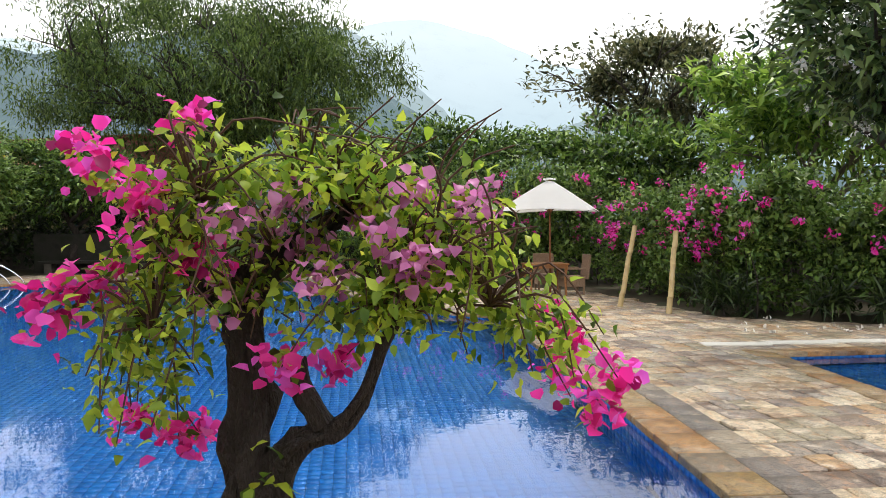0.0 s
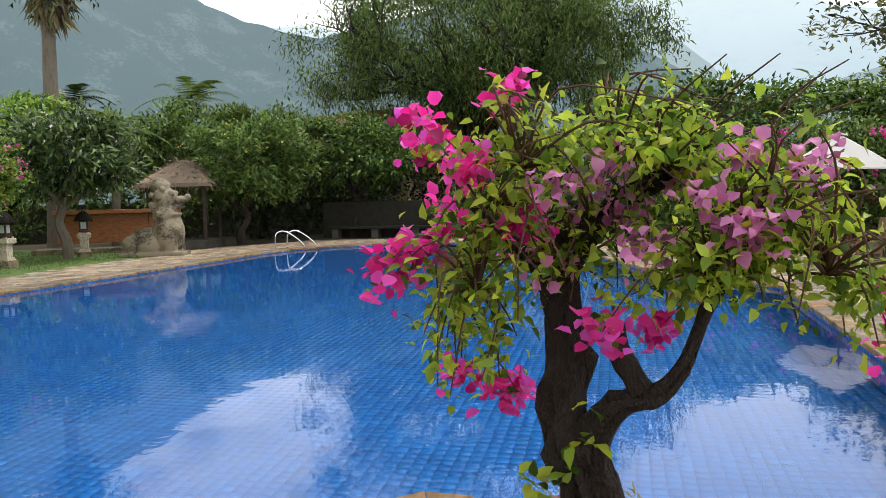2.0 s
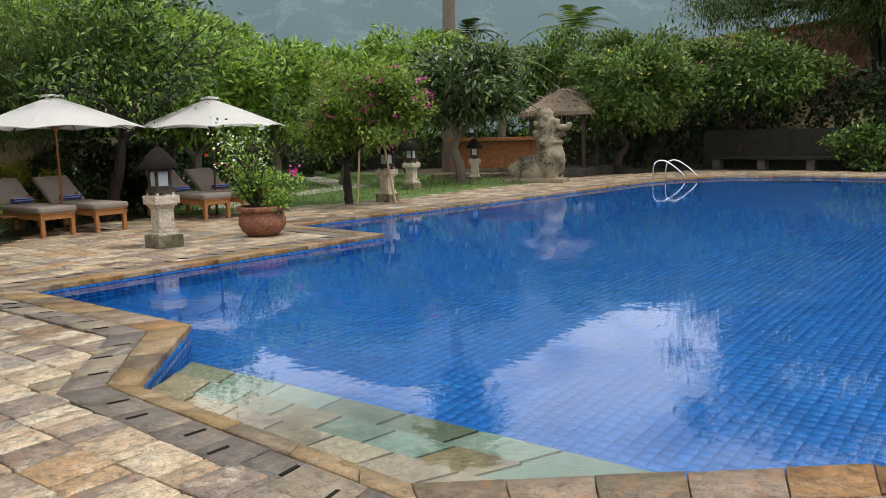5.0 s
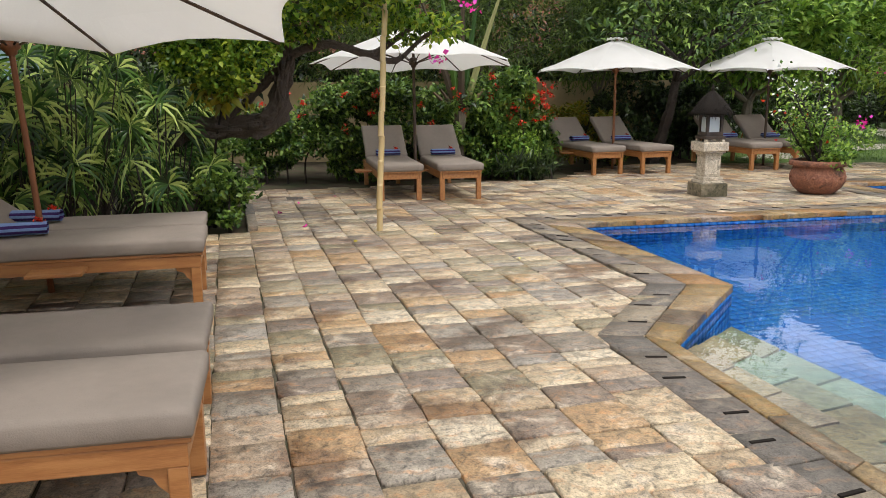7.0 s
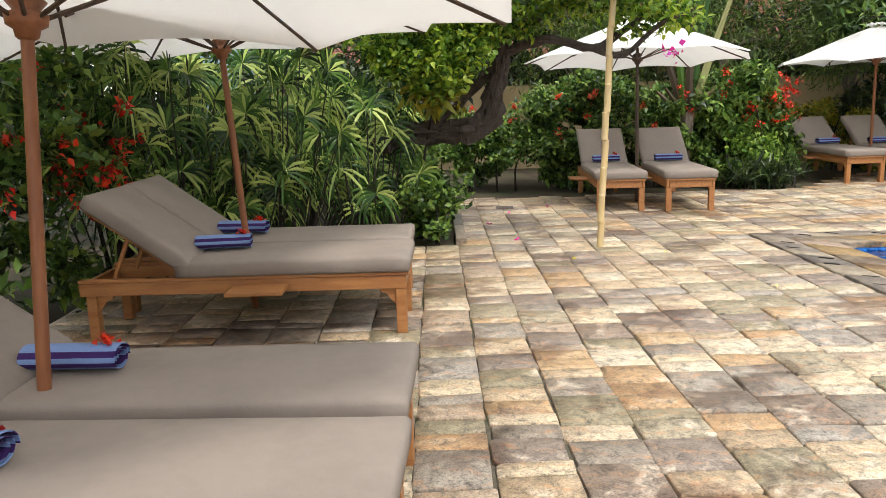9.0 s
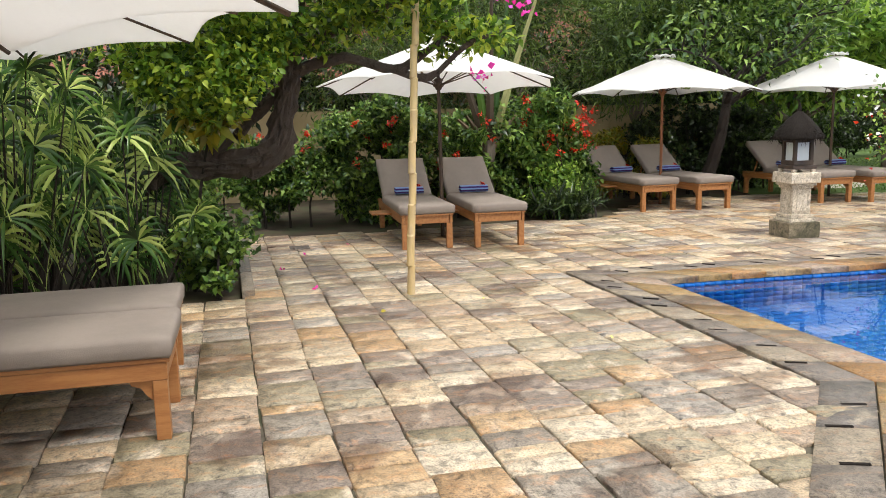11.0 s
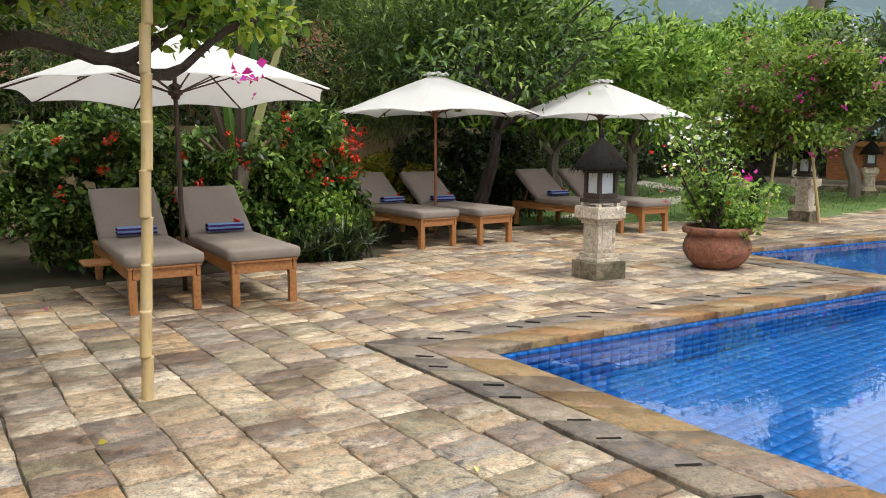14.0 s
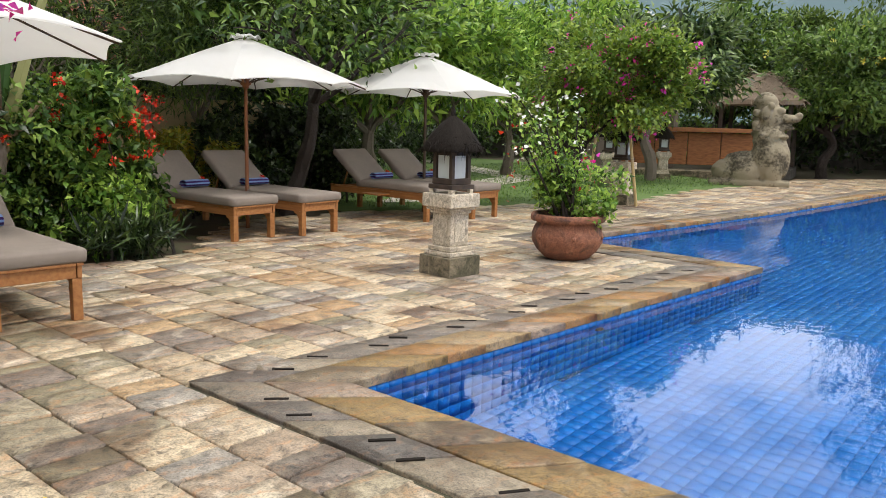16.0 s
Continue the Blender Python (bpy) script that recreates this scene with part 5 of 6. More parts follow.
def fan_palm(at, h, n, seed):
    t = thing("lady_palm", "clump of lady palm with glossy fan-shaped leaves", "palm shrub", "lady palm clumps")
    rr = random.Random(seed)
    for k in range(n):
        a = rr.uniform(0, 6.28)
        q = rr.uniform(0.05, 0.75)
        z = h * rr.uniform(0.2, 1.0)
        c = Vector((at[0] + math.cos(a) * q, at[1] + math.sin(a) * q, z))
        st_ = part("stem", tubed([(at[0] + math.cos(a) * q * 0.4, at[1] + math.sin(a) * q * 0.4, -0.03), tuple(c)], [0.012, 0.005], 5), M_BARK, t)
        if k % 3:                          # most fans turn to the open deck and the light
            a = rr.uniform(-0.7, 2.2)
        face = Vector((math.cos(a), math.sin(a), rr.uniform(-0.25, 0.5))).normalized()
        side = face.cross(Vector((0, 0, 1))).normalized()
        upv = side.cross(face)
        ln = rr.uniform(0.25, 0.37)
        m = rr.randint(12, 15)
        v, f = [], []
        for i in range(m):
            an = (i / (m - 1) - 0.5) * 4.7
            d = (face * 0.4 + side * math.sin(an) + upv * math.cos(an)).normalized()
            w = d.cross(face).normalized() * 0.017
            m1, m2 = c + d * ln * 0.4, c + d * ln * 0.75 + Vector((0, 0, -0.14 * ln))
            tip = c + d * ln * 1.02 + Vector((0, 0, -0.52 * ln * (1 - 0.4 * d.z)))
            b = len(v)
            v += [tuple(c), tuple(m1 + w), tuple(m1 + face * 0.008), tuple(m1 - w), tuple(m2 + w * 0.75), tuple(m2 + face * 0.006), tuple(m2 - w * 0.75), tuple(tip)]
            f += [(b, b + 1, b + 2), (b, b + 2, b + 3), (b + 1, b + 4, b + 5), (b + 1, b + 5, b + 2), (b + 2, b + 5, b + 6), (b + 2, b + 6, b + 3), (b + 4, b + 7, b + 5), (b + 5, b + 7, b + 6)]
        rawpart("fan", raw("fan", v, f, L_PALM), t)


# The last, palest green puts glossy highlights into the leaf colour.
L_PALM = leafy("lady_palm_leaf", [(0.026, 0.068, 0.015), (0.055, 0.13, 0.024), (0.12, 0.22, 0.038), (0.4, 0.48, 0.13)], 0.35, 0.28)
for i, (x, y, h) in enumerate([(-9.4, -2.9, 1.9), (-10.2, -2.3, 2.0), (-11.0, -1.5, 1.7), (-11.1, -2.3, 2.1), (-10.1, -3.2, 2.2), (-9.3, -3.5, 2.1), (-12.0, -1.7, 1.9), (-11.0, -3.2, 2.3), (-9.9, -2.6, 1.5)]):
    fan_palm((x, y), h, 40, 20 + i)
shrub("low_ground_cover", "low leafy ground cover at the corner of the bed", [(-10.72, -0.9), (-10.75, -0.5), (-11.5, -0.6), (-12.4, -0.75)], 0.4, 0.75, 3600, 0.07, L_MID, None, 8, 0.7)
shrub("tall_filler", "dense dark shrubs filling the corner bed", [(-11.6, -1.6), (-13.2, -1.4), (-14.6, -1.3)], 1.6, 2.2, 9000, 0.13, L_DARK, None, 9, 0.45)
shrub("bed_shrub", "dense leafy green shrubs along the edge of the bed", [(-12.3, -0.78), (-13.4, -0.95), (-14.7, -1.1), (-15.3, -0.9)], 0.7, 1.55, 9000, 0.09, L_IXORA, None, 10, 0.5)
t = thing("bed_kerb", "dark stone kerb along the planting bed", "kerb", kind="structure")
for k in range(4):
    part("kerb_stone", boxed(-11.55 - 0.96 * k, -10.62 - 0.96 * k, -0.12, -0.005, -0.04, 0.06, 0.01, Matrix.Rotation(radians(7.3), 4, "Z") @ Matrix.Translation((-0.13, 0.99, 0))), M_GUTTER, t)

# croton with gold leaves
cro = thing("croton", "croton with drooping yellow-green blotched leaves", "shrub")
rawpart("foliage", leaves("foliage", blob_points(130, (-11.2, -0.75, 1.55), (0.35, 0.4, 0.25), seed=3), 0.2, L_GOLD, aspect=0.3, hang=0.9), cro)
part("stems", tubed([(-11.3, -1.0, -0.03), (-11.25, -0.9, 0.8), (-11.2, -0.75, 1.5)], [0.025, 0.018, 0.008], 6), M_BARK, cro)

# old tree leaning over the deck
old = thing("leaning_tree", "old leaning tree with a dark gnarled trunk and small lime leaves", "tree")
bm = bmesh.new()
tube(bm, [(-12.0, -1.9, -0.05), (-11.7, -1.7, 0.7), (-11.4, -1.3, 1.12), (-11.3, -0.7, 1.15), (-11.3, -0.2, 1.27), (-11.28, -0.08, 1.6), (-11.3, 0.0, 2.06), (-11.2, 0.1, 2.6), (-11.1, 0.2, 3.3)], [0.14, 0.13, 0.115, 0.11, 0.13, 0.085, 0.08, 0.055, 0.03], 22, 0.9)
tube(bm, [(-11.3, -0.9, 1.13), (-11.4, -0.5, 1.5), (-11.35, -0.1, 1.85), (-11.3, 0.05, 2.1)], [0.06, 0.055, 0.05, 0.045], 14, 0.8)
tube(bm, [(-11.3, 0.0, 2.0), (-11.1, 0.5, 2.12), (-10.95, 0.95, 2.0), (-10.8, 1.2, 2.12), (-10.75, 1.45, 2.3)], [0.055, 0.048, 0.042, 0.035, 0.02], 10, 0.5)
tube(bm, [(-10.95, 0.95, 2.0), (-10.85, 1.25, 1.92), (-10.8, 1.6, 2.2), (-10.7, 1.9, 2.3)], [0.04, 0.034, 0.022, 0.012], 8, 0.5)
tube(bm, [(-11.25, 0.1, 2.2), (-11.2, 0.7, 2.5), (-11.1, 1.3, 2.75), (-11.0, 2.0, 2.9)], [0.055, 0.045, 0.035, 0.015], 8, 0.4)
tube(bm, [(-11.3, 0.0, 2.3), (-11.0, -0.7, 2.6), (-10.7, -1.4, 2.7)], [0.045, 0.035, 0.015], 8, 0.4)
tube(bm, [(-11.25, 0.05, 2.5), (-10.6, 0.4, 2.9), (-10.0, 0.8, 3.1)], [0.04, 0.03, 0.012], 8, 0.4)
part("trunk", bm, M_BARK_OLD, old, "dark gnarled trunk and crooked limbs")
old_pts = np.r_[blob_points(4800, (-10.9, -0.75, 2.2), (0.65, 0.9, 0.65), seed=31, lumps=20), blob_points(2600, (-10.9, 0.8, 2.85), (1.0, 1.2, 0.45), seed=32, lumps=14),
                blob_points(1800, (-11.2, -0.5, 3.0), (1.2, 1.3, 0.6), seed=33, lumps=12), blob_points(700, (-10.8, 1.5, 2.25), (0.4, 0.6, 0.25), seed=34), blob_points(1800, (-11.0, 0.9, 2.6), (0.7, 1.0, 0.35), seed=35, lumps=22, lump=0.22), blob_points(1500, (-10.95, -0.1, 2.4), (0.5, 0.7, 0.4), seed=36, lumps=16, lump=0.25), blob_points(2600, (-10.9, -0.65, 1.9), (0.5, 0.75, 0.4), seed=37, lumps=18, lump=0.26)]
rawpart("crown", leaves("crown", old_pts, 0.075, L_LIME, aspect=0.6, hang=0.3, shape=True), old, "small bright lime-green leaves")
rawpart("blossoms", leaves("blossoms", np.repeat(np.array([(-10.9, 1.9, 2.65), (-10.8, 2.1, 2.5), (-10.9, 2.0, 2.85), (-11.0, 1.75, 2.9), (-10.9, 1.75, 1.95), (-11.2, 0.0, 3.0)]), 16, 0) + rng.normal(size=(96, 3)) * 0.04, 0.06, M_MAGENTA, aspect=0.9), old, "magenta blossoms at the branch tips")

# west bed behind the first pair of loungers
shrub("ixora_hedge", "dense green ixora bushes with scattered red flowers", [(-15.25, -1.0), (-15.2, 0.6), (-15.35, 1.6), (-15.4, 2.6), (-15.5, 3.4)], 1.5, 1.85, 36000, 0.105, L_MID, M_RED, 13, 0.5, fl_n=26, fl_size=0.05)
shrub("ixora_bush", "green ixora bush with many red flower heads", [(-15.5, 3.2), (-15.55, 4.1), (-16.6, 4.9)], 1.1, 2.0, 11000, 0.125, L_IXORA, M_RED, 14, 0.45, fl_n=30, fl_size=0.055)
shrub("variegated_bush", "low bush with pale yellow-green leaves", [(-15.35, 3.5), (-15.5, 4.2)], 0.5, 0.95, 1300, 0.085, L_BRIGHT, None, 15, 0.55)
shrub("croton_hedge", "low golden-leaved shrubs before the wall", [(-17.6, 4.7), (-17.9, 6.6)], 0.7, 1.25, 3500, 0.12, L_GOLD, None, 16, 0.35)
shrub("lily_border", "low strap-leaved border plants at the deck edge", [(-15.12, 3.45), (-15.1, 4.05), (-15.6, 4.6)], 0.35, 0.32, 700, 0.28, L_DARK, None, 17, 0.09, up=1.1)
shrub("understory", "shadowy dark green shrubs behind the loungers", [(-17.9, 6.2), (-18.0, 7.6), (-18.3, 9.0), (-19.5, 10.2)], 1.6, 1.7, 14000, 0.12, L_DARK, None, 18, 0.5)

tp = thing("travellers_palm", "young traveller's palm with dry pinkish leaf sheaths", "palm")
bm = bmesh.new()
tube(bm, [(-15.85, 2.75, -0.03), (-15.85, 2.76, 0.7), (-15.85, 2.78, 1.2)], [0.09, 0.085, 0.1], 10, 0.4)
part("trunk", bm, M_BARK_GREY, tp)
for k in range(9):
    a = (k / 8 - 0.5) * 1.1
    green = 1 < k < 7
    d = Vector((0.12 * math.sin(k * 2.1), math.sin(a), math.cos(a)))
    ln = 2.6 if green else 0.8
    b = Vector((-15.85, 2.78, 0.95))
    v0 = b + d * ln
    bm = bmesh.new()
    wv = Vector((0.3, math.cos(a), -math.sin(a))).normalized()
    strip = []
    for s in range(7):
        q = b.lerp(v0, s / 6) + Vector((0.08 * (s / 6) ** 2, 0.16 * (s / 6) ** 2 * math.sin(a), -0.1 * (s / 6) ** 2))
        w = 0.075 * (1 - 0.72 * s / 6)
        strip.append([bm.verts.new(q - wv * w), bm.verts.new(q + Vector((0.03, 0, 0))), bm.verts.new(q + wv * w)])
    for s0, s1 in zip(strip, strip[1:]):
        for j in range(2):
            bm.faces.new((s0[j], s0[j + 1], s1[j + 1], s1[j]))
    part("leaf_sheath", bm, (L_MID if k % 2 else L_DRY) if green else L_DRY, tp)

# wall and tiled roof behind the west bed
wl_ob = tagged(new("wall_west", mesh_of(boxed(-20.3, -20.0, -6, 8.6, -0.04, 1.75), "wall_west", M_WALL)), "ochre plastered garden wall behind the trees", "wall", kind="structure")
house = thing("villa", "low villa with a red clay tiled roof behind the trees", "house")
part("wall", boxed(-31, -24.2, -7, 7.5, -0.04, 2.7), M_WALL, house)
vv, ff = [], []
for i in range(22):
    for j in range(52):
        y0, z0 = -7.6 + j * 0.3, 2.5 + i * 0.115
        x0 = -23.6 - i * 0.19
        b = len(vv)
        vv += [(x0, y0, z0), (x0, y0 + 0.29, z0), (x0 - 0.25, y0 + 0.29, z0 + 0.125), (x0 - 0.25, y0, z0 + 0.125), (x0, y0, z0 - 0.03), (x0, y0 + 0.29, z0 - 0.03), (x0 + 0.0, y0 + 0.145, z0 + 0.05), (x0 - 0.25, y0 + 0.145, z0 + 0.17)]
        ff += [(b, b + 6, b + 7, b + 3), (b + 6, b + 1, b + 2, b + 7), (b + 4, b + 5, b + 1, b)]
rf = rawpart("roof_tiles", raw("roof_tiles", vv, ff, M_ROOFTILE), house, "weathered red clay roof tiles")
rf["kind"] = "stuff"

# Added backing: its very dark leaves stand in for deep shade behind the trees.
shrub("boundary_hedge", "tall dark leafy backing behind the garden wall, added as dense shade", [(-20.6, -6.5), (-20.7, 0), (-20.8, 5), (-21.0, 9.5), (-25, 10.5)], 1.6, 4.6, 30000, 0.2, L_DARK, None, 71, 0.42)
# Added walls that block the bright backdrop showing between hedge stems.
tagged(new("wall_garden_west", mesh_of(boxed(-36.3, -36.0, 6, 24, -0.04, 1.8), "wall_garden_west", M_DARKSTONE)), "dark wall added to close bright gaps", "wall", kind="structure")
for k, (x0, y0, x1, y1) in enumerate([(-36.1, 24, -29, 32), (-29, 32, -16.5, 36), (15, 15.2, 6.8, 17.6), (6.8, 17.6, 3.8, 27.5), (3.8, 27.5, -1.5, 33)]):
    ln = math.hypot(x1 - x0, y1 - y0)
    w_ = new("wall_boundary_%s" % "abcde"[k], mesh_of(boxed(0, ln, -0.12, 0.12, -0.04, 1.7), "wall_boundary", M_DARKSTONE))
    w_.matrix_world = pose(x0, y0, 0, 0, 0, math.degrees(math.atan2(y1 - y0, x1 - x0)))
    tagged(w_, "dark wall added to close bright gaps behind the planting", "wall", kind="structure")

# trees of the west side
for i, (x, y, h, m, sz, asp) in enumerate([(-18.6, -1.8, 4.6, L_DARK, 0.16, 0.4), (-18.9, 1.2, 4.8, L_OLIVE, 0.16, 0.16), (-18.6, 3.6, 5.0, L_OLIVE, 0.16, 0.16), (-19.3, 6.4, 5.2, L_OLIVE, 0.17, 0.16)]):
    tree("oleander", "tall oleander with many thin stems and narrow leaves", (x, y, -0.04), 1.6, (x + 0.1, y, 3.1 + 0.1 * i), (1.5, 1.7, 1.9), 7500, sz, m, M_BARK_GREY, 0.06, 7, 40 + i, asp, 18, 0.34, spread=0.5, group="oleanders", levels=2)
tree("leaning_frangipani", "leafy tree with a leaning pale trunk behind the umbrellas", (-17.9, 7.25, -0.04), 2.0, (-18.4, 8.0, 3.3), (1.7, 1.9, 1.4), 7000, 0.17, L_MID, M_BARK, 0.12, 5, 52, 0.34, 14, lean=(0.1, 0.45))
for i, (x, y, h) in enumerate([(-20.5, 10.8, 3.2), (-21.5, 13.8, 3.4), (-23.0, 17.5, 3.4), (-24.5, 12.0, 4.4), (-22.5, 8.0, 4.2)]):
    tree("frangipani", "frangipani with bright green long leaves on forked grey limbs", (x, y, -0.04), 1.4, (x, y, h), (2.2, 2.3, 1.35), 5200, 0.27, L_BRIGHT, M_BARK_GREY, 0.15, 6, 60 + i, 0.3, 22, 0.26, group="frangipani trees", up=0.6)
shrub("far_hedge", "clipped dark hedge beyond the lawn", [(-24, 9.5), (-25.5, 13), (-27.5, 18.5), (-31, 25)], 1.2, 1.5, 14000, 0.15, L_DARK, None, 70, 0.5)
tree("flowering_tree", "round propped bougainvillea tree with lime leaves and magenta flowers", (-16.5, 12.6, -0.04), 1.2, (-15.8, 12.7, 2.3), (1.5, 1.75, 1.05), 17000, 0.1, L_SPRING, M_BARK, 0.1, 6, 81, 0.55, 40, 0.26, flowers=M_MAGENTA, fl_n=110, fl_size=0.07, spread=1.0)
tree("background_tree", "tall dark green tree behind the west garden", (-27, 3, -0.04), 5, (-27, 3, 7.5), (3.5, 5, 3), 7000, 0.34, L_DARK, M_BARK, 0.25, 5, 83, 0.4, 16, group="background trees")
tree("background_tree", "tall dark green tree behind the west garden", (-29, 11, -0.04), 4, (-29, 11, 6.2), (3.2, 4.5, 2.6), 7000, 0.34, L_MID, M_BARK, 0.25, 5, 84, 0.4, 16, group="background trees")
tree("background_tree", "tall dark green tree behind the south garden", (-14, -8, -0.04), 4, (-14, -8, 5.5), (6, 3, 2.6), 8000, 0.34, L_DARK, M_BARK, 0.25, 5, 85, 0.4, 16, group="background trees")

# ---- statue, pavilion, far garden ----
bm = bmesh.new()
box(bm, -0.62, 1.4, -0.5, 0.5, 0.0, 0.16, 0.03)


def lump(c, r, sub=3):
    g = bmesh.ops.create_icosphere(bm, subdivisions=sub, radius=1.0)
    for v in g["verts"]:
        n = 1 + 0.1 * noise.noise(v.co * 2.5 + Vector(c)) + 0.04 * noise.noise(v.co * 7)
        v.co = Vector((c[0] + v.co.x * r[0] * n, c[1] + v.co.y * r[1] * n, c[2] + v.co.z * r[2] * n))


for c, r in (((-0.08, 0, 0.72), (0.5, 0.5, 0.7)), ((0.0, 0, 1.3), (0.4, 0.42, 0.42)), ((0.55, 0, 0.5), (0.6, 0.44, 0.42)), ((0.95, 0, 0.38), (0.42, 0.42, 0.32)), ((0.5, 0.36, 0.35), (0.36, 0.16, 0.28)), ((0.5, -0.36, 0.35), (0.36, 0.16, 0.28)),
             ((-0.2, 0.36, 0.4), (0.22, 0.14, 0.4)), ((-0.2, -0.36, 0.4), (0.22, 0.14, 0.4)), ((0.02, 0, 1.8), (0.38, 0.36, 0.42)), ((0.12, 0, 2.2), (0.3, 0.3, 0.26)), ((-0.45, 0, 1.78), (0.3, 0.19, 0.12)), ((-0.38, 0, 1.55), (0.24, 0.17, 0.08)), ((-0.7, 0, 1.86), (0.1, 0.13, 0.1)),
             ((-0.26, 0.2, 1.98), (0.12, 0.1, 0.1)), ((-0.26, -0.2, 1.98), (0.12, 0.1, 0.1)), ((0.1, 0.36, 1.9), (0.14, 0.08, 0.2)), ((0.1, -0.36, 1.9), (0.14, 0.08, 0.2)), ((-0.3, 0.0, 1.32), (0.2, 0.34, 0.1)), ((-0.34, 0.0, 1.1), (0.16, 0.3, 0.07))):
    lump(c, r)
for k in range(26):
    an = k * 2.4
    lump((0.16 + 0.2 * math.sin(k * 1.7), 0.36 * math.cos(an), 1.35 + 0.036 * k), (0.1, 0.09, 0.1), 2)
M_STATUE = mat("weathered_statue_stone", [(0.01, 0.009, 0.007), (0.028, 0.024, 0.017), (0.09, 0.075, 0.05), (0.26, 0.22, 0.15)], rough=0.9, scale=1.7, bump=1.0, bump_scale=14, fine=0.5)
st = new("statue", mesh_of(bm, "statue", M_STATUE, True))
rm = st.modifiers.new("fuse", "REMESH")
rm.mode, rm.voxel_size, rm.use_smooth_shade = "VOXEL", 0.03, True
tagged(st, "weathered carved stone guardian statue with a round belly", "statue")
st.matrix_world = pose(-17.15, 21.35, -0.03, 0, 0, 205)

pav = thing("bar_counter", "open garden bar with carved orange wood panels", "bar counter", at=(-20.3, 23.6, -0.03), rz=-53)
for k in range(4):
    part("panel", boxed(-0.05, 0.05, -2.5 + k * 1.0, -1.52 + k * 1.0, 0.35, 1.35, 0.02), M_REDWOOD, pav)
part("counter", boxed(-0.3, 0.35, -2.6, 1.6, 1.37, 1.5, 0.01), M_REDWOOD, pav)
part("step", boxed(-0.4, 0.8, -3.2, 1.7, 0.0, 0.2, 0.02), M_MOSSY, pav)


def thatch_pavilion(at, half, z0, z1, rz, label, mt=M_STRAW):
    p = thing("pavilion", label, "pavilion", at=at, rz=rz)
    bm = bmesh.new()
    lo = [bm.verts.new((sx * half, sy * half, z0)) for sx, sy in ((-1, -1), (1, -1), (1, 1), (-1, 1))]
    lo2 = [bm.verts.new((sx * half, sy * half, z0 + 0.14)) for sx, sy in ((-1, -1), (1, -1), (1, 1), (-1, 1))]
    hi = [bm.verts.new((sx * half * 0.12, sy * half * 0.12, z1)) for sx, sy in ((-1, -1), (1, -1), (1, 1), (-1, 1))]
    bm.faces.new(lo[::-1])
    bm.faces.new(hi)
    for i in range(4):
        bm.faces.new((lo[i], lo[(i + 1) % 4], lo2[(i + 1) % 4], lo2[i]))
        bm.faces.new((lo2[i], lo2[(i + 1) % 4], hi[(i + 1) % 4], hi[i]))
    rf = part("roof", bm, mt, p)
    q = np.random.default_rng(5)
    u, s, k = q.random(1500), q.uniform(-1, 1, 1500), q.integers(0, 4, 1500)
    rr = half * (1 - 0.88 * u)
    xx, yy = rr, s * rr
    ca, sa = np.cos(k * np.pi / 2), np.sin(k * np.pi / 2)
    pts = np.c_[xx * ca - yy * sa, xx * sa + yy * ca, z0 + 0.12 + (z1 - z0 - 0.14) * u]
    rawpart("straw", leaves("straw", pts, 0.4, mt, aspect=0.07, out=(0, 0, z1), hang=0.6, up=0), rf)
    for sx in (-1, 1):
        for sy in (-1, 1):
            part("post", boxed(sx * half * 0.75 - 0.06, sx * half * 0.75 + 0.06, sy * half * 0.75 - 0.06, sy * half * 0.75 + 0.06, 0, z0 + 0.02), M_DARKWOOD, p)
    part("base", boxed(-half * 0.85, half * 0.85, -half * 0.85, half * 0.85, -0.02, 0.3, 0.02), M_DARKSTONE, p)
    return p


thatch_pavilion((-19.6, 25.6, -0.03), 1.35, 2.25, 3.25, 20, "small garden pavilion with a shaggy straw thatch roof")
# Near-black stone: the shade of overhanging trees is put into its colour.
M_SHADE_STONE = mat("shade_darkened_stone", [(0.008, 0.008, 0.007), (0.03, 0.027, 0.022), (0.016, 0.02, 0.01)], rough=0.95, scale=2.5, bump=0.6, coords="World")
far_wall = tagged(new("wall_north", mesh_of(boxed(-17, 1, 31.6, 32.0, -0.04, 1.5), "wall_north", M_SHADE_STONE)), "dark shaded stone wall beyond the pool", "wall", kind="structure")
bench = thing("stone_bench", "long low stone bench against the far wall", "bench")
part("seat", boxed(-16.5, -8.5, 30.9, 31.5, 0.36, 0.46, 0.01), M_SHADE_STONE, bench)
for k in range(5):
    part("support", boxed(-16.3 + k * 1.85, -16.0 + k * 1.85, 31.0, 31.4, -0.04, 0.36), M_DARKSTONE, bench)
tree("yellow_tree", "spreading garden tree with yellow blossoms beside the pool", (-18.0, 26.8, -0.04), 1.6, (-17.6, 27.0, 3.2), (3.0, 3.2, 1.7), 13000, 0.22, L_HEDGE, M_BARK, 0.16, 6, 91, 0.4, 24, 0.28, flowers=M_YELLOW, fl_n=45, fl_size=0.1)
tree("garden_tree", "leafy green garden tree near the far pool end", (-15.5, 31.5, -0.04), 2.0, (-15.0, 31.8, 3.9), (3.4, 2.4, 1.6), 10000, 0.22, L_MID, M_BARK, 0.16, 6, 92, 0.4, 20, 0.28)
tree("white_frangipani", "dark-leaved frangipani with white blossoms by the lawn", (-19.8, 20.0, -0.04), 1.8, (-19.5, 19.8, 3.4), (2.4, 2.3, 1.7), 6500, 0.26, L_DEEP, M_BARK_GREY, 0.16, 6, 93, 0.32, 22, 0.27, flowers=M_PETAL_WHITE, fl_n=40, fl_size=0.1)
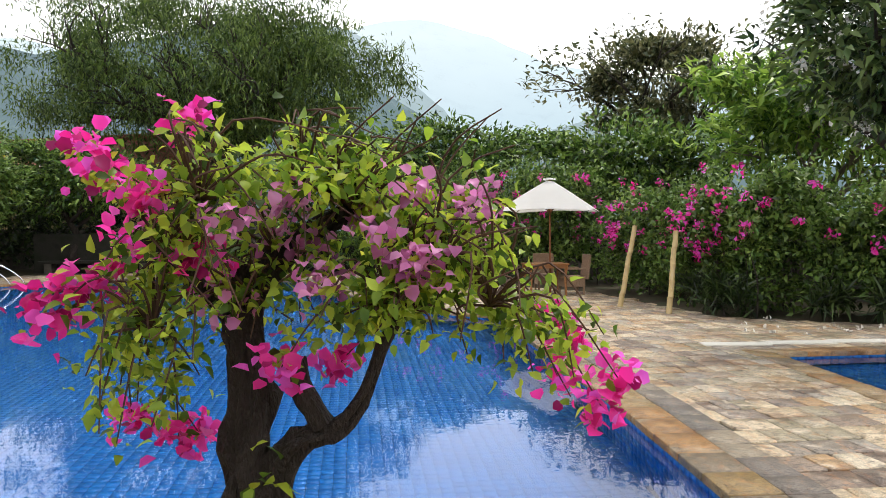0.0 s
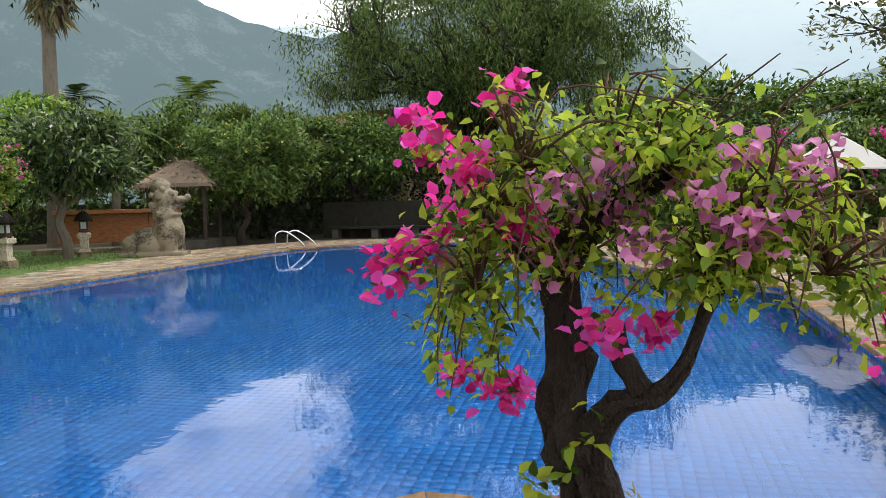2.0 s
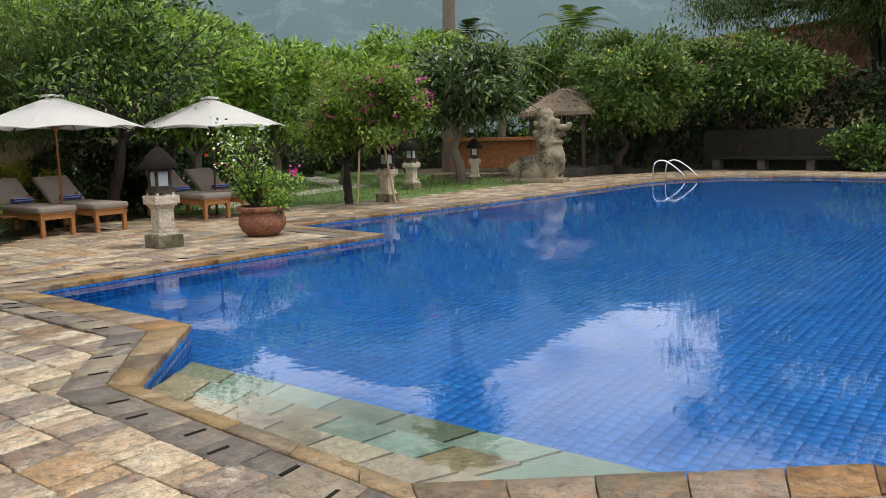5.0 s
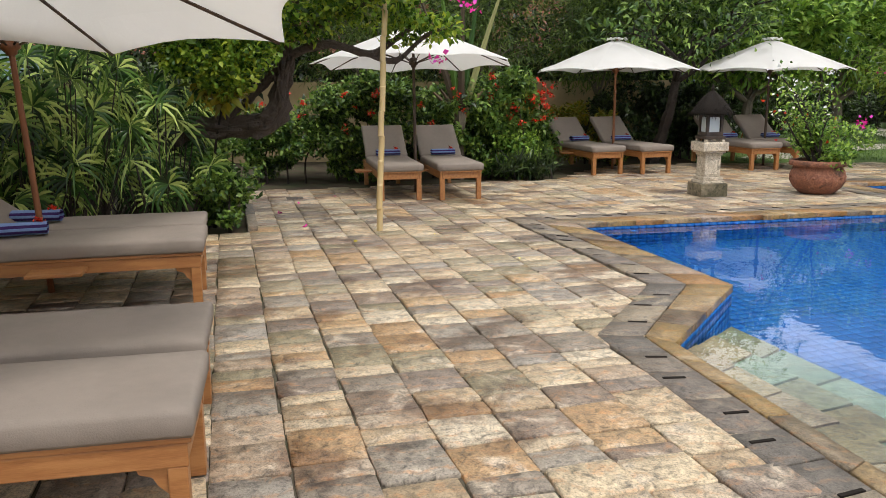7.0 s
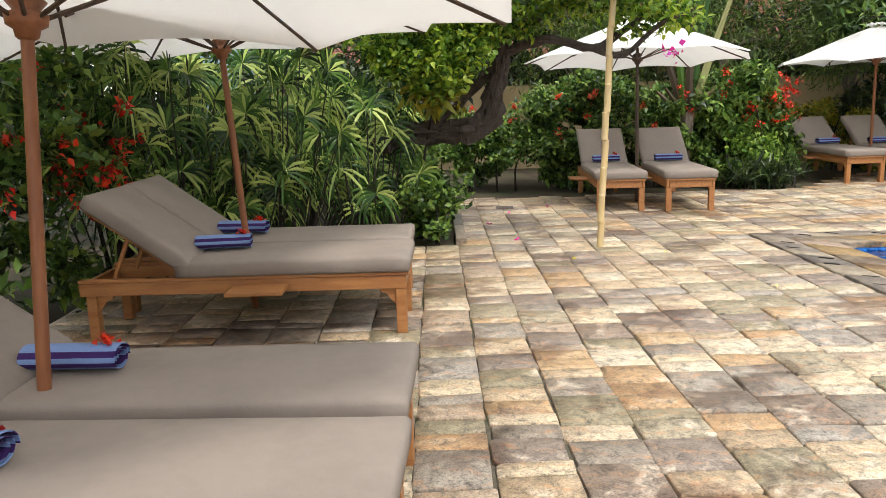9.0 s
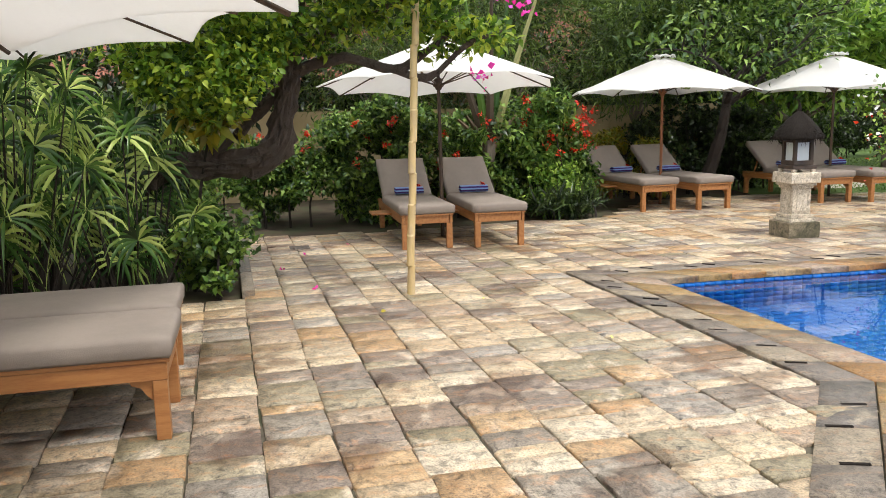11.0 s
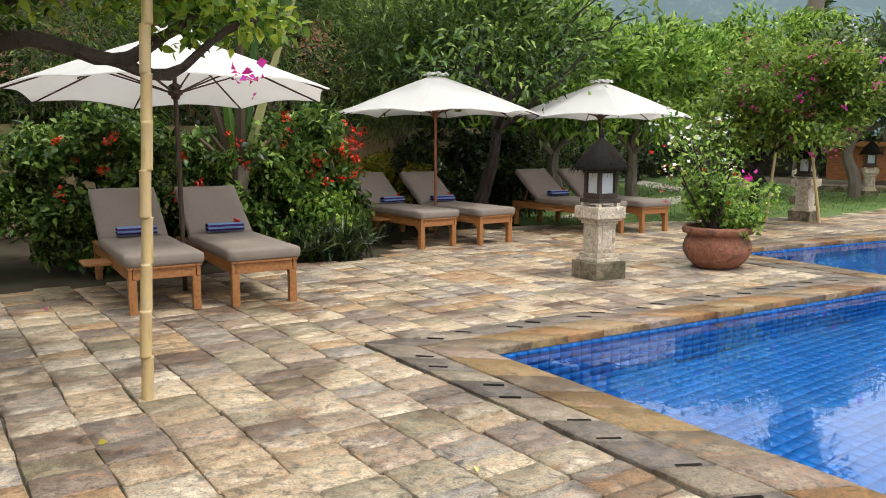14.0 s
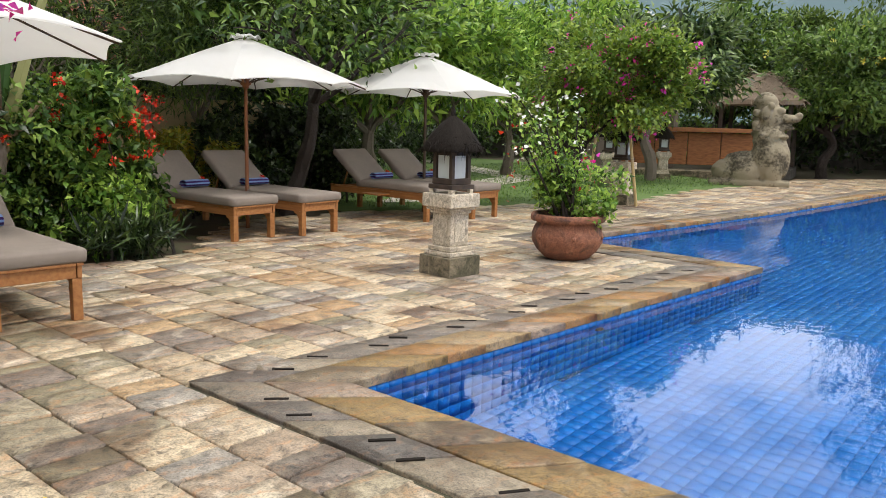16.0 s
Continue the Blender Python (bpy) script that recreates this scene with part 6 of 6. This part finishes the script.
shrub("far_shrubs", "mixed green shrubs beyond the far pool end", [(-11.5, 29.6), (-9, 29.9), (-5, 29.8), (-2.2, 28.5)], 1.6, 1.9, 13000, 0.16, L_MID, None, 95, 0.5)
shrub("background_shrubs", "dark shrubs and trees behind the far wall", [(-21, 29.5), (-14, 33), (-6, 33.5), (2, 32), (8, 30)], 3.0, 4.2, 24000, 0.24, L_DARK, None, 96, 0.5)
villa2 = thing("villa", "traditional house with a ridged clay tile roof beyond the trees", "house", at=(-20, 44, 0), rz=-15)
part("wall", boxed(-5, 5, -3.5, 3.5, -0.04, 3.4), M_WALL, villa2)
bm = bmesh.new()
rv = [bm.verts.new(p) for p in ((-6, -4.5, 3.0), (6, -4.5, 3.0), (6, 4.5, 3.0), (-6, 4.5, 3.0), (-6.3, 0, 6.6), (6.3, 0, 6.6))]
for q in ((0, 1, 5, 4), (2, 3, 4, 5), (1, 2, 5), (3, 0, 4), (3, 2, 1, 0)):
    bm.faces.new([rv[i] for i in q])
rf = part("roof", bm, M_ROOFTILE, villa2)
part("ridge", boxed(-6.4, 6.4, -0.15, 0.15, 6.55, 6.8, 0.03), M_ROOFTILE, rf)

shrub("boundary_trees", "dense green trees closing off the garden", [(-16, 36), (-22, 34), (-29, 29), (-33, 22), (-35, 12)], -3.0, 6.4, 26000, 0.3, L_HEDGE, None, 97, 0.45)
for i, (x, y, z, m) in enumerate([(-22.5, 28.5, 4.0, L_MID), (-25, 22.5, 4.2, L_BRIGHT), (-20.5, 32, 4.3, L_OLIVE), (-29.5, 16.5, 4.6, L_BRIGHT)]):
    tree("garden_tree", "leafy green garden tree beyond the lawn", (x, y, -0.04), 1.8, (x, y, z), (2.8, 2.6, 1.9), 8000, 0.24, m, M_BARK, 0.15, 6, 130 + i, 0.38, 26, 0.24, group="garden trees")

# the great feathery tree
big = thing("raintree", "huge feathery tree with drooping fine foliage and many dark limbs", "tree")
bm = bmesh.new()
tips = limbs(bm, (-12.5, 40, -0.04), (-12.0, 40, 6.0), 0.55, 12, 1.3, 101, 9, 3, 0.05)
for k in range(14):
    a = 2 * math.pi * k / 14
    tube(bm, [(-12.4 + 0.5 * math.cos(a), 40 + 0.5 * math.sin(a), -0.04), (-12.4 + 0.7 * math.cos(a), 40 + 0.7 * math.sin(a), 3.5), (-12.2 + 1.6 * math.cos(a), 40 + 1.6 * math.sin(a), 8.5)], [0.16, 0.12, 0.05], 6, 0.3)
part("trunk", bm, M_BARK, big)
tp_ = np.array([tuple(q) for q in tips])
q = np.random.default_rng(102)
pp = np.r_[blob_points(48000, (-13.5, 40, 10.4), (12.5, 8, 5.6), 0.15, 130, 0.115, 103), tp_[q.integers(0, len(tp_), 14000)] + q.normal(size=(14000, 3)) * (0.7, 0.7, 0.5), blob_points(12000, (-8.5, 38.5, 8.6), (7.0, 5, 4.6), 0.2, 60, 0.13, 104)]
pp[:, 2] -= np.abs(q.normal(size=len(pp))) * 0.5
rawpart("crown", leaves("crown", pp, 0.3, L_OLIVE, aspect=0.22, hang=1.0, up=0), big, "fine drooping feathery foliage")


def palm(at, h, crown, n, ln, label, fan=False, seed=1):
    t = thing("palm_tree", label, "palm tree")
    x, y = at
    r = random.Random(seed)
    top = Vector((x + 0.2, y + 0.1, h))
    part("trunk", tubed([(x, y, -0.04), (x + 0.1, y, h * 0.5), tuple(top)], [0.4 if fan else 0.2, 0.28 if fan else 0.14, 0.24 if fan else 0.12], 12, 0.15), M_BARK_GREY, t)
    v, f = [], []
    for k in range(n):
        a = 2 * math.pi * k / n + r.uniform(-0.2, 0.2)
        el = r.uniform(-1.2, 0.9) if fan else r.uniform(-0.5, 1.1)
        d = Vector((math.cos(a) * math.cos(el), math.sin(a) * math.cos(el), math.sin(el)))
        side = d.cross(Vector((0, 0, 1))).normalized()
        for s in range(16):
            u = (s + 1) / 16
            q = top + d * ln * u + Vector((0, 0, -ln * 0.55 * u * u))
            for sg in (-1, 1):
                dd = (side * sg + d * 0.5 + Vector((0, 0, -0.55))).normalized() * ln * 0.3 * (1.1 - 0.75 * u)
                w = d * (0.08 if fan else 0.045)
                b = len(v)
                v += [tuple(q - w), tuple(q + w), tuple(q + dd)]
                f.append((b, b + 1, b + 2))
    rawpart("fronds", raw("fronds", v, f, crown), t, "feathery arching fronds")
    if fan:
        q = np.random.default_rng(seed)
        a, z = q.uniform(0, 6.28, 900), q.random(900)
        rad = 0.3 + 0.75 * z
        pts = np.c_[top.x + rad * np.cos(a), top.y + rad * np.sin(a), h - 3.6 + 3.4 * z]
        rawpart("skirt", leaves("skirt", pts, 1.1, L_DRY, aspect=0.12, hang=2.5, up=0), t, "hanging skirt of dry dead fronds")["kind"] = "stuff"


palm((-26.6, 26.4), 13.2, L_DARK, 70, 2.5, "tall fan palm with a thick grey trunk and dark crown", True, 1)
palm((-27, 36), 7.0, L_OLIVE, 20, 3.0, "coconut palm with long drooping fronds beyond the garden", False, 2)
palm((-33, 34), 7.2, L_DARK, 16, 2.4, "coconut palm beyond the garden", False, 3)
palm((-22.6, 25.3), 4.6, L_OLIVE, 16, 2.2, "young coconut palm behind the statue", False, 4)

# ---- right side: flowering hedge, table, chairs ----
shrub("flowering_hedge", "tall bougainvillea hedge with pink flowers along the deck", [(13, 12.4), (6.3, 13.3), (4.4, 14.4), (3.6, 16.6), (3.2, 19.4), (3.1, 21.6)][::-1], 2.2, 2.75, 46000, 0.13, L_HEDGE, M_MAGENTA, 111, 0.55, fl_n=110, fl_size=0.085)
shrub("flowering_hedge", "tall bougainvillea hedge behind the garden table", [(3.2, 21.6), (1.5, 22.6), (-1.2, 25.5), (-3.5, 28.6)][::-1], 2.2, 3.6, 32000, 0.14, L_HEDGE, M_MAGENTA, 112, 0.55, fl_n=60, fl_size=0.09)
shrub("strap_lilies", "strap-leaved lilies along the hedge foot", [(9, 12.75), (6.2, 13.2), (4.3, 14.3), (3.6, 16.0)][::-1], 0.4, 0.55, 1600, 0.4, L_DARK, None, 113, 0.08, up=1.0)
tree("bright_frangipani", "broad frangipani with fresh green long leaves above the hedge", (8.2, 19.5, -0.04), 2.2, (8.0, 19.5, 4.4), (3.4, 2.8, 1.5), 9000, 0.3, L_BRIGHT, M_BARK_GREY, 0.18, 7, 121, 0.3, 30, 0.22, up=0.6)
tree("grey_tree", "tall grey-green tree with an open rounded crown far behind the hedge", (10.5, 42, -0.04), 6, (10.5, 42, 9.0), (5.0, 4, 3.3), 9500, 0.36, L_GREY, M_BARK, 0.28, 7, 122, 0.4, 24, 0.22)
tree("dark_frangipani", "dark-leaved frangipani with white blossoms overhanging the deck", (7.2, 12.8, -0.04), 2.6, (5.45, 11.3, 4.2), (1.8, 1.5, 1.8), 6000, 0.22, L_DEEP, M_BARK, 0.16, 6, 123, 0.34, 26, 0.25, flowers=M_PETAL_WHITE, fl_n=220, fl_size=0.08, lean=(-1.2, -1.0))
tree("hedge_tree", "green tree filling the gap behind the table hedge", (-1.0, 32, -0.04), 2.5, (-0.5, 31.5, 4.0), (4.0, 2.5, 1.8), 8000, 0.24, L_MID, M_BARK, 0.2, 6, 124, 0.45, 18)
tree("hedge_tree", "green tree behind the flowering hedge", (5.4, 25.5, -0.04), 2.0, (5.0, 25.5, 3.6), (3.4, 2.5, 1.4), 8000, 0.22, L_MID, M_BARK, 0.2, 6, 125, 0.45, 18)

tab = thing("garden_table", "teak garden table with curved apron under the small umbrella", "table", at=(1.62, 19.15, -0.005), rz=8)
part("tabletop", boxed(-0.48, 0.48, -0.4, 0.4, 0.72, 0.75, 0.006), M_TEAK, tab)
for sx in (-1, 1):
    for sy in (-1, 1):
        part("leg", tubed([(sx * 0.42, sy * 0.34, 0), (sx * 0.4, sy * 0.32, 0.4), (sx * 0.43, sy * 0.35, 0.72)], [0.024, 0.028, 0.04], 8), M_TEAK, tab)
for sy in (-1, 1):
    part("apron", boxed(-0.4, 0.4, sy * 0.34 - 0.012, sy * 0.34 + 0.012, 0.64, 0.72, 0.004), M_TEAK, tab)


def chair(at, rz):
    c = thing("wicker_chair", "brown wicker armchair beside the garden table", "chair", "chairs at the garden table", at=at, rz=rz)
    part("seat", boxed(-0.26, 0.26, -0.26, 0.26, 0.38, 0.45, 0.015), M_WICKER, c)
    part("backrest", boxed(-0.26, 0.26, 0.24, 0.29, 0.4, 0.98, 0.02, Matrix.Rotation(radians(-7), 4, "X")), M_WICKER, c)
    part("skirt", boxed(-0.25, 0.25, -0.25, 0.25, 0.2, 0.378, 0.01), M_WICKER, c)
    for sx in (-1, 1):
        part("armrest", boxed(sx * 0.27 - 0.03, sx * 0.27 + 0.03, -0.24, 0.26, 0.6, 0.64, 0.012), M_WICKER, c)
        for sy in (-1, 1):
            part("leg", boxed(sx * 0.23 - 0.022, sx * 0.23 + 0.022, sy * 0.22 - 0.022, sy * 0.22 + 0.022, 0.0, 0.4 if sy > 0 else 0.6, 0.004), M_WICKER, c)
    return c


ch = chair((2.25, 19.2, -0.005), -80)
copy_thing(ch, pose(1.75, 19.95, -0.005, 0, 0, 5))

grass = thing("grass_tufts", "short green grass blades over the lawn", "grass", kind="stuff")
g_xy = np.random.default_rng(77).uniform((-27, 8.8), (-16.9, 22.5), size=(26000, 2))
g_ok = np.zeros(len(g_xy), bool)
LAWN = [(-17.1, 12.3), (-16.6, 14.6), (-17.4, 18), (-17.5, 21), (-23, 23.8), (-27, 23.8), (-27, 9.5), (-20, 8.8), (-17.7, 8.4)]
for (x0, y0), (x1, y1) in zip(LAWN, LAWN[1:] + LAWN[:1]):
    if y0 != y1:
        g_ok ^= ((y0 > g_xy[:, 1]) != (y1 > g_xy[:, 1])) & (g_xy[:, 0] < (x1 - x0) * (g_xy[:, 1] - y0) / (y1 - y0) + x0)
g_xy = g_xy[g_ok]
rawpart("grass", leaves("grass", np.c_[g_xy, np.full(len(g_xy), 0.005)], 0.07, L_HEDGE, aspect=0.16, up=1.6), grass)

# ---- hills ----


def hills(name, dist, prof, material, label, seed):
    nx, ny = 150, 14
    v, f = [], []
    for i in range(nx + 1):
        az = radians(-75 + 190 * i / nx)       # left of +y is positive
        top = dist * math.tan(radians(prof(math.degrees(az)))) * (1 + 0.05 * noise.noise(Vector((az * 9, seed, 0))) + 0.03 * noise.noise(Vector((az * 30, seed, 2))))
        for j in range(ny + 1):
            s = j / ny
            d = dist * (0.55 + 0.45 * s)
            rough = 0.12 * noise.noise(Vector((az * 14, s * 4, seed))) + 0.06 * noise.noise(Vector((az * 40, s * 9, seed)))
            v.append((-math.sin(az) * d, math.cos(az) * d, -3 + top * (s ** 1.25 + rough * s * (1 - s) * 2)))
    for i in range(nx):
        for j in range(ny):
            a = i * (ny + 1) + j
            f.append((a, a + 1, a + ny + 2, a + ny + 1))
    ob = new(name, raw(name, v, f, material, True))
    return tagged(ob, label, "hills", kind="structure")


def bump_at(x, c, w):
    return math.exp(-((x - c) / w) ** 2)


# Hills glow faintly: haze is put into their emission, paler towards the top.
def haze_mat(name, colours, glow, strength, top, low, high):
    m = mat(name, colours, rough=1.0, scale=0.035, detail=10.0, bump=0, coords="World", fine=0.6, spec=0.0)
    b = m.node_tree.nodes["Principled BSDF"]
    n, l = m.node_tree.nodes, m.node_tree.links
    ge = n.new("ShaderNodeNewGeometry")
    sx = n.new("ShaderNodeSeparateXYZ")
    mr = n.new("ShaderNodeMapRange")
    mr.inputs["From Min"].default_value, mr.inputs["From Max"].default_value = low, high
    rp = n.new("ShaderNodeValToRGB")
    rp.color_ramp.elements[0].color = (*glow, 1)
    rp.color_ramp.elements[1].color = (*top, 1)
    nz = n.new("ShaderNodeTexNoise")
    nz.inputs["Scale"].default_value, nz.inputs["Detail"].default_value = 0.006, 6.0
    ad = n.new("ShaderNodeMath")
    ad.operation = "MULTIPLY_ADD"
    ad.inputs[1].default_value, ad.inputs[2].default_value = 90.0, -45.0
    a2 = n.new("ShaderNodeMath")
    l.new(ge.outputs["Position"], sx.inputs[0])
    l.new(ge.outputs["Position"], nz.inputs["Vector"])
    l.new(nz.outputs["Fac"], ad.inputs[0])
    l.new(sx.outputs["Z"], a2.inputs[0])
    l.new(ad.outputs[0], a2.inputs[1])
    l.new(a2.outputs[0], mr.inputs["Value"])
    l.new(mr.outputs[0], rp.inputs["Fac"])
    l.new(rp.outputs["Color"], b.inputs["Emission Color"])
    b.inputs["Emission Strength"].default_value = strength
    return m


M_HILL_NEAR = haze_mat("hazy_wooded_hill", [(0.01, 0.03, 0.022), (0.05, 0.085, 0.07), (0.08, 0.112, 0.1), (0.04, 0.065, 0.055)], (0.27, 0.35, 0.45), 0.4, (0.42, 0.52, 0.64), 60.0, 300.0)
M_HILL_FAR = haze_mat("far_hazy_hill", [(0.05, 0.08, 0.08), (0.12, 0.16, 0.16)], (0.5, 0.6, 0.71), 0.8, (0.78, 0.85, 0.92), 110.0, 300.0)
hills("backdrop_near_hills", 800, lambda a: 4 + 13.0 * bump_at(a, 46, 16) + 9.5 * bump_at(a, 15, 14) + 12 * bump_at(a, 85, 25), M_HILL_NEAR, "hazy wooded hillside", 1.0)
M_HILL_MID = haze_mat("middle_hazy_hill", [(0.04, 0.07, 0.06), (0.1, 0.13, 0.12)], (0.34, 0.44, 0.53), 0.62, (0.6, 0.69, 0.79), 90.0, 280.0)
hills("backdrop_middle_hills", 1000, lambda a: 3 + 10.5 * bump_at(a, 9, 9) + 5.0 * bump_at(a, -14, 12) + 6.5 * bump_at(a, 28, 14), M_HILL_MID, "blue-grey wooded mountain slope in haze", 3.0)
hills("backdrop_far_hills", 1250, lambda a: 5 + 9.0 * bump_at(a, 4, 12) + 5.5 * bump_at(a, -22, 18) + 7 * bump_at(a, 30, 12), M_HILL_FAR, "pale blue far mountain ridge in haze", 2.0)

# ---- small things on the deck ----


def litter(name, label, spots, material, size, n, seed):
    rr = np.random.default_rng(seed)
    for x, y in spots:
        o = thing(name, label, "fallen flower", name.replace("_", " ") + "s", at=(x, y, 0.006))
        p = rr.normal(size=(n, 3)) * (size * 0.35, size * 0.35, 0.002)
        p[:, 2] = np.abs(p[:, 2])
        rawpart("petals", leaves("petals", p, size, material, aspect=0.7, up=0.25, curl=0.1, shape=True), o)["kind"] = "stuff"


litter("fallen_bract", "pink bract fallen on the paving", [(-12.92, -0.03), (-10.96, 0.15), (-12.0, -0.23), (-13.6, 0.5)], M_MAGENTA, 0.04, 3, 1)
litter("fallen_leaf", "yellow leaf fallen on the paving", [(-9.92, 0.7), (-9.44, 1.35), (-8.75, 2.23), (-9.2, 0.3), (-10.2, 1.6)], M_YELLOW, 0.035, 1, 2)
rr_ = random.Random(9)
litter("fallen_blossom", "white frangipani blossom fallen on the deck", [(4.72, 13.9), (4.44, 12.76), (5.36, 12.9), (5.31, 12.4), (4.1, 13.2)] + [(rr_.uniform(3.8, 7.0), rr_.uniform(11.9, 12.9)) for _ in range(14)], M_PETAL_WHITE, 0.06, 5, 3)
drain = thing("drain_cover", "dark square drain cover set in the paving", "drain", at=(-13.53, -0.1, 0.004), rz=7)
part("frame", boxed(-0.12, 0.12, -0.12, 0.12, -0.02, 0.004, 0.002), M_DARKSTONE, drain)
for k in range(4):
    part("bar", boxed(-0.1, 0.1, -0.085 + k * 0.05, -0.06 + k * 0.05, 0.004, 0.009, 0.001), M_DARKWOOD, drain)
inlet = thing("pool_inlet", "round dark inlet fitting in the pool wall", "pool fitting", at=(-10.745, 5.8, -0.16))
bm = bmesh.new()
lathe(bm, [(0.05, 0.0), (0.05, 0.012), (0.035, 0.02), (0.02, 0.008)], 18)
bmesh.ops.transform(bm, matrix=Matrix.Rotation(radians(90), 4, "Y"), verts=bm.verts)
part("ring", bm, M_DARKWOOD, inlet)

# ---- coping, gutter stones, paving ----
near_edge = lambda c: c.y < 9.6 and -12 < c.x < -1.5
stone_ring("pool_coping", RIM, -0.01, 0.33, 0.42, M_COPING, "wet ochre coping stones along the pool edge", 0.006, near_edge, 1, POOL)
stone_ring("pool_gutter", RIM, 0.34, 0.62, 0.36, M_GUTTER, "dark grey gutter stones beside the pool coping", 0.003, near_edge, 2)
# No openings are cut: black strips carry the darkness inside the slots.
slots = thing("gutter_slots", "narrow black strips standing for shaded drainage slots between the gutter stones", "drain slots", kind="structure")
GI, GO = grown(RIM, 0.345), grown(RIM, 0.62)
for i in (23, 0, 1, 2, 3):
    a0, a1, b0, b1 = (Vector(p) for p in (GI[i], GI[(i + 1) % len(POOL)], GO[i], GO[(i + 1) % len(POOL)]))
    k = int((a1 - a0).length / 0.36)
    for j in range(1, k):
        t = (j + 0.12 * math.sin(j * 2.7)) / k
        p0, p1 = a0.lerp(a1, t), b0.lerp(b1, t)
        c, d = p0.lerp(p1, 0.38 if j % 2 else 0.62), (p1 - p0).normalized()
        ang = math.atan2(d.y, d.x)
        part("slot", boxed(-0.065, 0.065, -0.011, 0.011, -0.02, 0.0085, 0.0, Matrix.Translation((c.x, c.y, 0)) @ Matrix.Rotation(ang, 4, "Z")), M_THATCH, slots)
stone_ring("side_pool_coping", SIDE_CCW, -0.01, 0.3, 0.5, M_COPING, "ochre coping stones of the side pool", 0.006, lambda c: False, 3)
band = thing("pale_band", "band of pale limestone slabs beside the side pool", "paving", kind="structure")
for k in range(7):
    part("slab", boxed(2.8 + k * 0.9, 3.685 + k * 0.9, 11.05 + k * 0.09, 11.33 + k * 0.09, -0.03, 0.012, 0.004), M_WHITESTONE, band)

POOL_CLEAR, SIDE_CLEAR = grown(RIM, 0.5), grown(SIDE_CCW, 0.2)
LENS = (0.13, 0.17, 0.2, 0.24, 0.28, 0.33, 0.37)
COLW = 0.345


def paver_geo(ln, seed):
    r = random.Random(seed)
    hx, hy = ln / 2 - 0.0035, COLW / 2 - 0.0035
    j = lambda s: r.uniform(-s, s) * 1.25
    q = [(-hx + j(0.005), -hy + j(0.005)), (hx + j(0.005), -hy + j(0.005)), (hx + j(0.005), hy + j(0.005)), (-hx + j(0.005), hy + j(0.005))]
    ch = [r.choice((0.004, 0.006, 0.009, 0.02)) for _ in range(4)]
    ring = []
    for i in range(4):
        p, a, b = Vector(q[i]), Vector(q[i - 1]), Vector(q[(i + 1) % 4])
        ring += [p + (a - p).normalized() * ch[i], p + (b - p).normalized() * ch[i]]
    z = [j(0.003) for _ in range(8)]
    v = [(p.x, p.y, -0.03) for p in ring] + [(p.x, p.y, -0.006) for p in ring] + [(p.x - math.copysign(0.0035, p.x), p.y - math.copysign(0.0035, p.y), z[i]) for i, p in enumerate(ring)] + [(0, 0, j(0.002))]
    f3 = []
    for i in range(8):
        k = (i + 1) % 8
        f3 += [(i, k, 8 + k), (i, 8 + k, 8 + i), (8 + i, 8 + k, 16 + k), (8 + i, 16 + k, 16 + i), (16 + i, 16 + k, 24)]
    return v, f3


GEO = {(l, s): paver_geo(l, s * 31 + int(l * 100)) for l in LENS for s in range(3)}
GEO_MESH = {k: raw("paver", v, f, M_PAVER) for k, (v, f) in GEO.items()}
A_D = radians(7.4)
CA, SA = math.cos(A_D), math.sin(A_D)
paving = thing("paving", "random sandstone pavers in cream, ochre, grey and rust", "paving", kind="structure")
r_ = random.Random(77)
vv, ff, count, off = [], [], 0, 0
for c in range(-62, 110):
    yv = c * COLW + 0.05
    u = -24.0 + r_.uniform(0, 0.4)
    while u < 16:
        ln = r_.choice(LENS)
        uc = u + ln / 2
        u += ln
        x, y = uc * CA - yv * SA, uc * SA + yv * CA
        if y < -3.4 or y > 31 or not inside((x, y), DECK) or inside((x, y), POOL_CLEAR) or inside((x, y), SIDE_CLEAR):
            continue
        key = (ln, r_.randrange(3))
        z = r_.uniform(-0.004, 0.002)
        flip = r_.random() < 0.5
        rz = A_D + (math.pi if flip else 0) + r_.uniform(-0.026, 0.026)
        tx, ty = r_.uniform(-0.018, 0.018), r_.uniform(-0.018, 0.018)
        x, y = x + r_.uniform(-0.006, 0.006), y + r_.uniform(-0.007, 0.007)
        m = Matrix.LocRotScale((x, y, z), Euler((tx, ty, rz)), None)
        if -9.6 < x < -4.6 and -0.4 < y < 2.6 and count < 300:
            ob = new("paver", GEO_MESH[key])
            ob.parent = paving
            ob.matrix_world = m
            count += 1
        else:
            v, f = GEO[key]
            a = np.asarray(v) @ np.array(m.to_3x3()).T + np.array(m.translation)
            vv.append(a)
            ff.append(np.asarray(f) + off)
            off += len(v)
ob = rawpart("far_pavers", raw("far_pavers", np.concatenate(vv), np.concatenate(ff), M_PAVER), paving)
ob["kind"] = "stuff"
